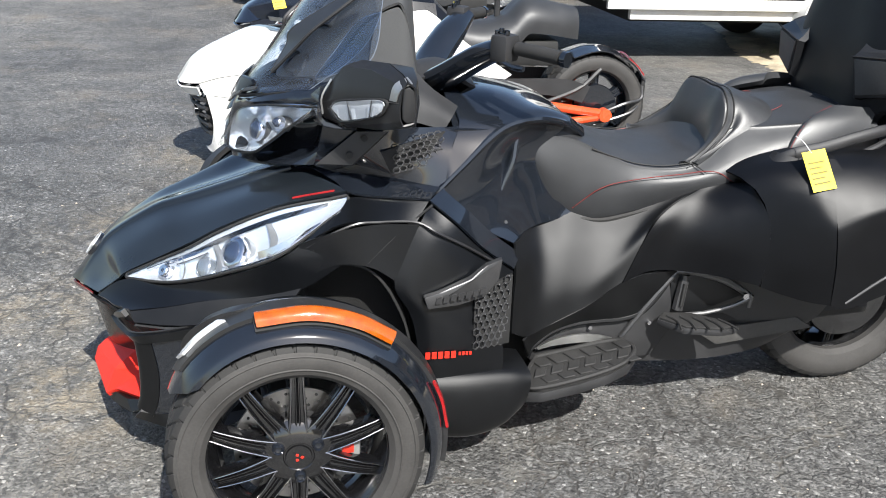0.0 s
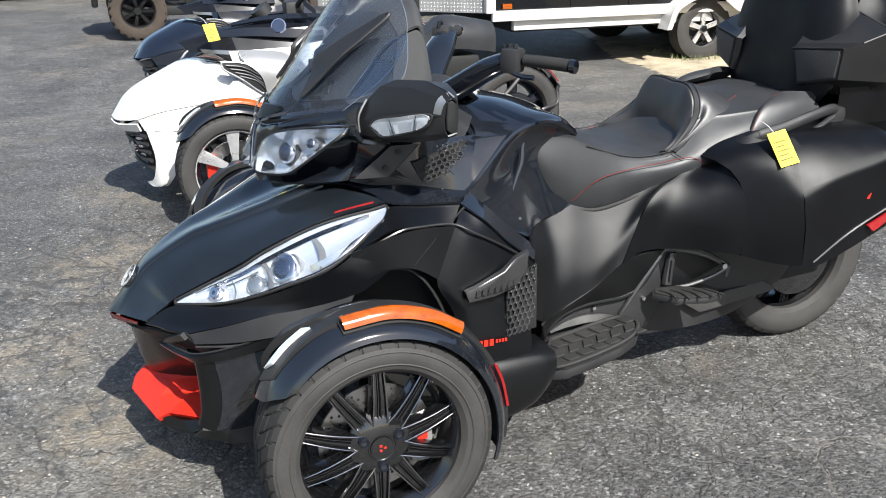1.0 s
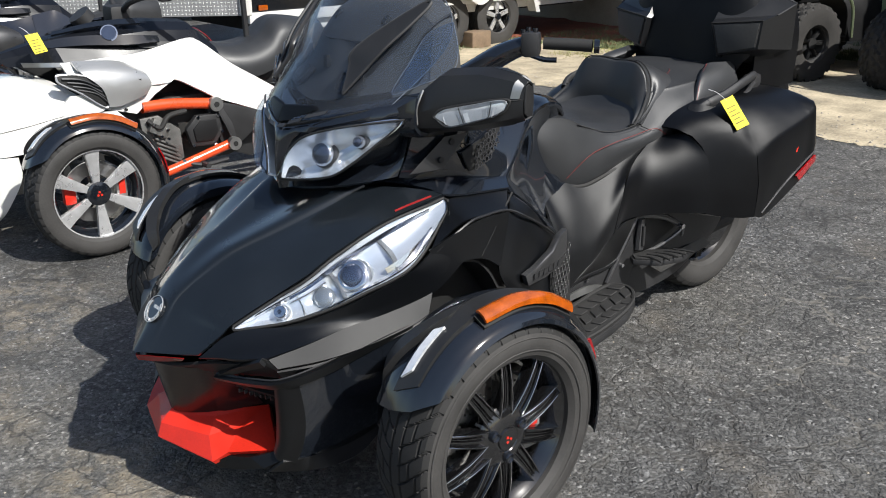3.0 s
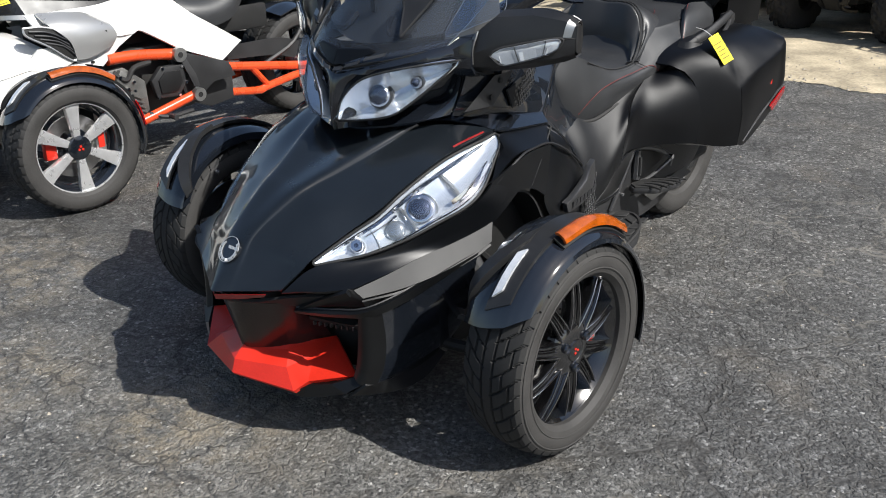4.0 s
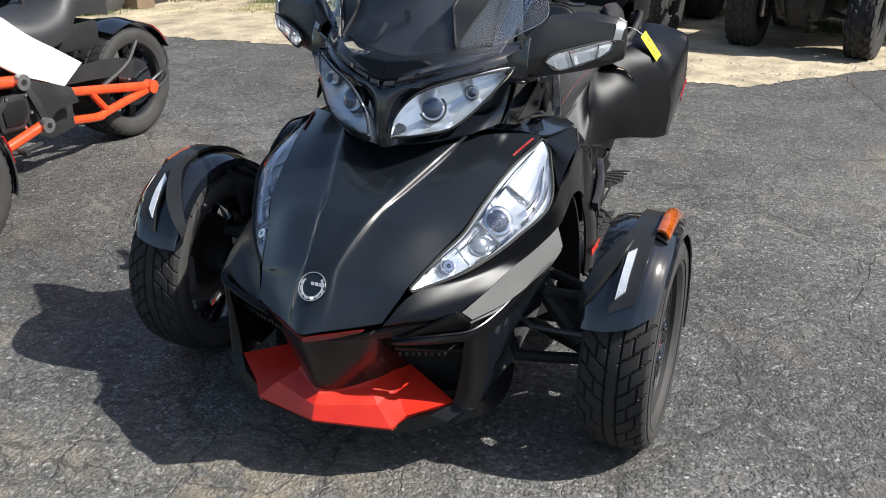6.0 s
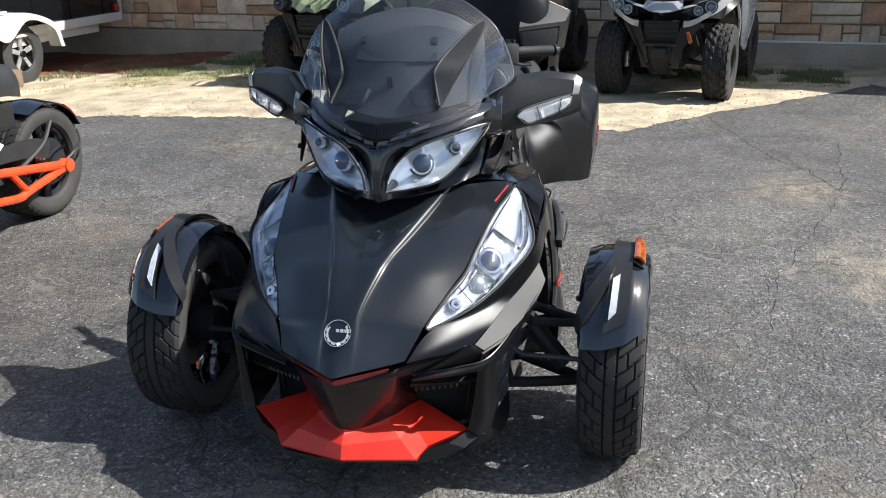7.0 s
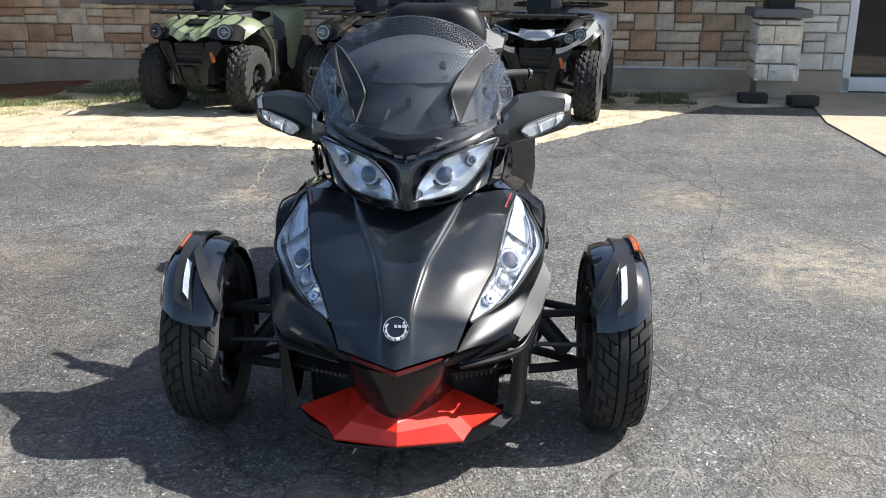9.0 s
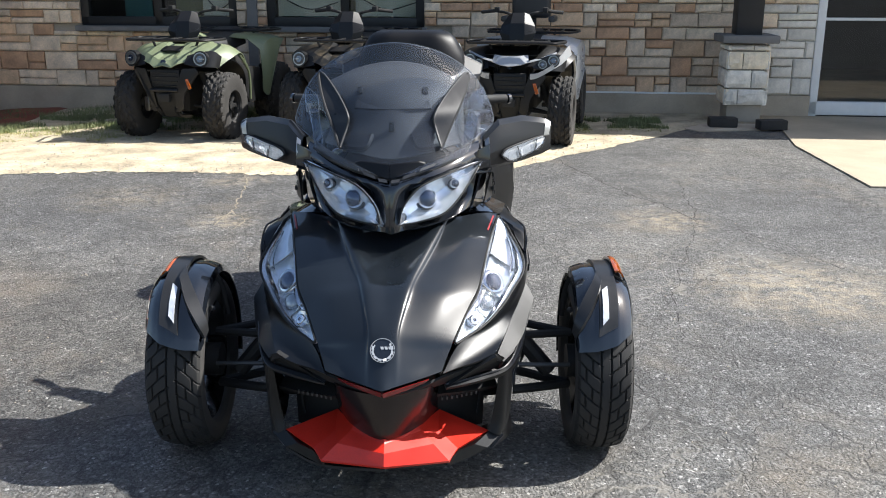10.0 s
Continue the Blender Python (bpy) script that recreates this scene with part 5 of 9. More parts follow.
        mir = part("mirror_housing", panel(prof, 20, 0, 0.004, s, None, True), MIRRORSHELL, parent, "satin black angular mirror housing with clear turn lamp", angle=24)
        end = [(0.521, 0.243, 1.022), (0.521, 0.240, 0.985), (0.521, 0.241, 0.958), (0.521, 0.250, 0.950), (0.521, 0.264, 0.953), (0.521, 0.267, 0.990), (0.521, 0.264, 1.018), (0.521, 0.253, 1.027)]
        part("mirror_end", solid(end, (0.004, 0.003, 0), 0.002, None, s), MIRRORSHELL, mir, "black end cap of the mirror")
        # silver strip in place of the sky reflection on the outer facet
        part("mirror_glint", strip([(0.498, 0.219, 0.994), (0.502, 0.228, 1.027), (0.503, 0.256, 1.0430)], [(0.516, 0.231, 0.994), (0.520, 0.240, 1.020), (0.521, 0.264, 1.0325)], 10, 0.003, s), SILVER, mir, "silver strip drawn for the sky's glint on the mirror end")
        part("mirror_crease", tube([(0.502, 0.216, 0.990), (0.524, 0.238, 0.992)], 0.0016, 5, 4, s), DARK, mir)
        lo = [(0.352, 0.112, 0.944), (0.384, 0.136, 0.923), (0.430, 0.164, 0.937), (0.474, 0.197, 0.953), (0.497, 0.215, 0.975)]
        hi = [(0.354, 0.112, 0.949), (0.374, 0.127, 0.965), (0.420, 0.157, 0.977), (0.486, 0.205, 0.993), (0.499, 0.217, 0.979)]
        hexa = [(0.352, 0.108, 0.946), (0.386, 0.132, 0.923), (0.476, 0.194, 0.954), (0.499, 0.212, 0.977), (0.490, 0.206, 0.993), (0.376, 0.126, 0.967)]
        tl = part("turn_lamp", solid(hexa, (0.003, -0.004, 0.001), 0.001, None, s), LAMPBOWL, mir, "clear segmented turn lamp")
        part("lamp_seal", tube([Vector(p) + Vector((0.001, -0.003, 0)) for p in hexa + [hexa[0]]], 0.0035, 6, 60, s), DARK, tl)
        top_, low_ = crv(hi, 40), crv(lo, 40)
        off = Vector((0.005, -0.0075, 0))
        part("lamp_reflector", strip([top_[k] + off for k in range(4, 38, 3)], [top_[k].lerp(low_[k], 0.32) + off * 0.4 for k in range(4, 38, 3)], 16, 0.001, s), LAMPBOWL, tl, "bright upper reflector")
        for k in range(3):
            a_, b_ = 7 + k * 10, 15 + k * 10
            cell = [[low_[q].lerp(top_[q], h_) + off * (0.2 + 0.9 * abs(2 * (q - a_) / 8 - 1)) for h_ in (0.08, 0.34, 0.60)] for q in range(a_, b_ + 1, 2)]
            part("lamp_cell", panel(cell, 8, 6, 0.001, s), LAMPBOWL, tl, "chrome cell behind the lens")
            part("lamp_rib", tube([low_[b_ + 1].lerp(top_[b_ + 1], h_) + off * 1.1 for h_ in (0.05, 0.5, 0.95)], 0.0014, 5, 6, s), GREYTRIM, tl)
        part("lamp_lens", solid([Vector(p) + Vector((0.006, -0.010, 0)) for p in hexa], (0.003, -0.004, 0), 0.0015, None, s), CLEAR, tl, "clear lens of the turn lamp")
        part("mirror_trim", strip([(0.300, 0.094, 0.925), (0.300, 0.090, 0.960), (0.300, 0.112, 0.992)], [(0.312, 0.092, 0.922), (0.314, 0.090, 0.962), (0.312, 0.112, 1.002)], 8, 0.004, s), SILVER, mir)
        part("mirror_stalk", panel([[(0.255, 0.075, 0.955), (0.262, 0.080, 0.900), (0.275, 0.14, 0.88)], [(0.310, 0.095, 0.985), (0.315, 0.090, 0.910), (0.315, 0.17, 0.895)]], 8, 8, 0.01, s), GLOSS, mir)
        # side cheek with mesh, behind the lamps
        part("cheek", panel([[(0.250, 0.075, 0.785), (0.285, 0.180, 0.762), (0.310, 0.300, 0.745), (0.330, 0.380, 0.730)],
                             [(0.270, 0.085, 0.840), (0.300, 0.190, 0.815), (0.305, 0.300, 0.810), (0.295, 0.400, 0.820)],
                             [(0.290, 0.100, 0.930), (0.305, 0.200, 0.895), (0.280, 0.320, 0.880), (0.245, 0.430, 0.870)]], 14, 16, 0.006, s), GLOSS, parent, "gloss black cheek panel")
        part("cheek_bracket", solid([(0.292, 0.075, 0.795), (0.318, 0.170, 0.880), (0.322, 0.245, 0.880), (0.322, 0.160, 0.800)], (0.006, -0.004, 0.004), 0.003, None, s), PLASTIC, parent)
        for y, z in ((0.185, 0.868), (0.150, 0.828)):
            part("bracket_screw", disc(flip((0.328, y, z), s), (1, 0, 0.1), 0.008, 0.006, 12), DARK, parent)
        bm = bmesh.new()
        for i in range(5):
            for j in range(7):
                f2 = (j + (0.5 if i % 2 else 0)) / 7
                y, z = 0.262 + f2 * 0.120, 0.792 + i * 0.0155 + f2 * 0.018
                if f2 > 0.97 or (i > 3 and f2 < 0.35):
                    continue
                x = 0.338 - f2 * 0.040
                pts = [Vector((x - 0.003 * math.cos(w), y + 0.0108 * math.cos(w), z + 0.0088 * math.sin(w))) for w in (math.pi / 3 * q for q in range(6))]
                inn = [Vector((p.x, y + (p.y - y) * 0.76, z + (p.z - z) * 0.76)) for p in pts]
                g = [[flip(p, s) for p in (pts[q], inn[q])] for q in range(6)]
                sheet(bm, g + [g[0]], 0.003)
        part("cheek_rear", strip([(0.318, 0.370, 0.730), (0.292, 0.400, 0.820), (0.245, 0.430, 0.872), (0.200, 0.430, 0.900)], [(0.338, 0.352, 0.722), (0.306, 0.430, 0.788), (0.260, 0.533, 0.866), (0.235, 0.533, 0.890)], 20, 0.006, s), GLOSS, parent, "gloss black filler behind the cheek")
        part("mesh_backing", solid([(0.322, 0.225, 0.832), (0.300, 0.385, 0.875), (0.312, 0.310, 0.782), (0.322, 0.250, 0.780)], (-0.006, 0, 0), 0, None, s), DARK, parent)
        part("cheek_mesh", bm, GREYTRIM, parent, "open honeycomb air mesh")
        # horizontal ledge between bonnet and cheek
        part("cowl_ledge", panel([[(0.160, 0.010, 0.752), (0.215, 0.066, 0.764), (0.300, 0.120, 0.752), (0.352, 0.160, 0.738), (0.380, 0.335, 0.728)],
                                  [(0.160, 0.080, 0.775), (0.240, 0.110, 0.778), (0.290, 0.180, 0.768), (0.315, 0.250, 0.755), (0.332, 0.370, 0.742)]], 6, 24, 0.006, s), GLOSS, parent)


def windscreen(parent):
    half = [
        [(0, -0.100, 0.918), (0.135, -0.052, 0.938), (0.245, 0.062, 0.962)],
        [(0, -0.008, 1.030), (0.155, 0.042, 1.042), (0.272, 0.170, 1.048)],
        [(0, 0.062, 1.130), (0.170, 0.110, 1.132), (0.296, 0.215, 1.120)],
        [(0, 0.130, 1.220), (0.150, 0.162, 1.208), (0.258, 0.235, 1.192)],
        [(0, 0.186, 1.294), (0.085, 0.200, 1.284), (0.150, 0.230, 1.262)],
    ]
    rows = [[(-x, y, z) for x, y, z in r[:0:-1]] + r for r in half]
    w = part("windscreen", panel(rows, 26, 33, 0.004), SMOKE, parent, "tall lightly smoked windscreen", angle=60)
    part("screen_edge", tube([(-0.245, 0.062, 0.962), (-0.272, 0.170, 1.048), (-0.296, 0.215, 1.120), (-0.258, 0.235, 1.192), (-0.150, 0.230, 1.262), (0, 0.186, 1.294), (0.150, 0.230, 1.262), (0.258, 0.235, 1.192), (0.296, 0.215, 1.120), (0.272, 0.170, 1.048), (0.245, 0.062, 0.962)], 0.0012, 6, 80), CLEARRIM, w)
    for s in (1, -1):
        wing = [[(0.226, 0.080, 0.986), (0.282, 0.130, 1.010), (0.326, 0.190, 1.040)], [(0.240, 0.130, 1.060), (0.290, 0.178, 1.075), (0.320, 0.215, 1.085)], [(0.250, 0.178, 1.122), (0.278, 0.206, 1.142), (0.292, 0.226, 1.150)]]
        wg = part("wind_deflector", panel(wing, 12, 10, 0.004, s), CLEARWING, parent, "clear blue-tinted wind deflector wing")
        part("deflector_edge", tube([wing[2][2], wing[2][0], wing[1][0], wing[0][0], wing[0][1], wing[0][2], wing[1][2], wing[2][2]], 0.0014, 5, 40, s), CLEARRIM, wg)
        inn = [(0.153, -0.002, 0.990), (0.134, 0.034, 1.045), (0.132, 0.046, 1.080), (0.170, 0.120, 1.135), (0.222, 0.200, 1.188)]
        out_ = [(0.156, 0.000, 0.990), (0.182, 0.050, 1.045), (0.205, 0.090, 1.090), (0.228, 0.150, 1.140), (0.240, 0.206, 1.186)]
        lift = Vector((0.004, -0.012, 0.004))
        bl = part("screen_blade", strip([Vector(p) + lift for p in inn], [Vector(p) + lift for p in out_], 18, 0.006, s, None, 2), ARMGREY, parent, "grey blade beside the windscreen", angle=30)
        rim = [Vector(p) + lift * 1.2 for p in inn] + [Vector(p) + lift * 1.2 for p in out_[::-1]]
        part("blade_rim", tube(rim + [rim[0]], 0.0045, 6, 60, s), PLASTIC, bl)
    # grey dash panel behind the screen, with slots and a stepped shelf
    dash = [[(-0.215, 0.085, 0.985), (-0.110, 0.020, 0.965), (0, 0.000, 0.950), (0.110, 0.020, 0.965), (0.215, 0.085, 0.985)],
            [(-0.205, 0.140, 1.030), (-0.105, 0.090, 1.035), (0, 0.062, 1.040), (0.105, 0.090, 1.035), (0.205, 0.140, 1.030)],
            [(-0.205, 0.195, 1.105), (-0.110, 0.162, 1.132), (0, 0.146, 1.140), (0.110, 0.162, 1.132), (0.205, 0.195, 1.105)],
            [(-0.218, 0.262, 1.152), (-0.120, 0.275, 1.190), (0, 0.285, 1.206), (0.120, 0.275, 1.190), (0.218, 0.262, 1.152)],
            [(-0.222, 0.290, 1.135), (-0.120, 0.315, 1.178), (0, 0.328, 1.196), (0.120, 0.315, 1.178), (0.222, 0.290, 1.135)],
            [(-0.200, 0.325, 0.960), (-0.115, 0.340, 0.960), (0, 0.345, 0.960), (0.115, 0.340, 0.960), (0.200, 0.325, 0.960)]]
    dp = part("dash_panel", panel(dash, 40, 26, 0.006), DASH, parent, "grey plastic dash panel behind the screen", angle=30)
    for x in (-0.108, 0.104):
        part("dash_slot", block((x, 0.164, 1.143), (0.018, 0.016, 0.026), 0.003, Matrix.Rotation(radians(-45), 3, "X")), DARK, dp)
    part("dash_shelf", solid([(-0.125, 0.118, 1.096), (-0.06, 0.092, 1.096), (0.06, 0.092, 1.096), (0.125, 0.118, 1.096), (0.118, 0.140, 1.118), (-0.118, 0.140, 1.118)], (0, 0.016, -0.014), 0.003), PLASTIC, dp)
    for s in (1, -1):
        part("dash_cheek", strip([(0.215, 0.085, 0.985), (0.205, 0.140, 1.030), (0.205, 0.195, 1.102), (0.217, 0.262, 1.148), (0.221, 0.290, 1.130), (0.202, 0.325, 0.975)], [(0.222, 0.085, 0.955), (0.222, 0.140, 0.950), (0.225, 0.195, 0.945), (0.228, 0.262, 0.940), (0.226, 0.300, 0.935), (0.215, 0.330, 0.930)], 24, 0.006, s), DASH, dp)
        part("dash_side", panel([[(0.202, 0.318, 1.010), (0.215, 0.360, 0.965), (0.225, 0.430, 0.918)], [(0.232, 0.250, 1.000), (0.246, 0.320, 0.945), (0.250, 0.410, 0.895)], [(0.255, 0.200, 0.965), (0.268, 0.280, 0.905), (0.262, 0.390, 0.868)]], 10, 12, 0.006, s), MIRRORSHELL, parent, "dark grey shoulder between dash and tank")
        part("dash_rib", tube([(0.065, 0.050, 1.02), (0.085, 0.020, 0.985), (0.150, 0.040, 0.985)], 0.010, 6, 12, s), PLASTIC, dp)
        part("dash_pad", solid([(0.055, 0.045, 1.005), (0.125, 0.075, 1.020), (0.150, 0.060, 0.985), (0.095, 0.020, 0.975)], (0, -0.008, 0.010), 0.004, None, s), PLASTIC, dp)
    part("screen_bracket", block((0.0, 0.046, 1.045), (0.018, 0.012, 0.032), 0.004), DARK, parent)


def handlebar(parent):
    for s in (1, -1):
        b = part("handlebar", tube([(0.040, 0.395, 0.940), (0.110, 0.425, 0.972), (0.190, 0.492, 1.035), (0.262, 0.545, 1.072)], [0.050, 0.050, 0.046, 0.034], 14, 16, s, flat=0.66), GLOSS, parent, "black covered handlebar")
        part("grip", tube([(0.285, 0.555, 1.068), (0.345, 0.600, 1.066), (0.392, 0.630, 1.064)], [0.016, 0.0165, 0.0165], 14, 8, s), RUBBER, b, "ribbed black rubber grip")
        part("bar_end", disc(flip((0.402, 0.637, 1.063), s), flip((0.78, 0.6, -0.02), s), 0.018, 0.014, 16), GLOSS, b)
        part("switch_block", block(flip((0.262, 0.530, 1.066), s), (0.052, 0.06, 0.066), 0.014, Matrix.Rotation(radians(38 * s), 3, "Z")), PLASTIC, b, "switch block with buttons")
        for dx, dz in ((0.0, 0.036), (0.016, 0.034), (-0.012, 0.030)):
            part("switch_button", disc(flip((0.262 + dx, 0.520 + dx * 0.6, 1.070 + dz), s), (0, 0, 1), 0.007, 0.010, 10), GLOSS, b)
        part("lever", tube([(0.258, 0.500, 1.050), (0.300, 0.535, 1.030), (0.330, 0.560, 1.028)], 0.007, 8, 8, s), GLOSS, b)
    part("steering_cover", panel([[(-0.10, 0.36, 0.955), (0, 0.35, 0.975), (0.10, 0.36, 0.955)], [(-0.11, 0.43, 0.965), (0, 0.43, 0.985), (0.11, 0.43, 0.965)], [(-0.09, 0.50, 0.930), (0, 0.50, 0.945), (0.09, 0.50, 0.930)]], 8, 12, 0.01), PLASTIC, parent)


def tank_and_knees(parent):
    ridge = [(0.336, 0.349, 0.722), (0.305, 0.427, 0.787), (0.258, 0.533, 0.866), (0.226, 0.633, 0.884), (0.190, 0.725, 0.864), (0.150, 0.790, 0.822)]
    rows = []
    for (x, y, z), top in zip([(0.262, 0.415, 0.862)] + ridge[2:], (0.935, 0.932, 0.915, 0.882, 0.830)):
        h = [(0, y, top), (x * 0.45, y, top - 0.008), (x * 0.85, y, z + 0.014), (x, y, z)]
        rows.append([(-a, b, c) for a, b, c in h[:0:-1]] + h)
    part("tank_cover", panel(rows, 22, 26, 0.006), GLOSS, parent, "gloss black console over the tank")
    for s in (1, -1):
        part("knee_panel", panel([ridge,
                                  [(0.328, 0.372, 0.712), (0.292, 0.452, 0.770), (0.244, 0.552, 0.846), (0.208, 0.642, 0.862), (0.178, 0.728, 0.846), (0.140, 0.795, 0.812)],
                                  [(0.312, 0.430, 0.668), (0.262, 0.500, 0.720), (0.205, 0.585, 0.775), (0.175, 0.660, 0.792), (0.160, 0.735, 0.785), (0.135, 0.800, 0.770)],
                                  [(0.300, 0.500, 0.620), (0.262, 0.545, 0.655), (0.215, 0.610, 0.690), (0.185, 0.670, 0.705), (0.170, 0.740, 0.700), (0.160, 0.800, 0.690)],
                                  [(0.290, 0.585, 0.575), (0.262, 0.605, 0.592), (0.228, 0.655, 0.602), (0.205, 0.715, 0.606), (0.192, 0.780, 0.612), (0.190, 0.830, 0.620)]], 26, 30, 0.006, s), GLOSS, parent, "gloss black sculpted knee panel", angle=50)
        part("knee_fold", tube([(0.205, 0.602, 0.850), (0.208, 0.590, 0.822), (0.218, 0.582, 0.775), (0.228, 0.560, 0.725), (0.240, 0.545, 0.690)], [0.003, 0.009, 0.010, 0.008, 0.003], 8, 20, s), GLOSS, parent, "raised fold in the knee panel")
        part("tank_ridge", tube(ridge, [0.007, 0.009, 0.010, 0.010, 0.008, 0.005], 8, 30, s), GLOSS, parent)
        part("rear_shoulder", panel([[(0.372, 0.335, 0.724), (0.392, 0.400, 0.672), (0.384, 0.470, 0.604), (0.356, 0.560, 0.534)],
                                     [(0.330, 0.375, 0.738), (0.335, 0.440, 0.680), (0.325, 0.510, 0.615), (0.300, 0.590, 0.550)]], 6, 18, 0.006, s), GLOSS, parent)
        for y, z in ((0.560, 0.628),):
            part("panel_screw", disc(flip((0.268, y, z), s), (1, -0.2, 0.3), 0.0045, 0.004, 10), GREYTRIM, parent)
        part("trim_panel", panel([[(0.196, 0.640, 0.690), (0.190, 0.790, 0.624)], [(0.212, 0.640, 0.600), (0.200, 0.780, 0.616)]], 6, 10, 0.004, s), GLOSS, parent)
        part("trim_screw", disc(flip((0.208, 0.655, 0.618), s), (1, 0, 0.1), 0.008, 0.008, 12), CHROME, parent)


def seat(parent):
    """Rider and pillion saddle in one: scooped front, horseshoe lumbar roll, raised rear wings and red stitching."""
    #      y      edge            flank           shoulder        top             centre
    cut = [(0.626, (0.100, 0.742), (0.116, 0.785), (0.098, 0.812), (0.055, 0.820), 0.821),
           (0.642, (0.148, 0.722), (0.164, 0.775), (0.142, 0.822), (0.070, 0.834), 0.835),
           (0.680, (0.172, 0.664), (0.190, 0.740), (0.160, 0.827), (0.085, 0.840), 0.842),
           (0.750, (0.192, 0.622), (0.209, 0.705), (0.180, 0.822), (0.095, 0.840), 0.842),
           (0.830, (0.205, 0.607), (0.224, 0.690), (0.193, 0.790), (0.110, 0.808), 0.811),
           (0.920, (0.213, 0.624), (0.231, 0.692), (0.197, 0.756), (0.120, 0.772), 0.778),
           (1.010, (0.217, 0.648), (0.235, 0.702), (0.199, 0.745), (0.120, 0.756), 0.762),
           (1.090, (0.224, 0.670), (0.239, 0.714), (0.199, 0.754), (0.120, 0.758), 0.762),
           (1.150, (0.231, 0.688), (0.242, 0.734), (0.180, 0.790), (0.120, 0.778), 0.775),
           (1.210, (0.236, 0.702), (0.241, 0.757), (0.160, 0.838), (0.115, 0.850), 0.855),
           (1.290, (0.240, 0.724), (0.240, 0.786), (0.176, 0.850), (0.100, 0.868), 0.872),
           (1.400, (0.240, 0.752), (0.238, 0.812), (0.190, 0.862), (0.100, 0.878), 0.881),
           (1.540, (0.240, 0.778), (0.236, 0.832), (0.195, 0.876), (0.100, 0.888), 0.890),
           (1.620, (0.225, 0.788), (0.222, 0.838), (0.190, 0.880), (0.100, 0.890), 0.892)]
    rows = []
    for y, e, f, h, t_, c in cut:
        half = [(e[0] - 0.020, y, e[1] - 0.006), (e[0], y, e[1]), (f[0], y, f[1]), (h[0] + 0.012, y, h[1] - 0.010), (h[0], y, h[1]), (t_[0], y, t_[1])]
        rows.append([(-a, b, d) for a, b, d in half] + [(0, y, c)] + half[::-1])
    bm = bmesh.new()
    g = net(rows, 72, 54)
    vs = grid_faces(bm, g)
    bm.faces.new(vs[0])
    bm.faces.new(vs[-1])
    for i in range(len(g) - 1):
        bm.faces.new((vs[i][0], vs[i + 1][0], vs[i + 1][-1], vs[i][-1]))
    st = part("saddle", bm, VINYL, parent, "black vinyl two-up saddle with red stitching", angle=60)
    # lumbar roll: dark hollow front, padded crest, back that runs out on the pillion part
    crest = [(0.203, 1.082, 0.753), (0.184, 1.145, 0.795), (0.160, 1.195, 0.842), (0.142, 1.208, 0.888), (0.106, 1.212, 0.922), (0.050, 1.222, 0.926), (0, 1.226, 0.922)]
    base = [(0.200, 1.072, 0.750), (0.172, 1.105, 0.754), (0.142, 1.140, 0.758), (0.115, 1.158, 0.762), (0.080, 1.166, 0.764), (0.040, 1.170, 0.766), (0, 1.172, 0.766)]
    rear = [(0.205, 1.095, 0.752), (0.196, 1.170, 0.782), (0.184, 1.250, 0.828), (0.170, 1.300, 0.852), (0.130, 1.345, 0.872), (0.060, 1.365, 0.882), (0, 1.370, 0.884)]
    full = lambda r: [(-a, b, c) for a, b, c in r] + [p for p in r[-2::-1]]
    cr, ba, re_ = (full(r) for r in (crest, base, rear))
    out = [ba, [Vector(a).lerp(Vector(b), 0.45) + Vector((0, -0.016, 0.004)) for a, b in zip(ba, cr)], [Vector(b) + Vector((0, -0.020, -0.014)) for b in cr], [Vector(b) + Vector((0, -0.008, 0.000)) for b in cr],
           [Vector(b) + Vector((0, 0.018, -0.003)) for b in cr], [Vector(b).lerp(Vector(c), 0.5) + Vector((0, 0, 0.006)) for b, c in zip(cr, re_)], re_]
    part("lumbar_roll", panel(out, 30, 48, -0.010), VINYL, st, "raised black lumbar roll", angle=70)
    part("lumbar_piping", tube([Vector(p) + Vector((0, -0.006, 0.003)) for p in cr], 0.0022, 5, 60), RUBBER, st)
    part("lumbar_piping", tube([Vector(p) + Vector((0, 0.014, 0.001)) for p in cr], 0.0016, 5, 60), RUBBER, st)
    for s in (1, -1):
        part("pillion_wing", panel([[(0.243, 1.335, 0.756), (0.234, 1.345, 0.806), (0.206, 1.400, 0.862), (0.170, 1.480, 0.888)],
                                    [(0.252, 1.345, 0.760), (0.246, 1.358, 0.812), (0.216, 1.415, 0.876), (0.178, 1.500, 0.902)],
                                    [(0.256, 1.440, 0.782), (0.252, 1.450, 0.822), (0.232, 1.500, 0.872), (0.200, 1.560, 0.902)],
                                    [(0.246, 1.560, 0.800), (0.244, 1.570, 0.830), (0.228, 1.590, 0.870), (0.200, 1.620, 0.898)]], 16, 16, 0.02, s), VINYL, st, "raised side wing of the pillion seat", angle=50)
        part("stitching", tube([(0.250, 1.340, 0.762), (0.244, 1.352, 0.811), (0.214, 1.408, 0.873), (0.177, 1.492, 0.900)], 0.0011, 4, 30, s), REDLINE, st)
        part("stitching", tube([(0.2005, 0.760, 0.636), (0.2155, 0.790, 0.668), (0.2275, 0.820, 0.695), (0.2315, 0.865, 0.712), (0.2345, 0.957, 0.726), (0.2385, 1.040, 0.734), (0.2420, 1.107, 0.742), (0.2445, 1.150, 0.737), (0.2440, 1.192, 0.713)], 0.0012, 4, 60, s), REDLINE, st)
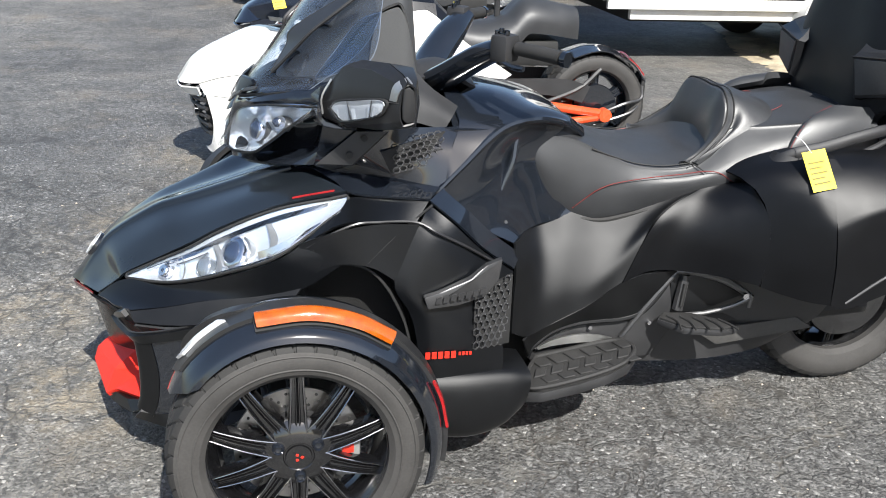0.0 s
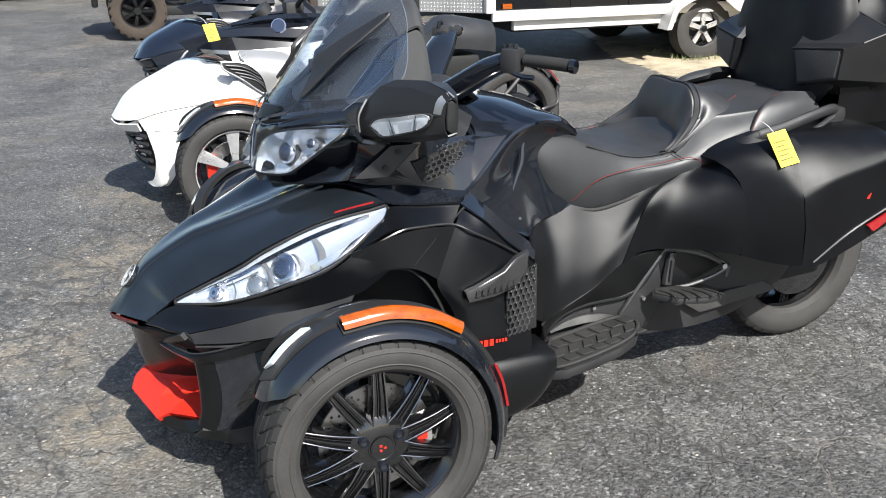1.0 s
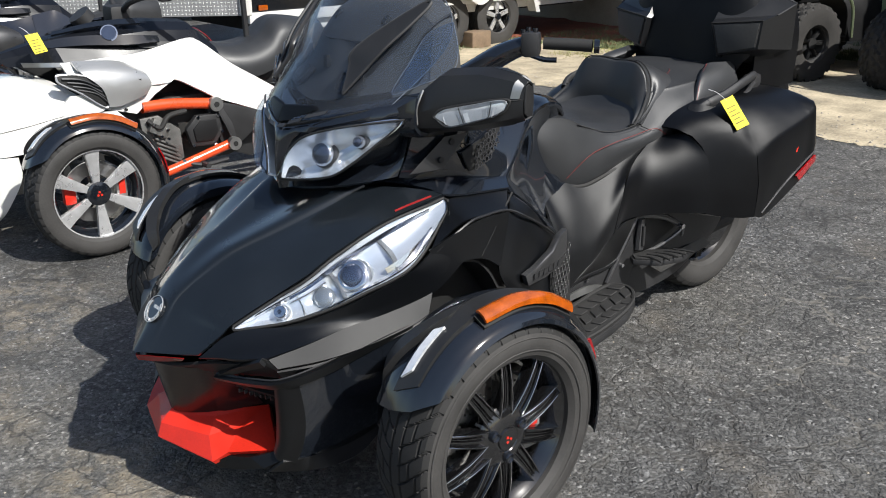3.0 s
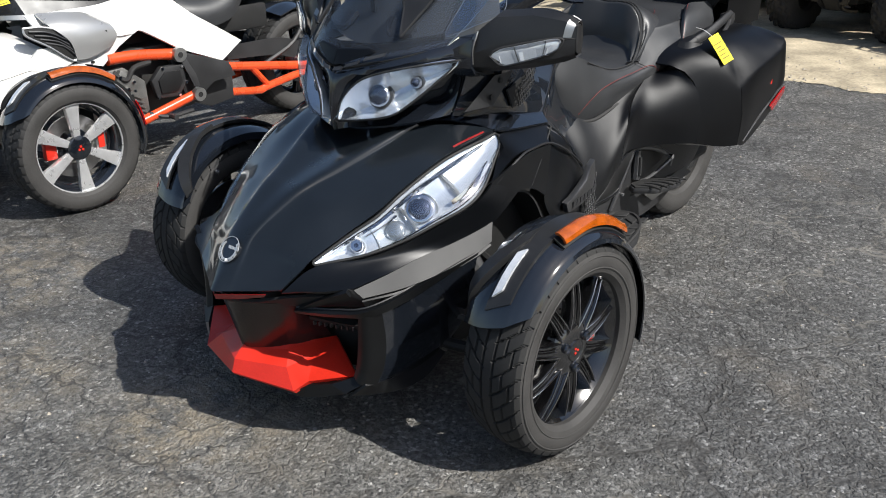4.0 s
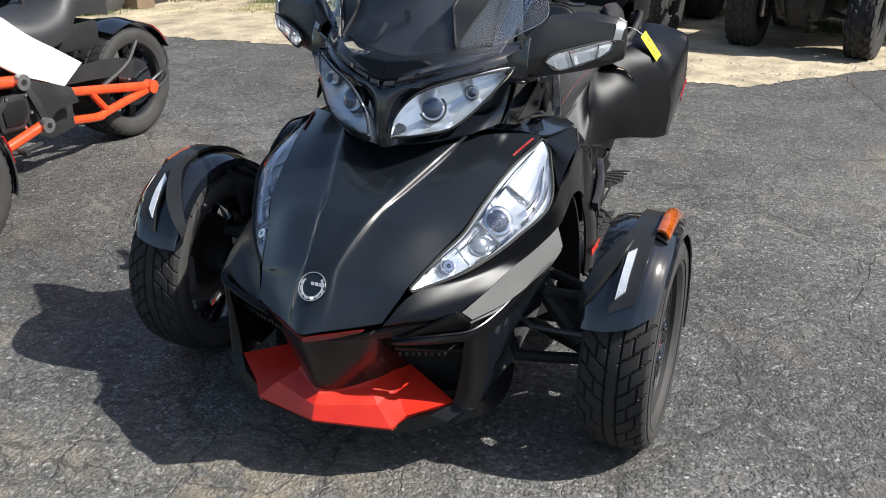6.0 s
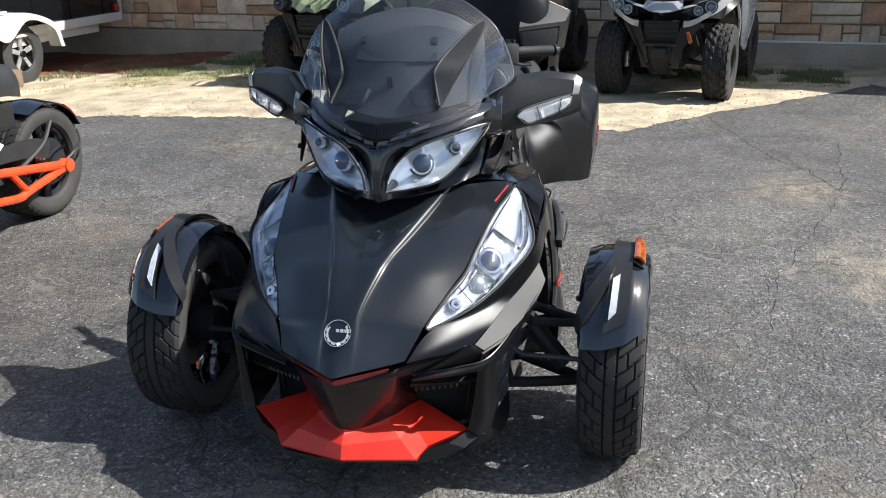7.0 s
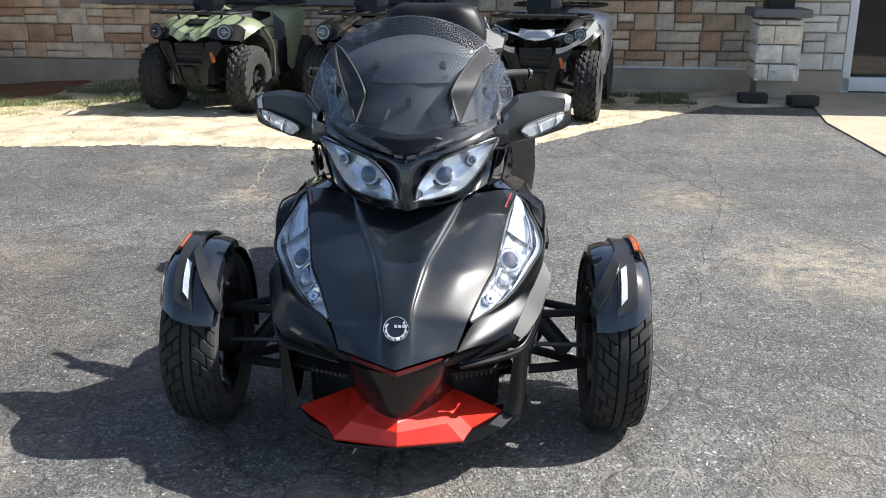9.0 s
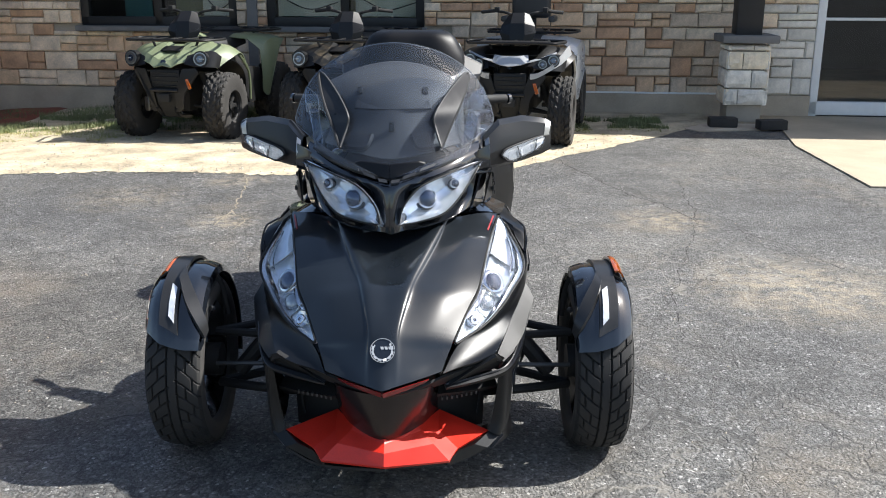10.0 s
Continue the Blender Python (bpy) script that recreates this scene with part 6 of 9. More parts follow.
        part("stitching", tube([(0.152, 1.218, 0.846), (0.148, 1.262, 0.856), (0.132, 1.310, 0.866), (0.106, 1.377, 0.881), (0.090, 1.395, 0.884)], 0.0011, 4, 24, s), REDLINE, st)
        part("dark_stitching", tube([(0.205, 0.800, 0.798), (0.205, 0.860, 0.777), (0.203, 0.930, 0.756), (0.203, 1.010, 0.748), (0.206, 1.080, 0.756)], 0.0018, 5, 30, s), RUBBER, st)
        part("dark_stitching", tube([(0.208, 1.085, 0.755), (0.228, 1.100, 0.747), (0.2415, 1.112, 0.738)], 0.0018, 5, 12, s), RUBBER, st)
        part("seat_piping", tube([(0.108, 0.642, 0.745), (0.150, 0.655, 0.690), (0.176, 0.690, 0.650), (0.192, 0.750, 0.618), (0.206, 0.830, 0.602), (0.214, 0.920, 0.618), (0.224, 1.090, 0.664), (0.237, 1.210, 0.697), (0.240, 1.330, 0.730)], 0.007, 6, 50, s), RUBBER, st)
    return st


def side_case(parent, s):
    """Hard side case behind the saddle: its shoulder is rounded in front and sharpens to a fold towards the tail."""
    rows = [
        [(0.235, 1.170, 0.738), (0.288, 1.190, 0.735), (0.330, 1.215, 0.716), (0.356, 1.232, 0.686), (0.374, 1.242, 0.645), (0.388, 1.246, 0.560), (0.386, 1.242, 0.470), (0.28, 1.24, 0.46)],
        [(0.235, 1.240, 0.772), (0.310, 1.250, 0.768), (0.370, 1.272, 0.740), (0.396, 1.286, 0.700), (0.412, 1.290, 0.640), (0.420, 1.292, 0.555), (0.412, 1.290, 0.458), (0.28, 1.29, 0.44)],
        [(0.235, 1.360, 0.800), (0.340, 1.335, 0.790), (0.405, 1.332, 0.748), (0.432, 1.336, 0.696), (0.446, 1.338, 0.642), (0.452, 1.342, 0.556), (0.444, 1.348, 0.448), (0.28, 1.36, 0.43)],
        [(0.235, 1.410, 0.804), (0.350, 1.385, 0.795), (0.418, 1.380, 0.745), (0.460, 1.376, 0.668), (0.470, 1.376, 0.645), (0.478, 1.385, 0.560), (0.468, 1.400, 0.446), (0.28, 1.39, 0.43)],
        [(0.235, 1.500, 0.815), (0.362, 1.480, 0.802), (0.422, 1.480, 0.764), (0.474, 1.478, 0.705), (0.479, 1.478, 0.692), (0.480, 1.480, 0.580), (0.468, 1.470, 0.440), (0.28, 1.47, 0.43)],
        [(0.235, 1.640, 0.815), (0.368, 1.650, 0.804), (0.424, 1.655, 0.778), (0.472, 1.660, 0.745), (0.477, 1.660, 0.732), (0.475, 1.665, 0.620), (0.464, 1.650, 0.505), (0.28, 1.62, 0.49)],
        [(0.235, 1.730, 0.805), (0.350, 1.735, 0.798), (0.405, 1.732, 0.788), (0.454, 1.728, 0.774), (0.460, 1.730, 0.760), (0.468, 1.745, 0.640), (0.460, 1.750, 0.560), (0.28, 1.73, 0.54)],
        [(0.200, 1.780, 0.790), (0.280, 1.795, 0.775), (0.325, 1.800, 0.762), (0.358, 1.800, 0.746), (0.364, 1.800, 0.730), (0.372, 1.800, 0.660), (0.362, 1.795, 0.600), (0.25, 1.78, 0.58)],
    ]
    c = part("side_case", panel(rows[3:], 32, 0, 0.006, s, None, "across"), CASEBLACK, parent, "satin black hard side case", angle=30)
    part("case_front", panel(rows[:4], 20, 0, 0.006, s, None, "across"), CASEBLACK, c, "slanted front of the case", angle=40)
    # lighter tube along the fold stands in for its edge highlight
    part("case_fold_glint", tube([(0.458, 1.372, 0.660), (0.473, 1.420, 0.683), (0.4785, 1.478, 0.700), (0.4765, 1.570, 0.721), (0.4765, 1.660, 0.741), (0.459, 1.728, 0.770)], [0.0008, 0.0022, 0.0024, 0.0024, 0.0024, 0.001], 6, 30, s), GREYTRIM, c, "grey line drawn as the highlight on the fold of the case")
    part("case_reflector", strip([(0.482, 1.615, 0.545), (0.480, 1.735, 0.596)], [(0.479, 1.645, 0.522), (0.477, 1.743, 0.575)], 8, 0.006, s), REDLENS, c, "red reflector on the case")
    part("case_trim", tube([(0.472, 1.440, 0.446), (0.482, 1.560, 0.532), (0.478, 1.740, 0.610)], 0.004, 6, 12, s), GREYTRIM, c)
    bm = bmesh.new()
    for k in range(9):
        f = k / 9
        p = Vector((0.481, 1.535, 0.612)).lerp(Vector((0.475, 1.735, 0.688)), f)
        if k == 3:
            continue
        solid([p, p + Vector((-0.001, 0.013, 0.005)), p + Vector((-0.001, 0.017, 0.017)), p + Vector((0.0, 0.004, 0.012))], (0.003, 0, 0), 0, bm, s)
    part("case_mark", bm, GREYTRIM, c, "plain grey bars in place of lettering")
    part("case_red_mark", solid([(0.479, 1.600, 0.628), (0.478, 1.614, 0.664), (0.478, 1.622, 0.664), (0.479, 1.610, 0.628)], (0.005, 0, 0), 0, None, s), REDPAINT, c)
    part("case_seam", tube([(0.270, 1.235, 0.758), (0.318, 1.240, 0.748), (0.352, 1.246, 0.722), (0.362, 1.240, 0.690), (0.350, 1.222, 0.668)], 0.0028, 5, 24, s), DARK, c)


def grab_handle(parent, s):
    g = part("grab_handle", tube([(0.290, 1.285, 0.782), (0.308, 1.330, 0.806), (0.314, 1.400, 0.822), (0.312, 1.500, 0.848), (0.298, 1.590, 0.862), (0.270, 1.640, 0.850)], [0.012, 0.013, 0.012, 0.012, 0.012, 0.012], 10, 30, s, flat=1.3), PLASTIC, parent, "black pillion grab handle")
    part("lower_rail", tube([(0.296, 1.330, 0.765), (0.312, 1.420, 0.778), (0.312, 1.520, 0.806), (0.292, 1.610, 0.836)], 0.008, 8, 24, s), PLASTIC, g)
    part("handle_mount", panel([[(0.262, 1.262, 0.718), (0.302, 1.262, 0.712), (0.322, 1.310, 0.708), (0.318, 1.352, 0.724)],
                                [(0.262, 1.272, 0.760), (0.304, 1.272, 0.756), (0.326, 1.312, 0.752), (0.322, 1.352, 0.762)],
                                [(0.264, 1.296, 0.798), (0.296, 1.294, 0.800), (0.318, 1.322, 0.796), (0.314, 1.356, 0.796)]], 10, 12, 0.010, s), PLASTIC, g, "angular front mount of the handle", angle=30)
    part("handle_mount", block(flip((0.272, 1.630, 0.838), s), (0.04, 0.07, 0.05), 0.018), PLASTIC, g)


def backrest(parent):
    """Pillion backrest: padded cushion with a sewn top panel, speaker pods at its sides and the top case behind."""
    rows = []
    for z, hw, y0, dp in ((0.862, 0.215, 1.585, 0.03), (0.930, 0.236, 1.592, 0.06), (1.030, 0.243, 1.602, 0.075), (1.115, 0.238, 1.618, 0.080), (1.165, 0.218, 1.628, 0.075), (1.205, 0.196, 1.640, 0.065), (1.228, 0.172, 1.655, 0.05), (1.238, 0.150, 1.690, 0.03), (1.236, 0.140, 1.730, 0.01)):
        rows.append([(-hw, y0 + dp, z), (-hw * 0.92, y0 + 0.034, z), (-hw * 0.60, y0 + 0.002, z), (0, y0 + 0.006, z), (hw * 0.60, y0 + 0.002, z), (hw * 0.92, y0 + 0.034, z), (hw, y0 + dp, z)])
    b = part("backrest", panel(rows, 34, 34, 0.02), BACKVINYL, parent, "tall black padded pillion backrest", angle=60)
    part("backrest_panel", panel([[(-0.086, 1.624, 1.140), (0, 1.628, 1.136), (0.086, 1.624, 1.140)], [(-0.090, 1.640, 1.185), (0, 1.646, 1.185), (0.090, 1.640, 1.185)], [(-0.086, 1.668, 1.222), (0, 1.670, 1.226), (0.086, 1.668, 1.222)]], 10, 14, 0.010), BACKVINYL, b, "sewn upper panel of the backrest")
    for s in (1, -1):
        part("backrest_seam", tube([(0.088, 1.664, 1.216), (0.092, 1.640, 1.185), (0.088, 1.624, 1.150), (0.076, 1.620, 1.136)], 0.0022, 5, 20, s), RUBBER, b)
        part("backrest_seam", tube([(0.208, 1.655, 1.160), (0.170, 1.626, 1.130), (0.128, 1.612, 1.095), (0.112, 1.606, 1.066)], 0.0026, 5, 20, s), RUBBER, b)
        part("backrest_seam", tube([(0.150, 1.650, 1.205), (0.136, 1.630, 1.160), (0.132, 1.612, 1.095), (0.124, 1.602, 1.030)], 0.0022, 5, 20, s), RUBBER, b)
        a0, a1, a2, a3 = (0.140, 1.556, 1.026), (0.312, 1.598, 1.044), (0.300, 1.600, 0.950), (0.166, 1.562, 0.918)
        e0, e1 = (0.140, 1.572, 1.040), (0.332, 1.650, 1.060)
        b0, b1, b2 = (0.142, 1.606, 1.086), (0.246, 1.700, 1.140), (0.342, 1.752, 1.092)
        c2, c3 = (0.312, 1.800, 0.930), (0.240, 1.70, 0.880)
        pod = part("speaker_pod", shell(bmesh.new(), [[a3, a2, a1, a0], [a0, a1, e1, e0], [e0, e1, b2, b1, b0], [a1, a2, c2, b2, e1], [a3, c3, c2, a2]], (-0.012, 0.016, -0.004), s), MIRRORSHELL, parent, "black speaker pod beside the backrest", angle=12)
        part("pod_seam", tube([Vector(p) + Vector((0, -0.003, 0.001)) for p in (a0, Vector(a0).lerp(Vector(a1), 0.5), a1)], 0.0028, 5, 12, s), DARK, pod)
        rim = [Vector(a0).lerp(Vector(a2), 0.06), Vector(a1).lerp(Vector(a3), 0.06), Vector(a2).lerp(Vector(a0), 0.06), Vector(a3).lerp(Vector(a1), 0.06)]
        part("speaker_grille", solid([p + Vector((0, -0.002, 0)) for p in rim], (0.001, -0.004, 0.001), 0.002, None, s), ENGINEGREY, pod, "dark woven speaker grille")
        part("speaker_rim", tube(lin(rim + rim[:1], 41), 0.0022, 5, 0, s), GREYTRIM, pod)
        part("pod_edge", tube(lin([b0, b1, b2, e1], 31), 0.003, 5, 0, s), MIRRORSHELL, pod)
    rows = [[(-0.25, 1.66, 0.80), (-0.25, 1.66, 1.05), (-0.19, 1.74, 1.205), (0, 1.76, 1.220), (0.19, 1.74, 1.205), (0.25, 1.66, 1.05), (0.25, 1.66, 0.80)],
            [(-0.27, 1.76, 0.80), (-0.27, 1.78, 1.05), (-0.20, 1.81, 1.200), (0, 1.82, 1.215), (0.20, 1.81, 1.200), (0.27, 1.78, 1.05), (0.27, 1.76, 0.80)],
            [(-0.27, 1.90, 0.80), (-0.27, 1.90, 1.00), (-0.20, 1.90, 1.120), (0, 1.90, 1.140), (0.20, 1.90, 1.120), (0.27, 1.90, 1.00), (0.27, 1.90, 0.80)]]
    part("top_case", panel(rows, 14, 40, 0.006), CASEBLACK, parent, "satin black top case behind the backrest")
    part("top_case_rear", panel([[(-0.27, 1.90, 0.80), (-0.27, 1.90, 1.00), (-0.20, 1.90, 1.118)], [(0.0, 1.94, 0.78), (0, 1.94, 1.00), (0, 1.90, 1.138)], [(0.27, 1.90, 0.80), (0.27, 1.90, 1.00), (0.20, 1.90, 1.118)]], 12, 12, 0.006), CASEBLACK, parent)


def tunnel_and_pegs(parent, s):
    """Satin panel under the saddle with a sharp sweep to the case, lower cover, heel plate, footboard and pillion peg."""
    front = [[(0.300, 0.575, 0.580), (0.340, 0.570, 0.520), (0.362, 0.562, 0.440), (0.370, 0.560, 0.365)],
             [(0.192, 0.664, 0.610), (0.262, 0.658, 0.530), (0.308, 0.640, 0.425), (0.322, 0.622, 0.330)],
             [(0.188, 0.750, 0.626), (0.246, 0.740, 0.548), (0.290, 0.724, 0.450), (0.304, 0.712, 0.364)],
             [(0.198, 0.850, 0.608), (0.244, 0.830, 0.546), (0.286, 0.804, 0.460), (0.298, 0.786, 0.396)],
             [(0.212, 0.980, 0.640), (0.244, 0.920, 0.578), (0.278, 0.872, 0.505), (0.290, 0.845, 0.430)],
             [(0.230, 1.112, 0.688), (0.248, 1.018, 0.643), (0.272, 0.952, 0.584), (0.290, 0.886, 0.455)]]
    part("tunnel_panel", panel(front, 30, 20, 0.006, s), SATIN, parent, "large satin black panel under the saddle", angle=40)
    back = [front[-1],
            [(0.240, 1.180, 0.704), (0.262, 1.100, 0.652), (0.272, 1.040, 0.580), (0.258, 0.985, 0.474)],
            [(0.288, 1.215, 0.716), (0.318, 1.172, 0.650), (0.322, 1.140, 0.570), (0.296, 1.120, 0.474)],
            [(0.334, 1.222, 0.712), (0.376, 1.243, 0.643), (0.388, 1.246, 0.560), (0.386, 1.240, 0.470)]]
    # blacker than tunnel_panel: the sweep's shade is put into its material
    part("tunnel_sweep", panel(back, 20, 20, 0.006, s), CASEBLACK, parent, "satin panel that sweeps out to the side case", angle=40)
    line = [(0.262, 0.648, 0.236), (0.258, 0.663, 0.267), (0.248, 0.717, 0.303), (0.245, 0.789, 0.322), (0.243, 0.860, 0.325), (0.242, 0.921, 0.327), (0.241, 0.978, 0.345), (0.240, 1.022, 0.393), (0.236, 1.064, 0.456)]
    head = [(0.324, 0.610, 0.318), (0.318, 0.630, 0.335), (0.304, 0.706, 0.362), (0.298, 0.780, 0.394), (0.292, 0.830, 0.422), (0.288, 0.882, 0.454), (0.272, 0.945, 0.466), (0.256, 1.010, 0.468), (0.244, 1.066, 0.464)]
    low = part("lower_tunnel", strip(head, line, 40, 0.006, s, None, 6), SATIN, parent, "satin lower cover above the footboard")
    part("cover_lip", tube([Vector(p) + Vector((0.004, 0, -0.002)) for p in line], [0.005, 0.007, 0.008, 0.008, 0.008, 0.008, 0.008, 0.007, 0.006], 8, 50, s), SATIN, low)
    part("heel_plate", solid([(0.228, 0.650, 0.232), (0.228, 0.665, 0.268), (0.228, 0.720, 0.302), (0.228, 0.790, 0.322), (0.228, 0.920, 0.326), (0.228, 0.985, 0.350), (0.228, 1.05, 0.44), (0.228, 1.08, 0.30), (0.228, 1.02, 0.20), (0.228, 0.67, 0.20)], (0.010, 0, 0), 0.003, None, s), PLASTIC, parent)
    part("heel_trim", strip([(0.248, 0.676, 0.256), (0.252, 0.725, 0.280), (0.253, 0.790, 0.290), (0.251, 0.850, 0.284), (0.246, 0.895, 0.270)], [(0.248, 0.680, 0.250), (0.254, 0.728, 0.262), (0.256, 0.790, 0.267), (0.253, 0.850, 0.266), (0.246, 0.893, 0.264)], 20, 0.008, s, None, 4), SILVER, parent, "silver heel guard")
    for x, y, z in ((0.243, 0.671, 0.250), (0.243, 0.828, 0.303), (0.243, 1.003, 0.308)):
        part("panel_screw", disc(flip((x, y, z), s), (1, 0, 0), 0.006, 0.012, 12), CHROME, parent)
    # footboard: thick tray with a rubber tread of angled blocks
    outline = [(0.262, 0.668), (0.330, 0.622), (0.405, 0.600), (0.428, 0.640), (0.428, 0.740), (0.416, 0.830), (0.390, 0.892), (0.345, 0.930), (0.296, 0.926), (0.264, 0.880)]
    up = lambda y: 0.18 * (y - 0.79)
    bd = part("footboard", solid([(x, y, 0.212 + up(y)) for x, y in outline], (0, 0, 0.030), 0.008, None, s), PLASTIC, parent, "black rubber-topped footboard")
    c0 = Vector((0.345, 0.765, 0))
    inset = lambda k, z: [Vector((c0.x + (x - c0.x) * k, c0.y + (y - c0.y) * k, z + up(c0.y + (y - c0.y) * k))) for x, y in outline]
    part("tread_pad", solid(inset(0.97, 0.241), (0, 0, 0.014), 0.005, None, s), RUBBER, bd, "worn rubber tread")
    rim = inset(0.95, 0.256)
    part("tread_rim", tube(rim + rim[:1], 0.006, 6, 60, s), RUBBER, bd)
    for k in range(6):
        y = 0.650 + k * 0.046
        for x0, x1, dy in ((0.282, 0.326, 0.016), (0.334, 0.372, -0.016), (0.378, 0.410 - 0.002 * k, 0.010)):
            part("tread_block", solid([(x0, y, 0.254 + up(y)), (x1, y + dy, 0.254 + up(y + dy)), (x1, y + dy + 0.032, 0.254 + up(y + dy + 0.032)), (x0, y + 0.032, 0.254 + up(y + 0.032))], (0, 0, 0.006), 0.002, None, s, 1), RUBBER, bd)
    part("board_mount", block(flip((0.27, 0.78, 0.200), s), (0.10, 0.20, 0.03), 0.01), DARK, bd)
    # pillion peg on its loop bracket
    pb = part("peg_bracket", tube([(0.246, 0.922, 0.268), (0.246, 0.988, 0.362), (0.238, 1.068, 0.456)], [0.008, 0.009, 0.010], 8, 16, s), GREYTRIM, parent, "grey loop bracket of the pillion peg")
    part("bracket_loop", tube([(0.236, 1.068, 0.457), (0.240, 1.110, 0.456), (0.243, 1.150, 0.449), (0.254, 1.217, 0.427), (0.276, 1.285, 0.388)], [0.010, 0.012, 0.012, 0.011, 0.008], 8, 40, s), LOOPGREY, pb)
    part("loop_lower", tube([(0.276, 1.284, 0.384), (0.270, 1.262, 0.368), (0.262, 1.232, 0.352), (0.258, 1.166, 0.336), (0.256, 1.100, 0.333)], [0.007, 0.006, 0.006, 0.006, 0.005], 8, 30, s), LOOPGREY, pb)
    part("loop_end", tube([(0.276, 1.288, 0.390), (0.272, 1.286, 0.352)], [0.008, 0.006], 6, 4, s), LOOPGREY, pb)
    part("bracket_post", tube([(0.240, 1.096, 0.446), (0.246, 1.082, 0.345)], [0.014, 0.016], 8, 6, s), GREYTRIM, pb)
    part("bracket_slot", tube([(0.256, 1.092, 0.425), (0.262, 1.084, 0.360)], 0.006, 8, 6, s), DARK, pb)
    part("loop_plate", solid([(0.226, 1.06, 0.450), (0.226, 1.15, 0.445), (0.232, 1.24, 0.415), (0.240, 1.28, 0.38), (0.235, 1.16, 0.334), (0.226, 1.06, 0.334)], (0.006, 0, 0), 0.002, None, s), SATIN, pb)
    part("loop_bolt", disc(flip((0.286, 1.262, 0.394), s), (1, 0, 0), 0.009, 0.014, 14), CHROME, pb)
    peg = [(0.252, 1.030), (0.285, 1.006), (0.350, 1.058), (0.376, 1.150), (0.366, 1.206), (0.318, 1.180), (0.262, 1.110)]
    pg = part("pillion_peg", solid([(x, y, 0.318) for x, y in peg], (0, 0, 0.020), 0.007, None, s), PLASTIC, parent, "folding rubber pillion footrest")
    part("peg_pad", solid([(0.32 + (x - 0.32) * 0.93, 1.115 + (y - 1.115) * 0.93, 0.337) for x, y in peg], (0, 0, 0.006), 0.002, None, s), RUBBER, pg)
    for k in range(5):
        y = 1.035 + k * 0.034
        part("tread_rib", tube([(0.282 + k * 0.010, y, 0.345), (0.322 + k * 0.008, y + 0.014, 0.346), (0.376 + k * 0.003, y + 0.002 + k * 0.006, 0.345)], 0.0032, 5, 8, s), RUBBER, pg)
    # shadowed flank behind the pegs
    part("rear_flank", panel([[(0.226, 1.000, 0.470), (0.216, 1.150, 0.470), (0.216, 1.290, 0.470), (0.260, 1.420, 0.440), (0.270, 1.600, 0.470)],
                              [(0.226, 0.930, 0.320), (0.220, 1.100, 0.300), (0.222, 1.250, 0.270), (0.240, 1.400, 0.260), (0.230, 1.550, 0.300)],
                              [(0.215, 0.900, 0.180), (0.220, 1.100, 0.170), (0.215, 1.250, 0.170), (0.210, 1.380, 0.190), (0.200, 1.480, 0.230)]], 12, 20, 0.006, s), PLASTIC, parent)
    part("swing_guard", solid([(0.236, 1.15, 0.270), (0.236, 1.46, 0.300), (0.236, 1.52, 0.262), (0.236, 1.22, 0.225)], (0.010, 0, 0), 0.004, None, s), ENGINEGREY, parent, "grey swingarm guard")


def rear_wheel(parent):
    w = part("rear_wheel", rim_band(0.207, 0.20, 0.075), BLACKCHROME, parent, "wide black rear wheel")
    w.matrix_local = Matrix.Translation((0, 1.714, 0.300))
    tyre_part(w, 0.300, 0.235, 0.209, 40, 320, label="wide black rear tyre")
    for k in range(10):
        bm = bmesh.new()
        spoke_bar(math.pi / 2 + 2 * math.pi * k / 10, 0.05, 0.19, 0.014, 0.018, 0.070, 0.066, 0.03, bm)
        part("spoke", bm, BLACKCHROME, w)
    part("pulley", lathe([(0.06, 0.085), (0.135, 0.085), (0.140, 0.10), (0.135, 0.115), (0.06, 0.110)], 48), BLACKCHROME, w)
    part("brake_disc", lathe([(0.08, 0.09), (0.13, 0.09), (0.13, 0.096), (0.08, 0.096)], 40), STEEL, w)
    part("hub", disc((0.03, 0, 0), (1, 0, 0), 0.06, 0.16, 30), BLACKCHROME, w)
    part("swingarm", tube([(0.19, 0.95, 0.30), (0.19, 1.30, 0.29), (0.175, 1.72, 0.30)], [0.045, 0.035, 0.03], 10, 14), DARK, parent)
    part("swingarm", tube([(-0.19, 0.95, 0.30), (-0.19, 1.30, 0.29), (-0.175, 1.72, 0.30)], [0.045, 0.035, 0.03], 10, 14), DARK, parent)
    part("drive_belt", tube([(0.165, 1.0, 0.36), (0.150, 1.70, 0.43)], 0.012, 6, 4), RUBBER, parent)


def core(parent):
    """Hidden engine mass that closes the view between the panels."""
    part("engine_block", block((0, 0.50, 0.36), (0.34, 0.90, 0.46), 0.06), DARK, parent)
    part("frame_box", block((0, 0.12, 0.60), (0.40, 0.26, 0.22), 0.05), DARK, parent)
    part("frame_box", block((0, 0.05, 0.36), (0.44, 0.44, 0.36), 0.06), DARK, parent)
    part("head_core", block((0, 0.22, 0.84), (0.36, 0.26, 0.18), 0.05), DARK, parent)
    part("seat_base", block((0, 1.25, 0.62), (0.36, 0.90, 0.16), 0.05), DARK, parent)
    part("rear_frame", block((0, 1.25, 0.40), (0.40, 0.44, 0.34), 0.06), DARK, parent)
    part("rear_body", block((0, 1.78, 0.72), (0.46, 0.44, 0.20), 0.06), SATIN, parent)
    part("belly_pan", block((0, 0.45, 0.135), (0.56, 0.80, 0.05), 0.02), DARK, parent)


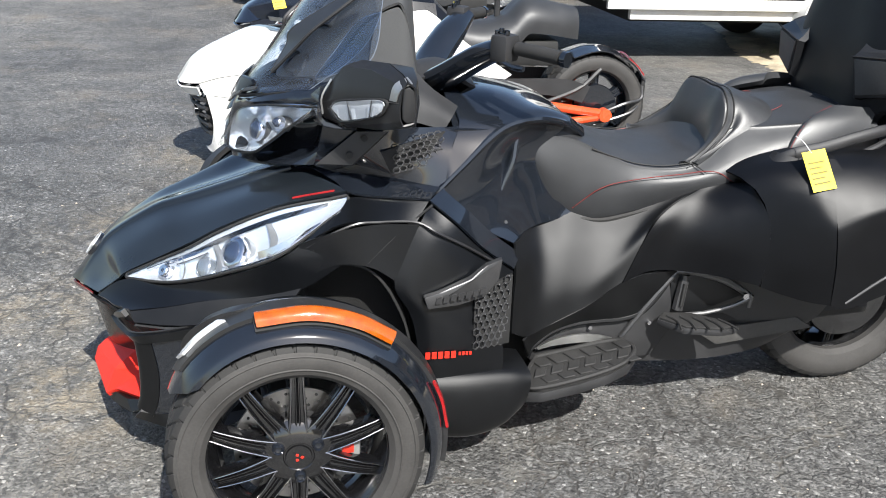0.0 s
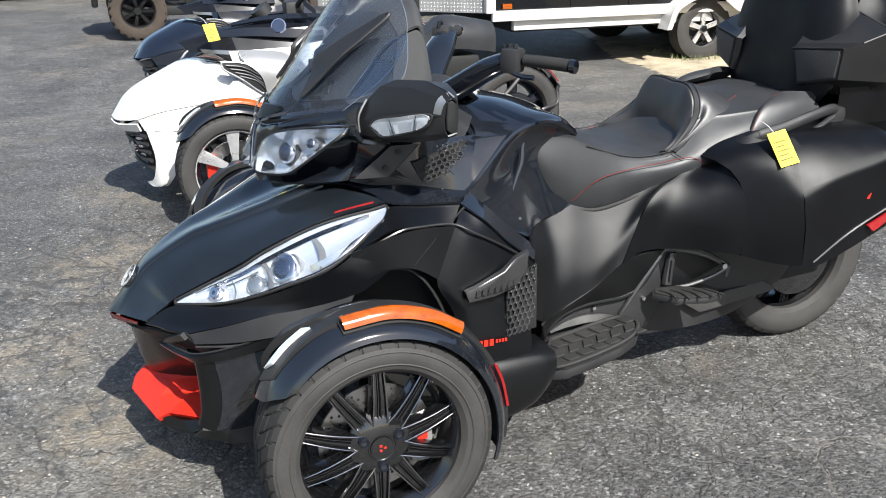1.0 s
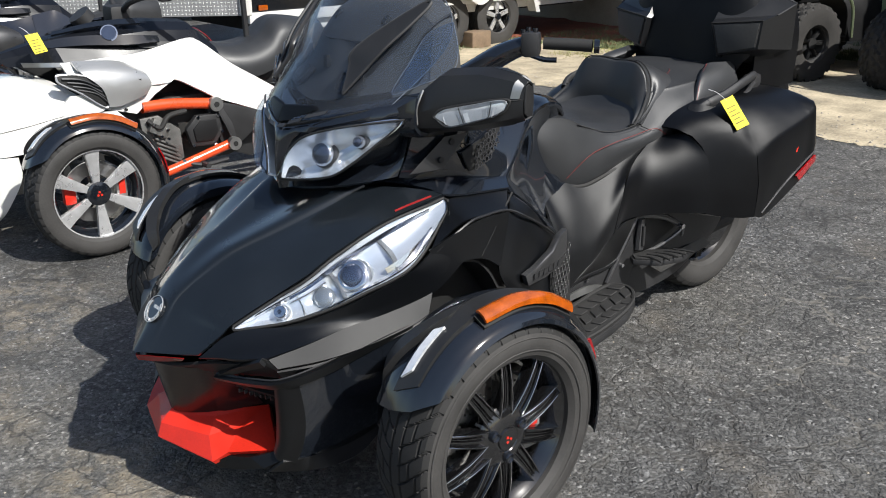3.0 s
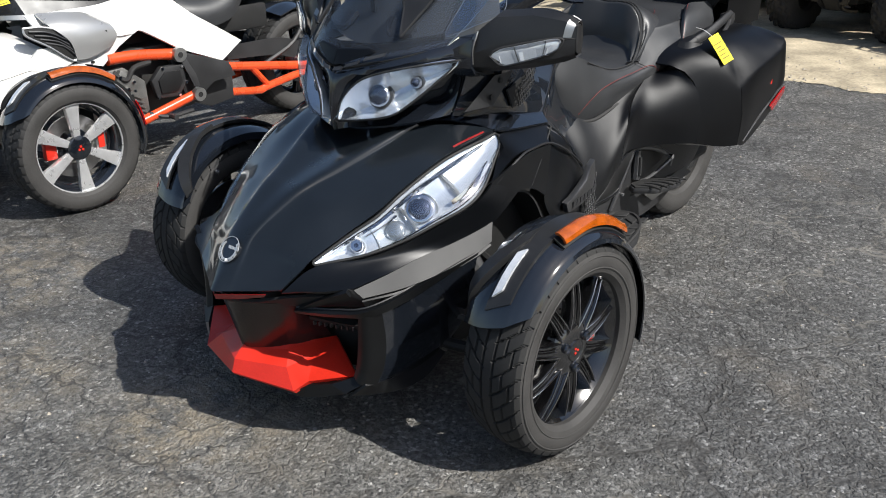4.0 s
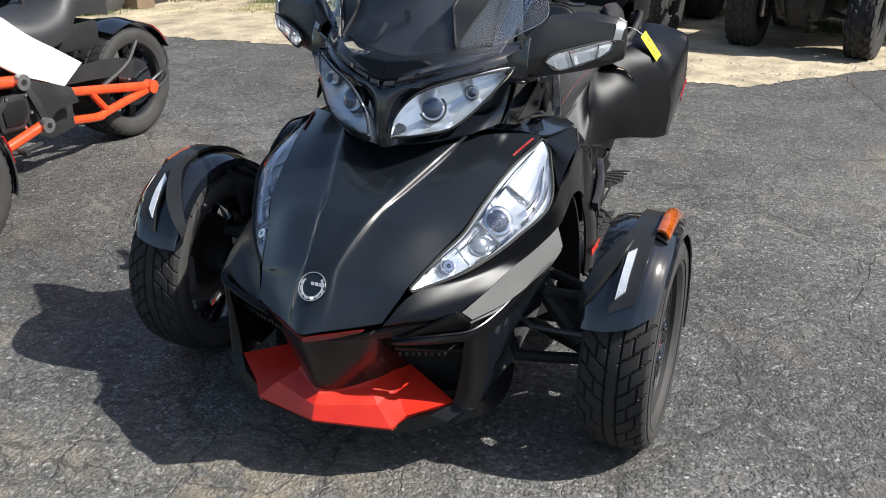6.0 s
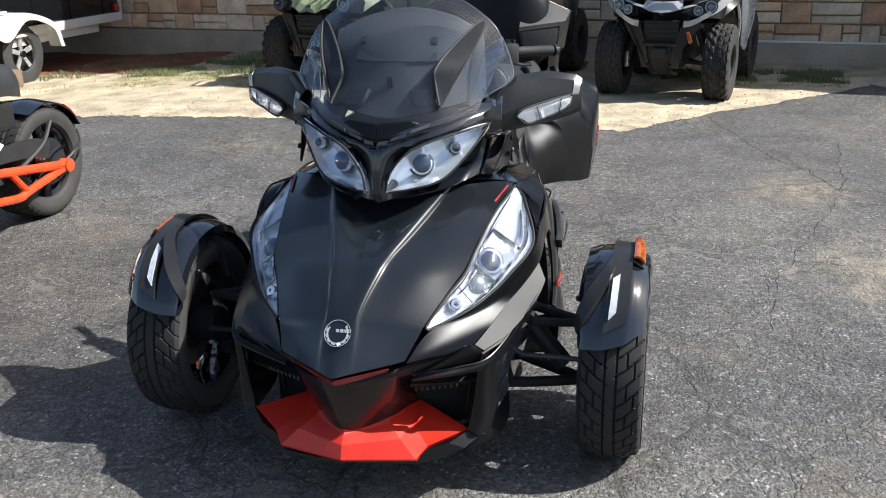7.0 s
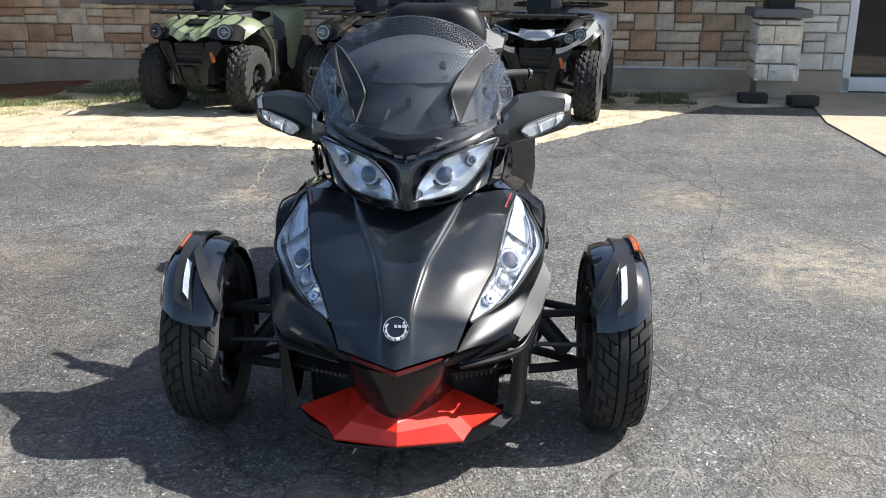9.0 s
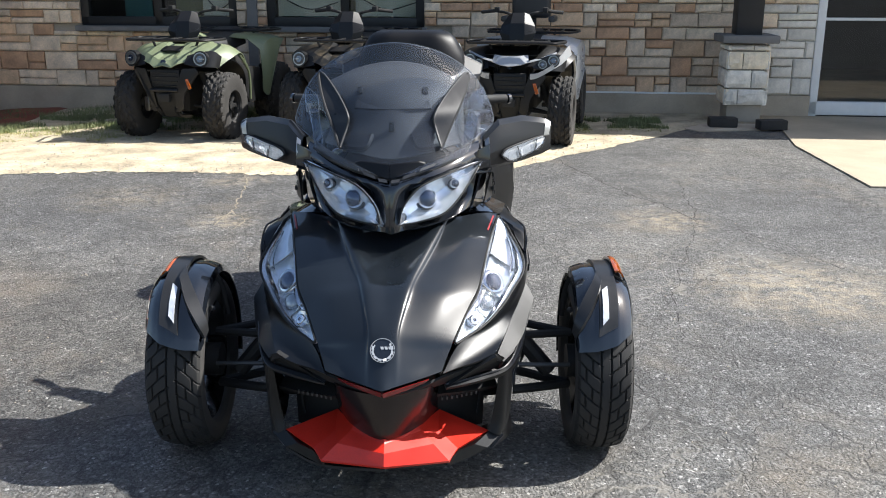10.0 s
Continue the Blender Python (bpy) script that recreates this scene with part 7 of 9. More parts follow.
rt = thing("touring_motorcycle", "black three-wheeled touring motorcycle with red chin spoiler parked on asphalt", "motorcycle", pose(0, -0.015, 0, 0, 0, 1.2) @ Matrix.Diagonal((1, 1, 1.012, 1)))
for s in (1, -1):
    front_wheel(rt, s)
    front_fender(rt, s)
    suspension(rt, s)
    headlight(rt, s)
    front_side(rt, s)
    side_case(rt, s)
    grab_handle(rt, s)
    tunnel_and_pegs(rt, s)
hood(rt)
nose_and_mouth(rt)
upper_fairing(rt)
windscreen(rt)
handlebar(rt)
tank_and_knees(rt)
seat(rt)
backrest(rt)
rear_wheel(rt)
core(rt)


# ---------------------------------------------------------------- building
GLASSPANE = pane("window_glass", (0.80, 0.83, 0.84), 0.01, 1.5)
FRAMEDARK = surf("dark_bronze_frame", (0.020, 0.021, 0.023), 0.45, 0.3, 0.2, 6, 200)
DOORWHITE = surf("white_door_frame", (0.80, 0.80, 0.78), 0.5, 0, 0.1, 4, 150)
# the shop's dim light is put into this dark room colour
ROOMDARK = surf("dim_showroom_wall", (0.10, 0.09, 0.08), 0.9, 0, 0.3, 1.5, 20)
CARTON = surf("yellowish_display_panel", (0.55, 0.46, 0.22), 0.7, 0, 0.2, 3, 60)
TEAL = surf("teal_display_panel", (0.10, 0.26, 0.24), 0.6, 0, 0.2, 3, 60)
SILL = surf("grey_stone_sill", (0.17, 0.165, 0.16), 0.85, 0, 0.2, 5, 120, bump=0.4)
ROOF = surf("brown_roof_sheet", (0.10, 0.08, 0.07), 0.7, 0, 0.2, 3, 80)

W1, W2 = (-6.14, -4.22), (-3.86, -2.00)
DOOR = (2.40, 5.2)


def wpart(name, bm, mat_, parent=None, label=""):
    bmesh.ops.transform(bm, matrix=WALL, verts=bm.verts)
    return part(name, bm, mat_, parent, label)


BLINDCREAM = surf("cream_roller_blind", (0.80, 0.74, 0.55), 0.9, 0, 0.06, 2, 60)
# backing wall in pieces round its openings
bm = bmesh.new()
for x0, x1, z0, z1 in ((-12, W1[0], 0.2, 3.2), (W1[1], W2[0], 0.2, 3.2), (W2[1], DOOR[0], 0.2, 3.2), (W1[0], W1[1], 0.2, 0.96), (W2[0], W2[1], 0.2, 0.96), (W1[0], W1[1], 2.3, 3.2), (W2[0], W2[1], 2.3, 3.2), (DOOR[0], DOOR[1], 2.4, 3.2), (DOOR[1], 14, 0.0, 3.2)):
    block(((x0 + x1) / 2, 0.15, (z0 + z1) / 2), (x1 - x0, 0.25, z1 - z0), 0, None, bm)
wall_north = tagged(wpart("wall_north", bm, MORTAR), "coursed stone wall in mixed brown and cream blocks", "wall", kind="structure")
tagged(wpart("wall_footing", block((-4.9, 0.12, -0.10), (14.6, 0.36, 0.68), 0.01), FOUND), "plain grey concrete footing under the stone wall", "wall", kind="structure")
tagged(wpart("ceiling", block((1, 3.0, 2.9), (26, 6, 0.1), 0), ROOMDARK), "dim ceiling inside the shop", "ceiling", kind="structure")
tagged(wpart("floor", block((1, 3.0, 0.0), (26, 5.7, 0.05), 0), FOUND), "shop floor", "floor", kind="structure")
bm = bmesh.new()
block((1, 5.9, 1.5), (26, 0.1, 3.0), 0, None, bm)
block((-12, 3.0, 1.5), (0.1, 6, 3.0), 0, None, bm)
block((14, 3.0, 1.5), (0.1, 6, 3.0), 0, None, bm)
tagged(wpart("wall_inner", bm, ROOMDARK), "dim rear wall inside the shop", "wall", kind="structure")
tagged(wpart("eave", block((1, 2.1, 3.28), (27, 5.9, 0.16), 0.02), ROOF), "deep roof overhang along the front", "roof", kind="structure")
tagged(wpart("trim", block((2.26 - 1.45, -0.035, 0.252), (2.2, 0.03, 0.02), 0.003), DOORWHITE), "thin white drip edge over the footing", "trim", kind="structure")
for k, (a, b) in enumerate((W1, W2)):
    win = tagged(new("window_%d" % (k + 1)), "dark framed shop window above a stone sill", "window", kind="structure")
    wpart("window_sill", block(((a + b) / 2, -0.03, 0.935), (b - a + 0.08, 0.16, 0.06), 0.01), SILL, win)
    n = 2
    fr = bmesh.new()
    block(((a + b) / 2, 0.06, 1.015), (b - a, 0.10, 0.11), 0.008, None, fr)
    block(((a + b) / 2, 0.06, 2.27), (b - a, 0.10, 0.09), 0.008, None, fr)
    for q in range(n + 1):
        x = a + (b - a) * q / n
        block((min(max(x, a + 0.05), b - 0.05), 0.06, 1.6), (0.10, 0.10, 1.26), 0.008, None, fr)
    wpart("window_frame", fr, FRAMEDARK, win)
    for q in range(n):
        x0, x1 = a + (b - a) * q / n + 0.06, a + (b - a) * (q + 1) / n - 0.06
        p = wpart("pane", block(((x0 + x1) / 2, 0.07, 1.61), (x1 - x0, 0.008, 1.24), 0), GLASSPANE, win)
        p.visible_shadow = False
    for q in ((1,) if k == 0 else (0, 1)):
        x0, x1 = a + (b - a) * q / n + (0.50 if k == 0 else 0.10), a + (b - a) * (q + 1) / n - 0.08
        bl = wpart("blind", block(((x0 + x1) / 2, 0.16, 1.66), (x1 - x0, 0.012, 1.16), 0.004), BLINDCREAM, win, "pale cream roller blind behind the pane")
        wpart("blind_cord", tube([(x0 + 0.03, 0.148, 1.30), ((x0 + x1) / 2, 0.146, 1.16), (x1 - 0.03, 0.148, 1.24)], 0.006, 5, 12), FRAMEDARK, win)
    for q, m_ in enumerate((TEAL, CARTON, CARTON)):
        x = a + 0.35 + q * 0.6
        ob = wpart("display_panel", block((x, 0.9 + 0.2 * q, 1.25), (0.36, 0.04, 1.0), 0.01), m_)
        wpart("foot", block((x, 0.9 + 0.2 * q, 0.39), (0.30, 0.2, 0.74), 0.01), ROOMDARK, ob)
        tagged(ob, "upright display panel on a stand behind the shop window", "display panel", "display panels")
tagged(wpart("downspout", block((-4.02, -0.045, 1.72), (0.12, 0.07, 2.9), 0.012), SILL), "grey square rainwater downpipe on the stone wall", "downpipe")

door = tagged(new("door_1"), "white framed glass shop entrance", "door", kind="structure")
bm = bmesh.new()
block((DOOR[0] + 0.045, 0.02, 1.2), (0.09, 0.10, 2.4), 0.006, None, bm)
block(((DOOR[0] + DOOR[1]) / 2, 0.02, 0.10), (DOOR[1] - DOOR[0], 0.10, 0.15), 0.006, None, bm)
block(((DOOR[0] + DOOR[1]) / 2, 0.02, 1.085), (DOOR[1] - DOOR[0], 0.06, 0.03), 0.004, None, bm)
block((3.85, 0.02, 1.2), (0.09, 0.10, 2.4), 0.006, None, bm)
wpart("door_frame", bm, DOORWHITE, door)
p = wpart("pane", block(((DOOR[0] + DOOR[1]) / 2, 0.03, 1.25), (DOOR[1] - DOOR[0] - 0.1, 0.008, 2.25), 0), GLASSPANE, door)
p.visible_shadow = False

# stone-faced pillar with a dark post
STONES = [surf("wall_stone_" + n, c, 0.85, 0, 0.35, 7, 60, bump=1.0, bscale=60, per_object=0.25) for n, c in (("cream", (0.72, 0.58, 0.43)), ("tan", (0.62, 0.43, 0.275)), ("brown", (0.48, 0.295, 0.18)), ("grey", (0.58, 0.46, 0.34)))]
PALESTONE = surf("pale_limestone", (0.76, 0.71, 0.62), 0.85, 0, 0.22, 8, 60, bump=1.0, bscale=60, per_object=0.20)
CREAMSTONE = surf("cream_rock_faced_stone", (0.78, 0.68, 0.52), 0.85, 0, 0.25, 8, 60, bump=0.8, bscale=60, per_object=0.25)
TIMBER = surf("dark_stained_post", (0.016, 0.015, 0.015), 0.6, 0, 0.3, 10, 150)
PIL = (3.19, 7.44)
pil = thing("stone_pillar", "square pale limestone pillar carrying a dark roof post", "pillar", Matrix.Translation((PIL[0], PIL[1], 0)) @ Matrix.Rotation(radians(-4), 4, "Z"))
part("core", block((0, 0, 0.44), (0.36, 0.36, 0.82), 0.01), MORTAR, pil)
part("foot", block((0, 0, 0.10), (0.33, 0.33, 0.2), 0.01), FOUND, pil)
part("capstone", block((0, 0, 0.905), (0.58, 0.58, 0.08), 0.015), SILL, pil, "weathered grey cap slab")
part("post", block((0, 0, 2.06), (0.27, 0.27, 2.30), 0.012), TIMBER, pil, "dark painted roof post")


def rock_face(c, w, h, rot, seed):
    """A split-faced pillar stone: sawn edges round a broken, bulging face."""
    nx, nz = 11, 8
    g = []
    for i in range(nx + 1):
        row = []
        for j in range(nz + 1):
            x, z_ = -w / 2 + w * i / nx, -h / 2 + h * j / nz
            e = min(i, nx - i, j, nz - j)
            bulge = 0.0 if e == 0 else (0.010 if e == 1 else 0.020) + 0.013 * noise.noise((x * 24, z_ * 24, seed)) + 0.006 * noise.noise((x * 70, z_ * 70, seed + 3))
            row.append(rot @ (c + Vector((x, -0.040 - bulge, z_))))
        g.append(row)
    return sheet(bmesh.new(), g, 0.03)


rnd = random.Random(4)
for f in range(4):
    rot = Matrix.Rotation(f * math.pi / 2, 3, "Z")
    for r, (z, h) in enumerate(((0.30, 0.175), (0.49, 0.19), (0.685, 0.19), (0.815, 0.06))):
        cut = (0.06 if r % 2 else -0.07) + rnd.uniform(-0.02, 0.02)
        for x0, x1 in ((-0.225, cut - 0.004), (cut + 0.004, 0.225)):
            c = Vector(((x0 + x1) / 2, -0.170, z))
            part("stone", rock_face(c, x1 - x0, h - 0.010, rot, r * 13 + f * 5 + (x0 > -0.2)), PALESTONE if rnd.random() < 0.55 else CREAMSTONE, pil, angle=22)
BLOCKMAT = surf("tarred_timber_block", (0.030, 0.028, 0.026), 0.85, 0, 0.4, 12, 100, bump=0.6)
for x, y, a in ((2.91, 7.05, -4), (3.37, 6.88, 6)):
    ob = part("kerb_block", block((0, 0, 0.05), (0.29, 0.16, 0.10), 0.015), BLOCKMAT, None)
    ob.matrix_world = pose(x, y, 0.013 if x > 3.2 else 0.012, 0, 0, a)
    tagged(ob, "short dark timber block lying at the pillar foot", "block", "blocks at the pillar")


# ---------------------------------------------------------------- white and dark roadsters
WHITE = surf("white_paint", (0.78, 0.77, 0.73), 0.22, 0, 0.05, 4, 200, coat=0.8)
FRAMERED = surf("orange_red_frame_paint", (0.72, 0.075, 0.018), 0.28, 0, 0.12, 8, 200, coat=0.5)
PODSILVER = surf("pale_silver_paint", (0.46, 0.46, 0.455), 0.32, 0.55, 0.06, 5, 300, coat=0.6)
ENGINE = surf("dark_cast_engine", (0.060, 0.058, 0.056), 0.5, 0.7, 0.3, 14, 200, bump=0.4)
BLUEBLACK = surf("dark_blue_paint", (0.007, 0.010, 0.018), 0.14, 0.0, 0.2, 5, 300, coat=1.0)
BLACKISH = surf("black_cover_plastic", (0.012, 0.012, 0.0125), 0.40, 0, 0.2, 6, 200, spec=0.3)
CASTGREY = surf("light_cast_alloy", (0.17, 0.168, 0.16), 0.5, 0.6, 0.3, 16, 200, bump=0.4)
COWLBLACK = surf("black_cowl_paint", (0.007, 0.008, 0.011), 0.30, 0.0, 0.2, 6, 300, spec=0.28)
MACHINED = surf("machined_alloy", (0.70, 0.70, 0.70), 0.31, 0.66, 0.12, 20, 300)


def roadster_wheel(parent, s):
    w = part("front_wheel", rim_band(0.205, 0.13, 0.058), GLOSS, parent, "black and machined six-spoke alloy wheel")
    w.matrix_local = Matrix.Translation((0.665 * s, 0, 0.281)) @ (Matrix.Rotation(math.pi, 4, "Z") if s < 0 else Matrix())
    tyre_part(w, 0.281, 0.175, 0.207, 44, 220)
    part("rim_edge", lathe([(0.190, 0.062), (0.208, 0.066), (0.208, 0.072), (0.190, 0.068)], 60), MACHINED, w)
    for k in range(6):
        a = math.pi / 2 + 2 * math.pi * k / 6 + 0.05
        ca, sa = math.cos(a), math.sin(a)
        at = lambda r, o, x: Vector((x, r * ca - o * sa, r * sa + o * ca))
        part("spoke", solid([at(0.040, -0.014, 0.030), at(0.080, -0.019, 0.030), at(0.150, -0.028, 0.032), at(0.198, -0.036, 0.036), at(0.201, 0.032, 0.036), at(0.150, 0.025, 0.032), at(0.080, 0.018, 0.030), at(0.040, 0.014, 0.030)], (0.026, 0, 0), 0.004), MACHINED, w)
    part("hub", lathe([(0.001, 0.02), (0.052, 0.02), (0.052, 0.056), (0.032, 0.066), (0.001, 0.066)], 32, closed=False), GLOSS, w)
    bm = bmesh.new()
    for k in range(3):
        a = math.pi / 2 + 2 * math.pi * k / 3
        disc((0.067, 0.009 * math.cos(a), 0.009 * math.sin(a)), (1, 0, 0), 0.0055, 0.003, 8, bm)
    part("cap_mark", bm, REDPAINT, w)
    part("brake_disc", lathe([(0.075, 0.0), (0.135, 0.0), (0.135, 0.006), (0.075, 0.006)], 40), STEEL, w)
    part("caliper", block((0.012, 0.112, 0.01), (0.04, 0.05, 0.12), 0.01), SILVER, w)
    part("caliper_mark", block((0.034, 0.112, 0.01), (0.004, 0.028, 0.07), 0.001), REDPAINT, w)
    part("caliper", block((0.012, -0.112, 0.02), (0.04, 0.05, 0.11), 0.01), REDPAINT, w)


def roadster(m, paint, frame_mat, label):
    """Low three-wheeled roadster: nose, silver side intake, trellis tubes, saddle, wide rear wheel."""
    r = thing("roadster_motorcycle", label, "motorcycle", m)
    for s in (1, -1):
        roadster_wheel(r, s)
        front_fender(r, s)
        suspension(r, s)
        rows = [
            [(0.0, -0.530, 0.440), (0.12, -0.510, 0.442), (0.20, -0.460, 0.450), (0.25, -0.410, 0.460)],
            [(0.0, -0.440, 0.560), (0.12, -0.420, 0.555), (0.23, -0.350, 0.535), (0.29, -0.290, 0.500)],
            [(0.0, -0.280, 0.650), (0.12, -0.260, 0.645), (0.26, -0.190, 0.605), (0.33, -0.120, 0.530)],
            [(0.0, -0.130, 0.705), (0.11, -0.115, 0.702), (0.25, -0.030, 0.655), (0.34, 0.040, 0.555)],
            [(0.0, 0.030, 0.680), (0.11, 0.050, 0.675), (0.26, 0.120, 0.620), (0.34, 0.200, 0.550)],
        ]
        n = part("nose_cover", panel(rows, 18, 18, 0.006, s), paint, r, angle=30)
        part("flank", panel([[(0.25, -0.410, 0.458), (0.29, -0.290, 0.498), (0.33, -0.120, 0.528), (0.34, 0.040, 0.553), (0.34, 0.26, 0.55)], [(0.255, -0.385, 0.405), (0.30, -0.250, 0.40), (0.35, -0.100, 0.42), (0.36, 0.060, 0.45), (0.34, 0.34, 0.47)]], 6, 20, 0.006, s), paint, r)
        part("chin_fang", panel([[(0.262, -0.380, 0.410), (0.290, -0.330, 0.400), (0.34, -0.200, 0.400)], [(0.276, -0.350, 0.270), (0.300, -0.310, 0.260), (0.34, -0.200, 0.300)], [(0.232, -0.365, 0.150), (0.275, -0.330, 0.125), (0.30, -0.270, 0.160)], [(0.14, -0.400, 0.110), (0.22, -0.365, 0.100), (0.26, -0.300, 0.110)]], 14, 10, 0.008, s), paint, r)
        part("brow", strip([(0.0, -0.535, 0.432), (0.14, -0.505, 0.430), (0.26, -0.415, 0.445)], [(0.0, -0.510, 0.395), (0.13, -0.480, 0.392), (0.25, -0.400, 0.405)], 12, 0.008, s), paint, r)
        for k in range(5):
            part("grille_slat", tube([(0.0, -0.480 + k * 0.012, 0.380 - k * 0.042), (0.14, -0.455 + k * 0.012, 0.378 - k * 0.042), (0.255, -0.385 + k * 0.006, 0.374 - k * 0.042)], 0.011, 6, 10, s), PLASTIC, r)
        part("fog_lamp", disc(flip((0.17, -0.440, 0.31), s), (0.3 * s, -1, 0), 0.030, 0.02, 20), CHROME, r)
        # flank in body colour: upper cowl, tail panel and the piece under the intake
        part("upper_cowl", strip([(0.262, 0.060, 0.772), (0.245, 0.250, 0.774), (0.224, 0.423, 0.777), (0.212, 0.560, 0.800)], [(0.332, 0.080, 0.705), (0.324, 0.260, 0.680), (0.318, 0.440, 0.640), (0.286, 0.560, 0.634)], 20, 0.008, s, None, 6), paint, r)
        part("tail_panel", strip([(0.212, 0.560, 0.800), (0.186, 0.700, 0.820), (0.192, 0.770, 0.804), (0.218, 0.923, 0.680), (0.245, 1.060, 0.592), (0.262, 1.186, 0.512)], [(0.286, 0.560, 0.634), (0.276, 0.600, 0.640), (0.280, 0.700, 0.584), (0.282, 0.805, 0.523), (0.278, 0.930, 0.474), (0.270, 1.050, 0.428)], 28, 0.012, s, None, 6), paint, r, "side panel that sweeps down to the tail", angle=40)
        part("under_cowl", shell(bmesh.new(), [[(0.348, 0.060, 0.640), (0.352, 0.215, 0.562), (0.314, 0.369, 0.512), (0.294, 0.476, 0.588), (0.288, 0.560, 0.634), (0.312, 0.500, 0.660), (0.336, 0.300, 0.640)], [(0.348, 0.060, 0.640), (0.340, -0.020, 0.560), (0.345, 0.120, 0.530), (0.352, 0.215, 0.562)]], (-0.012, 0, 0), s), paint, r)
        pod = part("intake_pod", panel([
            [(0.270, 0.105, 0.776), (0.338, 0.118, 0.738), (0.360, 0.200, 0.662), (0.356, 0.226, 0.572)],
            [(0.270, 0.220, 0.770), (0.338, 0.240, 0.730), (0.362, 0.280, 0.656), (0.350, 0.282, 0.570)],
            [(0.266, 0.330, 0.754), (0.330, 0.360, 0.714), (0.350, 0.370, 0.652), (0.342, 0.346, 0.586)],
            [(0.262, 0.420, 0.712), (0.318, 0.432, 0.690), (0.330, 0.446, 0.650), (0.324, 0.420, 0.606)]], 16, 16, 0.008, s), PODSILVER if paint is WHITE else GREYTRIM, r, "air intake pod with a slatted black mouth", angle=50)
        mouth = [(0.344, 0.010, 0.738), (0.348, 0.100, 0.732), (0.356, 0.198, 0.694), (0.360, 0.236, 0.626), (0.356, 0.212, 0.570), (0.358, 0.105, 0.648), (0.354, 0.018, 0.704)]
        mo = part("mouth_frame", solid(mouth, (-0.030, 0.016, 0), 0.004, None, s), DARK, pod)
        part("mouth_rim", tube(mouth + mouth[:1], 0.005, 6, 60, s), PODSILVER if paint is WHITE else GREYTRIM, mo)
        for k in range(4):
            part("mouth_slat", tube([(0.356, 0.030 + k * 0.022, 0.722 - k * 0.019), (0.360, 0.110 + k * 0.022, 0.710 - k * 0.024), (0.362, 0.190 + k * 0.010, 0.668 - k * 0.024)], 0.0045, 5, 8, s), GREYTRIM, mo)
        bm = bmesh.new()
        for k in range(7):
            f = k / 7
            p = Vector((0.3655, 0.262, 0.648)).lerp(Vector((0.3450, 0.400, 0.664)), f)
            solid([p, p + Vector((-0.0018, 0.013, 0.001)), p + Vector((-0.0024, 0.016, 0.019)), p + Vector((-0.0006, 0.003, 0.018))], (0.004, 0, 0.001), 0, bm, s)
        part("pod_bars", bm, DARK, pod, "plain dark bars in place of lettering")
        part("pod_screw", disc(flip((0.338, 0.310, 0.545), s), (1, 0, 0), 0.007, 0.01, 10), DARK, pod)
        part("beak_cowl", panel([
            [(0.0, -0.165, 0.800), (0.012, -0.160, 0.798), (0.030, -0.145, 0.785), (0.045, -0.110, 0.755)],
            [(0.0, 0.060, 0.860), (0.050, 0.070, 0.855), (0.110, 0.100, 0.825), (0.155, 0.120, 0.750)],
            [(0.0, 0.340, 0.915), (0.080, 0.345, 0.905), (0.150, 0.360, 0.860), (0.195, 0.380, 0.765)],
            [(0.0, 0.560, 0.915), (0.080, 0.560, 0.905), (0.150, 0.570, 0.870), (0.205, 0.580, 0.765)],
            [(0.0, 0.760, 0.895), (0.070, 0.770, 0.885), (0.130, 0.790, 0.850), (0.195, 0.800, 0.740)],
            [(0.0, 0.900, 0.770), (0.060, 0.900, 0.765), (0.110, 0.900, 0.750), (0.170, 0.900, 0.700)]], 22, 0, 0.006, s, None, True), COWLBLACK, r, "black beaked tank cowl", angle=10)
        part("cowl_blade", strip([(0.060, 0.020, 0.850), (0.120, 0.200, 0.868), (0.176, 0.400, 0.862), (0.196, 0.560, 0.846)], [(0.075, 0.030, 0.822), (0.150, 0.210, 0.828), (0.205, 0.410, 0.818), (0.214, 0.560, 0.820)], 14, 0.012, s), GLOSS, r, "gloss black blade along the tank")
        part("cowl_fin", strip([(0.030, 0.120, 0.884), (0.085, 0.300, 0.920), (0.120, 0.500, 0.928)], [(0.050, 0.110, 0.872), (0.112, 0.300, 0.902), (0.150, 0.500, 0.905)], 12, 0.010, s), GLOSS, r)
        part("round_lamp", disc(flip((0.150, 0.345, 0.872), s), flip((0.85, -0.35, 0.35), s), 0.040, 0.05, 24), CHROME, r, "round chrome-rimmed lamp on the cowl")
        part("lamp_glass", disc(flip((0.172, 0.336, 0.881), s), flip((0.85, -0.35, 0.35), s), 0.034, 0.012, 24), GLASSBALL, r)
        part("cowl_slash", strip([(0.175, 0.45, 0.835), (0.190, 0.62, 0.815), (0.180, 0.76, 0.800)], [(0.195, 0.47, 0.800), (0.203, 0.62, 0.785), (0.190, 0.74, 0.775)], 10, 0.006, s), PLASTIC, r)
        part("silver_brace", strip([(0.10, -0.06, 0.775), (0.17, 0.10, 0.765), (0.215, 0.20, 0.765)], [(0.10, -0.05, 0.755), (0.18, 0.10, 0.745), (0.225, 0.20, 0.745)], 8, 0.006, s), SILVER, r)
        # tubes
        part("frame_tube", tube([(0.300, 0.400, 0.535), (0.292, 0.560, 0.530), (0.285, 0.790, 0.502)], 0.028, 12, 10, s), frame_mat, r, "painted frame tube")
        part("frame_tube", tube([(0.330, 0.330, 0.180), (0.335, 0.500, 0.215), (0.340, 0.845, 0.303)], 0.024, 12, 10, s), frame_mat, r)
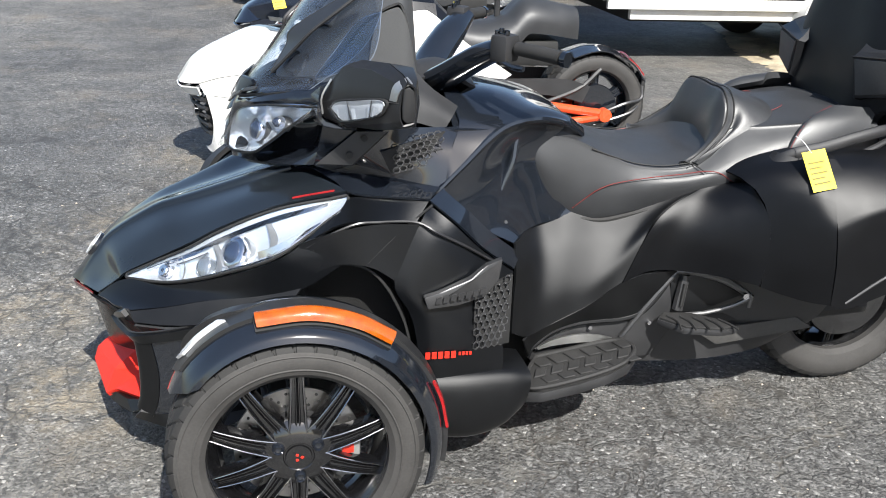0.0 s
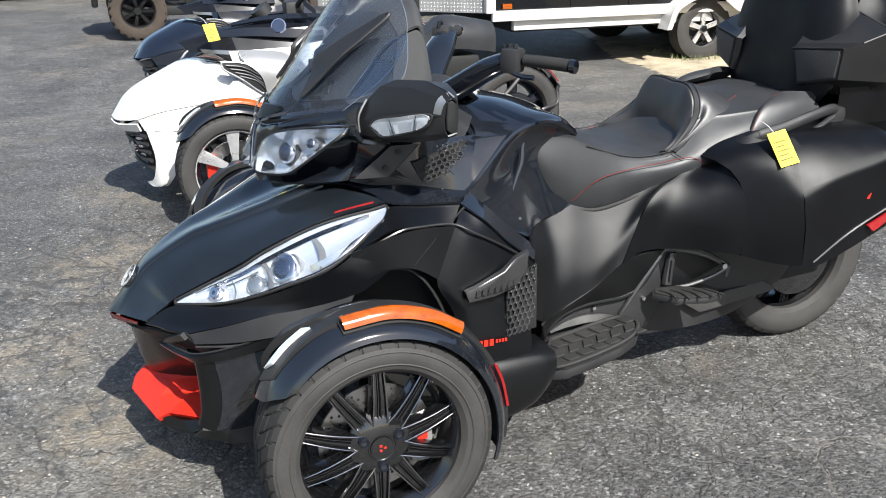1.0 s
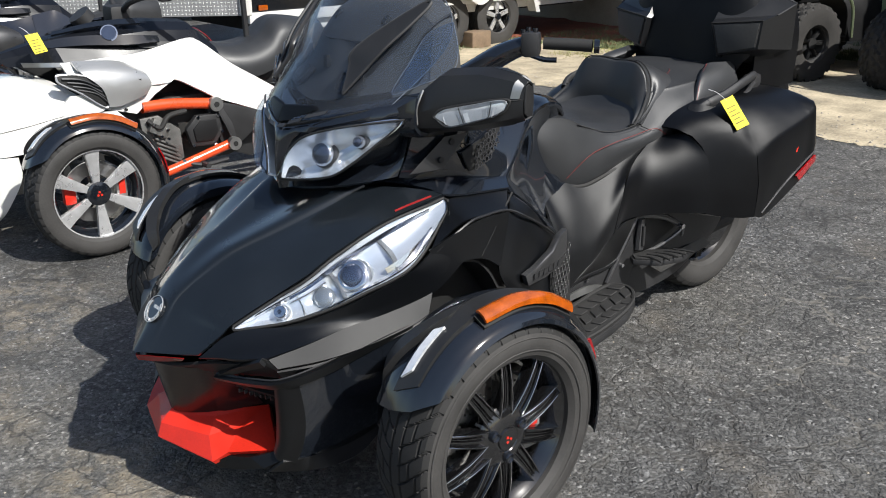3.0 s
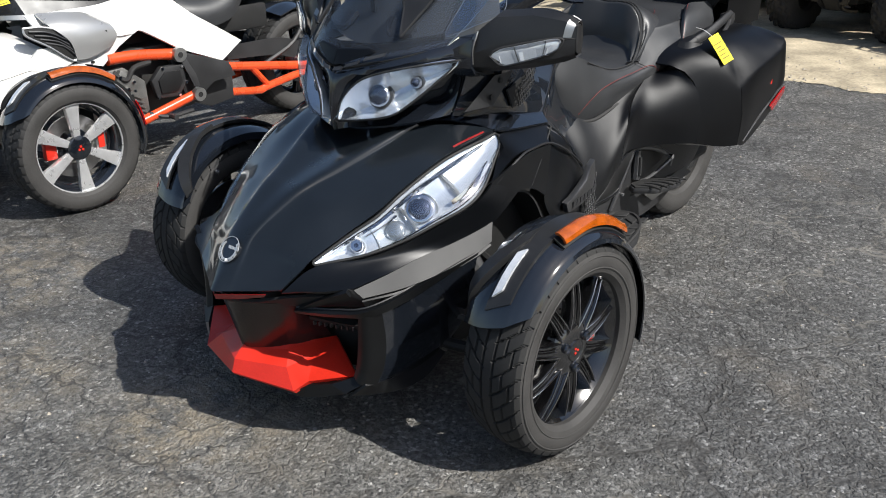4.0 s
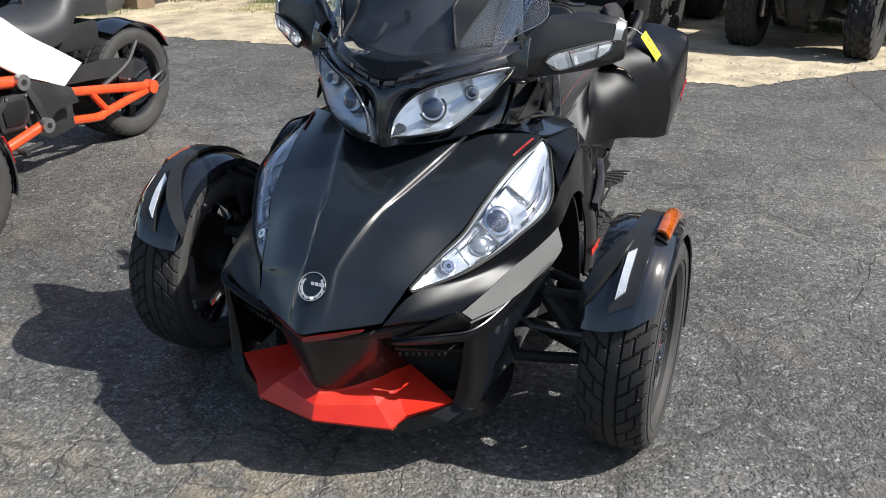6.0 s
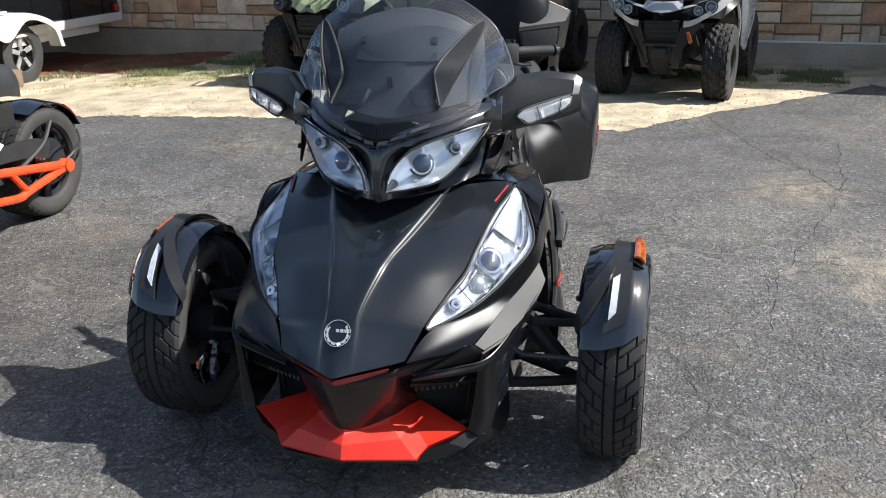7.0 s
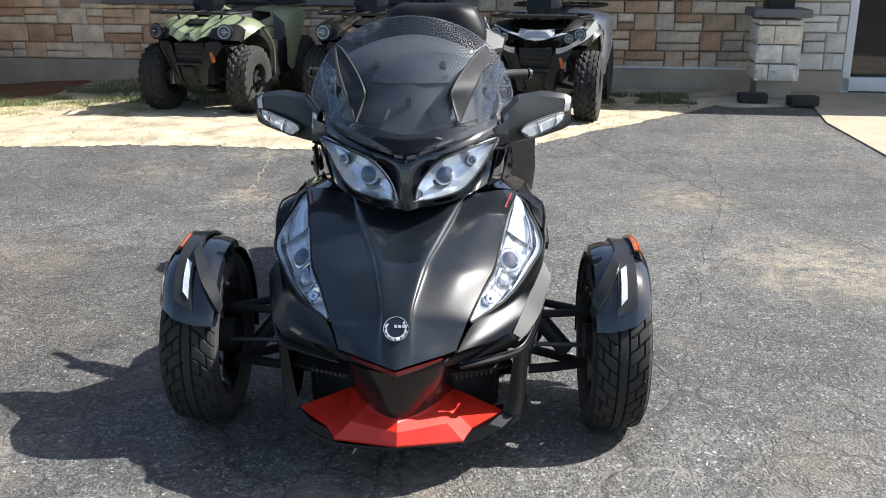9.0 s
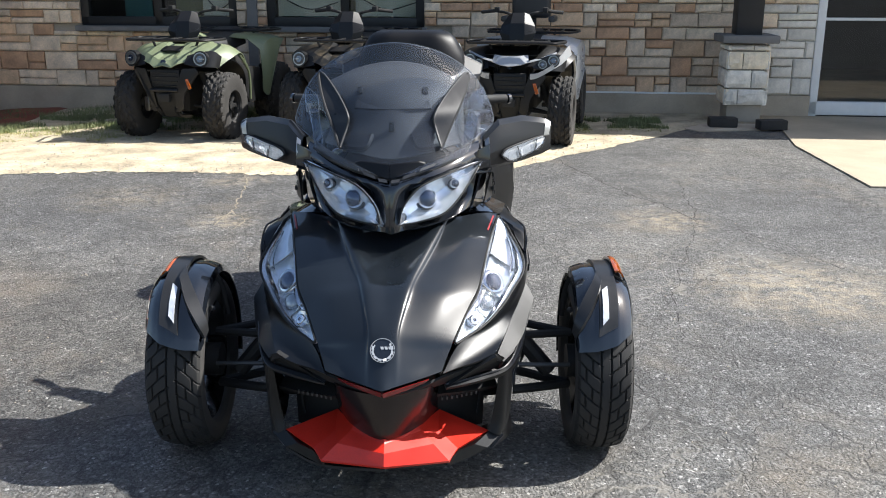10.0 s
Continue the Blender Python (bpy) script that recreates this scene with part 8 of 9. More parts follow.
        part("frame_bolt", disc(flip((0.318, 0.775, 0.506), s), (1, 0, 0), 0.036, 0.03, 24), SILVER, r)
        part("bolt_socket", disc(flip((0.333, 0.775, 0.506), s), (1, 0, 0), 0.014, 0.006, 12), DARK, r)
        part("frame_bolt", disc(flip((0.362, 0.838, 0.302), s), (1, 0, 0), 0.034, 0.03, 24), SILVER, r)
        part("bolt_socket", disc(flip((0.377, 0.838, 0.302), s), (1, 0, 0), 0.013, 0.006, 12), DARK, r)
        part("side_plate", solid([(0.265, 0.720, 0.530), (0.265, 0.840, 0.500), (0.265, 1.080, 0.420), (0.265, 1.120, 0.340), (0.265, 0.980, 0.330), (0.265, 0.880, 0.260), (0.265, 0.800, 0.300)], (0.03, 0, 0), 0.006, None, s), PLASTIC, r)
        part("engine_cover", solid([(0.262, 0.385, 0.480), (0.262, 0.480, 0.486), (0.262, 0.590, 0.400), (0.262, 0.596, 0.250), (0.262, 0.480, 0.230), (0.262, 0.400, 0.330)], (0.030, 0, 0), 0.010, None, s), CASTGREY, r, "grey cast engine cover")
        part("cylinder_head", block(flip((0.292, 0.475, 0.425), s), (0.06, 0.10, 0.075), 0.012, Matrix.Rotation(radians(-28), 3, "X")), CASTGREY, r)
        for k in range(5):
            part("engine_fin", block(flip((0.300, 0.500 + k * 0.006, 0.350 - k * 0.024), s), (0.020, 0.120, 0.010), 0.002, Matrix.Rotation(radians(-28), 3, "X")), CASTGREY, r)
        for k in range(6):
            part("head_bolt", disc(flip((0.326, 0.440 + (k % 3) * 0.034, 0.448 - (k % 3) * 0.016 - (k // 3) * 0.045), s), (1, 0, 0), 0.007, 0.010, 8), CHROME, r)
        part("coolant_hose", tube([(0.30, 0.42, 0.47), (0.325, 0.47, 0.43), (0.32, 0.52, 0.48), (0.30, 0.62, 0.49)], 0.013, 8, 16, s), RUBBER, r)
        for y_, z_ in ((0.672, 0.452), (0.780, 0.448), (0.798, 0.366), (0.752, 0.310), (0.636, 0.314)):
            part("cover_bolt", disc(flip((0.322, y_, z_), s), (1, 0, 0), 0.008, 0.010, 8), CHROME, r)
        part("clutch_cover", solid([(0.288, 0.604, 0.400), (0.288, 0.664, 0.462), (0.288, 0.786, 0.458), (0.288, 0.806, 0.366), (0.288, 0.756, 0.300), (0.288, 0.630, 0.306)], (0.034, 0, 0), 0.012, None, s), PLASTIC, r, "faceted black clutch cover")
        part("cover_plate", solid([(0.322, 0.640, 0.398), (0.322, 0.680, 0.436), (0.322, 0.764, 0.432), (0.322, 0.776, 0.370), (0.322, 0.744, 0.328), (0.322, 0.650, 0.332)], (0.008, 0, 0), 0.004, None, s), BLACKISH, r)
        part("cover_arm", solid([(0.312, 0.770, 0.490), (0.312, 0.806, 0.486), (0.318, 0.852, 0.400), (0.330, 0.866, 0.318), (0.330, 0.838, 0.312), (0.318, 0.812, 0.392)], (0.016, 0, 0), 0.004, None, s), PLASTIC, r, "bolted black frame arm")
        part("foot_peg", tube([(0.30, 0.66, 0.225), (0.42, 0.66, 0.225)], 0.014, 8, 4, s), PLASTIC, r)
        part("peg_arm", tube([(0.34, 0.56, 0.25), (0.36, 0.66, 0.22), (0.35, 0.80, 0.225)], 0.012, 8, 8, s), PLASTIC, r)
        # swingarm
        part("pivot_plate", solid([(0.185, 0.900, 0.450), (0.185, 1.060, 0.425), (0.185, 1.150, 0.380), (0.185, 1.150, 0.200), (0.185, 1.000, 0.180), (0.185, 0.860, 0.240)], (0.030, 0, 0), 0.008, None, s), PLASTIC, r, "black pivot plate of the swingarm")
        part("swingarm_tube", tube([(0.19, 1.000, 0.390), (0.19, 1.150, 0.368), (0.175, 1.745, 0.280)], 0.024, 10, 12, s), frame_mat, r, "painted swingarm tube")
        part("swingarm_tube", tube([(0.19, 1.100, 0.235), (0.19, 1.330, 0.205), (0.185, 1.400, 0.215), (0.175, 1.745, 0.265)], 0.022, 10, 14, s), frame_mat, r)
        part("swingarm_tube", tube([(0.19, 1.300, 0.335), (0.187, 1.400, 0.225)], 0.018, 8, 4, s), frame_mat, r)
        part("axle_plate", disc(flip((0.180, 1.750, 0.275), s), (1, 0, 0), 0.036, 0.05, 16), frame_mat, r)
        part("rear_hoop", tube([(0.150, 1.650, 0.240), (0.165, 1.860, 0.330), (0.120, 1.975, 0.350), (0.100, 1.985, 0.420)], 0.009, 6, 16, s), GREYTRIM, r)
        part("hoop_bar", tube([(0.160, 1.700, 0.215), (0.150, 1.900, 0.275), (0.100, 1.985, 0.320)], 0.008, 6, 10, s), GREYTRIM, r)
        part("belt_guard", panel([[(0.165, 1.16, 0.47), (0.17, 1.50, 0.47), (0.17, 1.66, 0.43)], [(0.165, 1.10, 0.40), (0.17, 1.45, 0.38), (0.17, 1.62, 0.34)]], 5, 10, 0.01, s), PLASTIC, r)
        part("fender_stay", tube([(0.170, 1.40, 0.34), (0.165, 1.60, 0.42), (0.140, 1.72, 0.52)], 0.012, 6, 8, s), PLASTIC, r)
        # bars
        b = part("handlebar", tube([(0.03, 0.46, 0.95), (0.12, 0.48, 1.01), (0.24, 0.55, 1.045), (0.29, 0.60, 1.045)], 0.014, 10, 14, s), PLASTIC, r)
        part("grip", tube([(0.29, 0.60, 1.045), (0.39, 0.695, 1.038)], 0.017, 12, 6, s), RUBBER, b)
        part("switch_block", block(flip((0.275, 0.585, 1.045), s), (0.05, 0.06, 0.06), 0.012), PLASTIC, b)
        part("mirror", tube([(0.26, 0.57, 1.05), (0.28, 0.58, 1.09), (0.30, 0.60, 1.11)], 0.007, 6, 8, s), PLASTIC, b)
        part("mirror_head", block(flip((0.31, 0.62, 1.125), s), (0.13, 0.035, 0.075), 0.016), PLASTIC, b)
    part("bar_clamp", block((0, 0.45, 0.93), (0.12, 0.10, 0.12), 0.02), PLASTIC, r)
    part("gauge", disc((0, 0.28, 0.94), (0, -0.6, 0.8), 0.055, 0.05, 24), PLASTIC, r)
    br = part("rider_backrest", block((-0.02, 1.10, 1.15), (0.20, 0.06, 0.17), 0.035), VINYL, r, "small padded rider backrest")
    part("backrest_stem", tube([(-0.02, 1.13, 1.14), (-0.02, 1.15, 1.00), (-0.02, 1.16, 0.70)], 0.016, 8, 8), PLASTIC, br)
    rows = []
    for y, t_, h in ((0.84, 0.765, 0.10), (0.95, 0.730, 0.15), (1.08, 0.725, 0.17), (1.20, 0.760, 0.165), (1.28, 0.835, 0.14), (1.36, 0.840, 0.13), (1.48, 0.820, 0.10), (1.58, 0.80, 0.06)):
        rows.append([(-h, y, t_ - 0.13), (-h * 0.98, y, t_ - 0.05), (-h * 0.5, y, t_), (0, y, t_ + 0.004), (h * 0.5, y, t_), (h * 0.98, y, t_ - 0.05), (h, y, t_ - 0.13)])
    part("saddle", panel(rows, 24, 20, 0.03), VINYL, r, "black vinyl solo saddle with hump", angle=60)
    part("seat_base", block((0, 1.18, 0.60), (0.26, 0.60, 0.14), 0.03), DARK, r)
    part("engine_block", block((0, 0.62, 0.38), (0.46, 0.60, 0.36), 0.05), ENGINE, r)
    part("nose_core", block((0, -0.08, 0.36), (0.46, 0.62, 0.34), 0.05), DARK, r)
    part("tank_core", block((0, 0.55, 0.64), (0.30, 0.70, 0.26), 0.05), DARK, r)
    w = part("rear_wheel", rim_band(0.207, 0.20, 0.075), GLOSS, r)
    w.matrix_local = Matrix.Translation((0, 1.714, 0.300))
    tyre_part(w, 0.300, 0.235, 0.209, 40, 240)
    for k in range(6):
        bm = bmesh.new()
        spoke_bar(math.pi / 2 + 2 * math.pi * k / 6, 0.05, 0.19, 0.020, 0.026, 0.070, 0.066, 0.03, bm)
        part("spoke", bm, GLOSS, w)
    part("hub", disc((0.03, 0, 0), (1, 0, 0), 0.06, 0.16, 24), GLOSS, w)
    part("pulley", lathe([(0.06, 0.085), (0.125, 0.085), (0.130, 0.10), (0.125, 0.112), (0.06, 0.108)], 40), GLOSS, w)
    rows = [[on_rear(x, 0.325 - abs(x) * 0.12, d) for x in (-0.13, -0.07, 0, 0.07, 0.13)] for d in (118, 95, 75, 50, 28)]
    f = part("rear_fender", panel(rows, 20, 12, 0.006), GLOSS, r, "gloss black rear mudguard")
    part("tail_lamp", panel([[on_rear(x, 0.336 - abs(x) * 0.12, d) for x in (-0.12, 0, 0.12)] for d in (58, 46, 34)], 8, 8, 0.006), REDLENS, f, "red tail lamp")
    part("plate_holder", block((0, 2.0, 0.40), (0.16, 0.03, 0.12), 0.01), PLASTIC, r)
    return r


def on_rear(x, rad, deg):
    a = radians(deg)
    return Vector((x, 1.714 + rad * math.cos(a), 0.300 + rad * math.sin(a)))


def placed(x, y, deg=0.0, dz=0.0):
    return pose(x, y, lie(x, y) + dz, 0, 0, deg)


roadster(placed(-2.58, 0.03, 0), WHITE, FRAMERED, "white three-wheeled roadster with orange-red frame on asphalt")
dark_one = roadster(placed(-5.24, 0.24, 1.0), BLUEBLACK, PLASTIC, "dark blue-black three-wheeled roadster with windscreen parked on asphalt")
part("windscreen", panel([[(-0.20, 0.14, 0.86), (-0.10, 0.08, 0.86), (0, 0.06, 0.86), (0.10, 0.08, 0.86), (0.20, 0.14, 0.86)],
                          [(-0.24, 0.30, 1.02), (-0.13, 0.22, 1.04), (0, 0.20, 1.05), (0.13, 0.22, 1.04), (0.24, 0.30, 1.02)],
                          [(-0.17, 0.40, 1.22), (-0.10, 0.36, 1.25), (0, 0.35, 1.26), (0.10, 0.36, 1.25), (0.17, 0.40, 1.22)]], 14, 18, 0.004), SMOKE, dark_one, "smoked windscreen")
part("screen_mount", block((0, 0.20, 0.90), (0.30, 0.16, 0.10), 0.03), PLASTIC, dark_one)


def hang_tag(m, parent_label, w=0.075, h=0.11):
    """Yellow price card with a few lines of unreadable print, hung on a string."""
    t = part("price_tag", solid([(0, 0, 0), (w, 0, 0), (w, 0, -h), (0, 0, -h)], (0, 0.0015, 0), 0), TAG, None)
    t.matrix_world = m
    for k in range(5):
        part("print_bar", solid([(0.008, -0.0012, -0.03 - k * 0.014), (w - 0.012 - 0.01 * (k % 2), -0.0012, -0.03 - k * 0.014), (w - 0.012 - 0.01 * (k % 2), -0.0012, -0.034 - k * 0.014), (0.008, -0.0012, -0.034 - k * 0.014)], (0, 0.001, 0), 0), INK, t)
    part("string", tube([(w * 0.4, 0, -0.005), (w * 0.3, 0.01, 0.03), (w * 0.2, 0.03, 0.055)], 0.0012, 4, 6), DOORWHITE, t)
    return tagged(t, parent_label, "tag", "price tags")


def upon(p, right, down):
    """Pose of a card whose top left corner is p, with its edges along right and down."""
    r_, d_ = Vector(right).normalized(), Vector(down).normalized()
    z_ = -(d_ - r_ * d_.dot(r_)).normalized()
    y_ = z_.cross(r_)
    return Matrix.Translation(p) @ Matrix((r_, y_, z_)).transposed().to_4x4()


hang_tag(upon((0.335, 1.298, 0.832), (0.004, 0.068, 0.014), (0.085, 0.084, -0.098)), "yellow paper price card on the grab handle", 0.062, 0.108)
hang_tag(upon((-2.39, -0.02, 0.905), (-0.02, 0.10, 0.012), (0.07, -0.05, -0.10)), "yellow paper price card on the white roadster", 0.062, 0.095)


# ---------------------------------------------------------------- quad bikes
GREEN = surf("olive_green_plastic", (0.165, 0.195, 0.115), 0.38, 0, 0.12, 5, 150, bump=0.1)



def camo_material():
    """Printed woodland pattern: dark ground with tan and brown twigs."""
    m, t, bs = nodes_of("camouflage_plastic")
    n1, n2 = noise_node(t, 9.0, 3.0, 0.6), noise_node(t, 26.0, 4.0, 0.7)
    base = ramp_node(t, n1.outputs[0], [(0.46, (0.012, 0.012, 0.011)), (0.53, (0.030, 0.025, 0.018)), (0.62, (0.075, 0.060, 0.040))]).outputs[0]
    base = mix_node(t, ramp_node(t, n2.outputs[0], [(0.56, 0.0), (0.62, 0.8)]).outputs[0], base, (0.014, 0.014, 0.013))
    t.links.new(base, bs.inputs["Base Color"])
    bs.inputs["Roughness"].default_value = 0.4
    return m


CAMO = camo_material()
GREYPAINT = surf("silver_grey_plastic", (0.40, 0.41, 0.42), 0.32, 0.3, 0.12, 5, 150)
BLACKPL = surf("black_body_plastic", (0.012, 0.012, 0.0125), 0.40, 0, 0.2, 6, 200, spec=0.3)
KNOB = surf("dusty_knobby_rubber", (0.028, 0.026, 0.024), 0.85, 0, 0.35, 14, 120, bump=0.3)
MUDDY = surf("muddy_knobby_rubber", (0.050, 0.038, 0.029), 0.9, 0, 0.4, 10, 90, bump=0.5)


def knob_wheel(parent, x, y, rad, w, s, rubber, spoke_mat):
    k_ = 1.0 if rad < 0.34 else 1.42
    wheel = part("wheel", lathe([(0.150 * k_, -w * 0.35), (0.160 * k_, -w * 0.35), (0.150 * k_, 0), (0.160 * k_, w * 0.35), (0.150 * k_, w * 0.38), (0.135 * k_, w * 0.30), (0.130 * k_, -w * 0.3)], 40), spoke_mat, parent)
    wheel.matrix_local = Matrix.Translation((x, y, rad)) @ (Matrix.Rotation(math.pi, 4, "Z") if s < 0 else Matrix())
    t = part("tyre", tyre_mesh(rad, w, 0.155 * k_, 22, 200, 0.008, True), rubber, wheel, "knobby off-road tyre", angle=25)
    for k in range(7):
        a = 2 * math.pi * k / 7
        bm = bmesh.new()
        spoke_bar(a, 0.03, 0.14 * k_, 0.012 * k_, 0.016 * k_, 0.05, 0.06, 0.03, bm)
        part("spoke", bm, spoke_mat, wheel)
    part("hub", disc((0.04, 0, 0), (1, 0, 0), 0.045, 0.06, 20), spoke_mat, wheel)
    return wheel


def quad(m, paint, label, backrest_=False):
    """Utility quad: long-travel wheels, angular front, steel racks, pod, seat."""
    q = thing("quad_bike", label, "quad bike", m, "quad bikes by the wall")
    for s in (1, -1):
        knob_wheel(q, 0.455 * s, 0.0, 0.325, 0.22, s, KNOB, DARK)
        knob_wheel(q, 0.440 * s, 1.27, 0.325, 0.26, s, KNOB, DARK)
        part("front_fender", panel([
            [(0.12, -0.24, 0.74), (0.24, -0.22, 0.75), (0.36, -0.16, 0.74), (0.44, -0.10, 0.69)],
            [(0.12, -0.10, 0.86), (0.28, -0.08, 0.86), (0.42, 0.00, 0.84), (0.53, 0.06, 0.78)],
            [(0.14, 0.08, 0.92), (0.28, 0.10, 0.91), (0.44, 0.18, 0.88), (0.55, 0.24, 0.80)],
            [(0.16, 0.26, 0.88), (0.28, 0.30, 0.85), (0.44, 0.36, 0.78), (0.53, 0.42, 0.60)]], 16, 14, 0.008, s), BLACKPL if backrest_ else paint, q, "moulded front mudguard", angle=30)
        part("fender_inner", panel([[(0.16, -0.15, 0.66), (0.26, 0.10, 0.74), (0.24, 0.40, 0.60), (0.22, 0.48, 0.36)], [(0.42, -0.10, 0.66), (0.50, 0.10, 0.76), (0.50, 0.38, 0.62), (0.48, 0.46, 0.36)]], 6, 16, 0.008, s), BLACKPL, q)
        part("side_edge", tube([(0.53, 0.22, 0.80), (0.53, 0.42, 0.62), (0.50, 0.50, 0.34)], 0.014, 6, 12, s), paint, q)
        part("side_skirt", solid([(0.36, 0.44, 0.72), (0.40, 0.62, 0.66), (0.42, 0.90, 0.62), (0.46, 0.92, 0.30), (0.46, 0.50, 0.30)], (0.03, 0, 0), 0.01, None, s), BLACKPL, q)
        part("rear_fender", panel([
            [(0.14, 0.86, 0.92), (0.34, 0.86, 0.90), (0.47, 0.86, 0.80), (0.49, 0.86, 0.55), (0.49, 0.84, 0.38)],
            [(0.14, 1.02, 0.95), (0.36, 1.02, 0.94), (0.53, 1.00, 0.90), (0.55, 0.95, 0.66), (0.53, 0.915, 0.34)],
            [(0.14, 1.40, 0.94), (0.36, 1.40, 0.92), (0.53, 1.38, 0.88), (0.57, 1.16, 0.80), (0.58, 0.985, 0.60)]], 14, 0, 0.008, s, None, "across"), paint, q, "body-coloured rear mudguard", angle=40)
        lamps = ((0.345, -0.225, 0.785, 0.062),) if not backrest_ else ((0.375, -0.190, 0.800, 0.048), (0.285, -0.245, 0.770, 0.038))
        for lx, ly, lz, lr in lamps:
            ax = Vector((0.15 * s, -1, 0.1)).normalized()
            c = flip((lx, ly, lz), s)
            lamp = part("headlamp", disc(c, ax, lr * 1.18, 0.07, 28), BLACKPL, q, "round headlamp in a black bezel")
            part("lamp_ring", disc(c + ax * 0.034, ax, lr * 0.98, 0.010, 28), LAMPGREY, lamp)
            part("lamp_bowl", disc(c + ax * 0.037, ax, lr * 0.84, 0.010, 24), GREYTRIM, lamp)
            part("lamp_core", disc(c + ax * 0.042, ax, lr * 0.48, 0.008, 18), GLASSBALL, lamp)
            part("lamp_bar", block(c + ax * 0.044, (lr * 1.5, 0.006, lr * 0.16), 0.002), LAMPGREY, lamp)
        part("lamp_surround", panel([[(0.20, -0.285, 0.735), (0.30, -0.255, 0.715), (0.42, -0.190, 0.705), (0.455, -0.110, 0.70)],
                                     [(0.22, -0.235, 0.805), (0.31, -0.205, 0.835), (0.42, -0.140, 0.850), (0.475, -0.080, 0.80)]], 6, 14, 0.02, s), BLACKPL, q, "black surround of the headlamp")
        part("bumper_plate", solid([(0.185, -0.315, 0.700), (0.300, -0.275, 0.705), (0.325, -0.262, 0.660), (0.195, -0.315, 0.470), (0.150, -0.300, 0.300), (0.085, -0.300, 0.300), (0.110, -0.330, 0.480)], (0, 0.030, 0), 0.006, None, s), BLACKPL, q, "black angular bumper plate")
        part("bumper_post", tube([(0.10, -0.30, 0.34), (0.08, -0.22, 0.26), (0.08, 0.0, 0.22)], 0.020, 8, 12, s), BLACKPL, q)
        part("knuckle", block(flip((0.35, 0.0, 0.33), s), (0.05, 0.08, 0.14), 0.012), STEEL, q)
        part("shock", tube([(0.24, -0.04, 0.66), (0.34, 0.0, 0.36)], 0.030, 10, 8, s), DARK, q)
        for y in (-0.10, 0.12):
            part("arm", tube([(0.12, y, 0.34), (0.36, 0.0, 0.30)], 0.014, 6, 5, s), DARK, q)
            part("arm", tube([(0.12, 1.17 + y, 0.34), (0.36, 1.27, 0.30)], 0.014, 6, 5, s), DARK, q)
        bar = part("handlebar", tube([(0.04, 0.34, 1.16), (0.14, 0.34, 1.20), (0.27, 0.40, 1.215)], 0.013, 8, 10, s), DARK, q)
        part("grip", tube([(0.26, 0.395, 1.215), (0.39, 0.45, 1.20)], 0.018, 10, 5, s), RUBBER, bar)
        part("lever_block", block(flip((0.23, 0.38, 1.225), s), (0.05, 0.07, 0.05), 0.01), DARK, bar)
        part("footwell", block(flip((0.34, 0.68, 0.32), s), (0.26, 0.44, 0.04), 0.01), BLACKPL, q)
    # nose, grille and skid
    if backrest_:
        # narrow silver nose and thin trims round the twin lamps
        part("nose", panel([[(-0.165, -0.280, 0.785), (-0.09, -0.325, 0.762), (0, -0.338, 0.750), (0.09, -0.325, 0.762), (0.165, -0.280, 0.785)],
                            [(-0.150, -0.215, 0.845), (-0.08, -0.262, 0.838), (0, -0.270, 0.834), (0.08, -0.262, 0.838), (0.150, -0.215, 0.845)]], 8, 0, 0.010, 1, None, True), paint, q, "silver pointed nose plate", angle=18)
        part("nose_top", panel([[(-0.24, -0.19, 0.845), (0, -0.262, 0.836), (0.24, -0.19, 0.845)], [(-0.22, 0.06, 0.905), (0, 0.04, 0.900), (0.22, 0.06, 0.905)]], 8, 12, 0.008), BLACKPL, q)
        for s in (1, -1):
            part("lamp_trim", strip([(0.185, -0.315, 0.640), (0.250, -0.300, 0.655), (0.360, -0.250, 0.715), (0.450, -0.170, 0.770), (0.530, -0.060, 0.850)], [(0.185, -0.320, 0.690), (0.250, -0.305, 0.700), (0.340, -0.262, 0.745), (0.430, -0.190, 0.830), (0.505, -0.080, 0.935)], 20, 0.008, s), paint, q, "silver trim under the lamps")
            part("upper_trim", strip([(0.150, -0.290, 0.785), (0.260, -0.255, 0.812), (0.400, -0.160, 0.862)], [(0.150, -0.270, 0.800), (0.260, -0.235, 0.828), (0.400, -0.140, 0.876)], 12, 0.006, s), paint, q)
    else:
        part("fender_vent", block((0, -0.100, 0.868), (0.20, 0.12, 0.012), 0.004, Matrix.Rotation(radians(17), 3, "X")), BLACKPL, q)
        part("nose", panel([[(-0.255, -0.235, 0.770), (-0.135, -0.305, 0.735), (-0.085, -0.325, 0.705), (0, -0.335, 0.725), (0.085, -0.325, 0.705), (0.135, -0.305, 0.735), (0.255, -0.235, 0.770)],
                            [(-0.215, -0.190, 0.825), (-0.120, -0.255, 0.800), (-0.060, -0.270, 0.770), (0, -0.275, 0.775), (0.060, -0.270, 0.770), (0.120, -0.255, 0.800), (0.215, -0.190, 0.825)],
                            [(-0.16, 0.08, 0.905), (-0.10, 0.05, 0.920), (-0.05, 0.04, 0.895), (0, 0.04, 0.895), (0.05, 0.04, 0.895), (0.10, 0.05, 0.920), (0.16, 0.08, 0.905)]], 8, 0, 0.008, 1, None, True), paint, q, "body-coloured pointed nose", angle=18)
    part("badge", disc((0, -0.302, 0.755), (0, -1, 0.3), 0.026, 0.012, 20), GLOSS, q)
    part("grille", block((0, -0.27, 0.60), (0.30, 0.06, 0.18), 0.02), DARK, q)
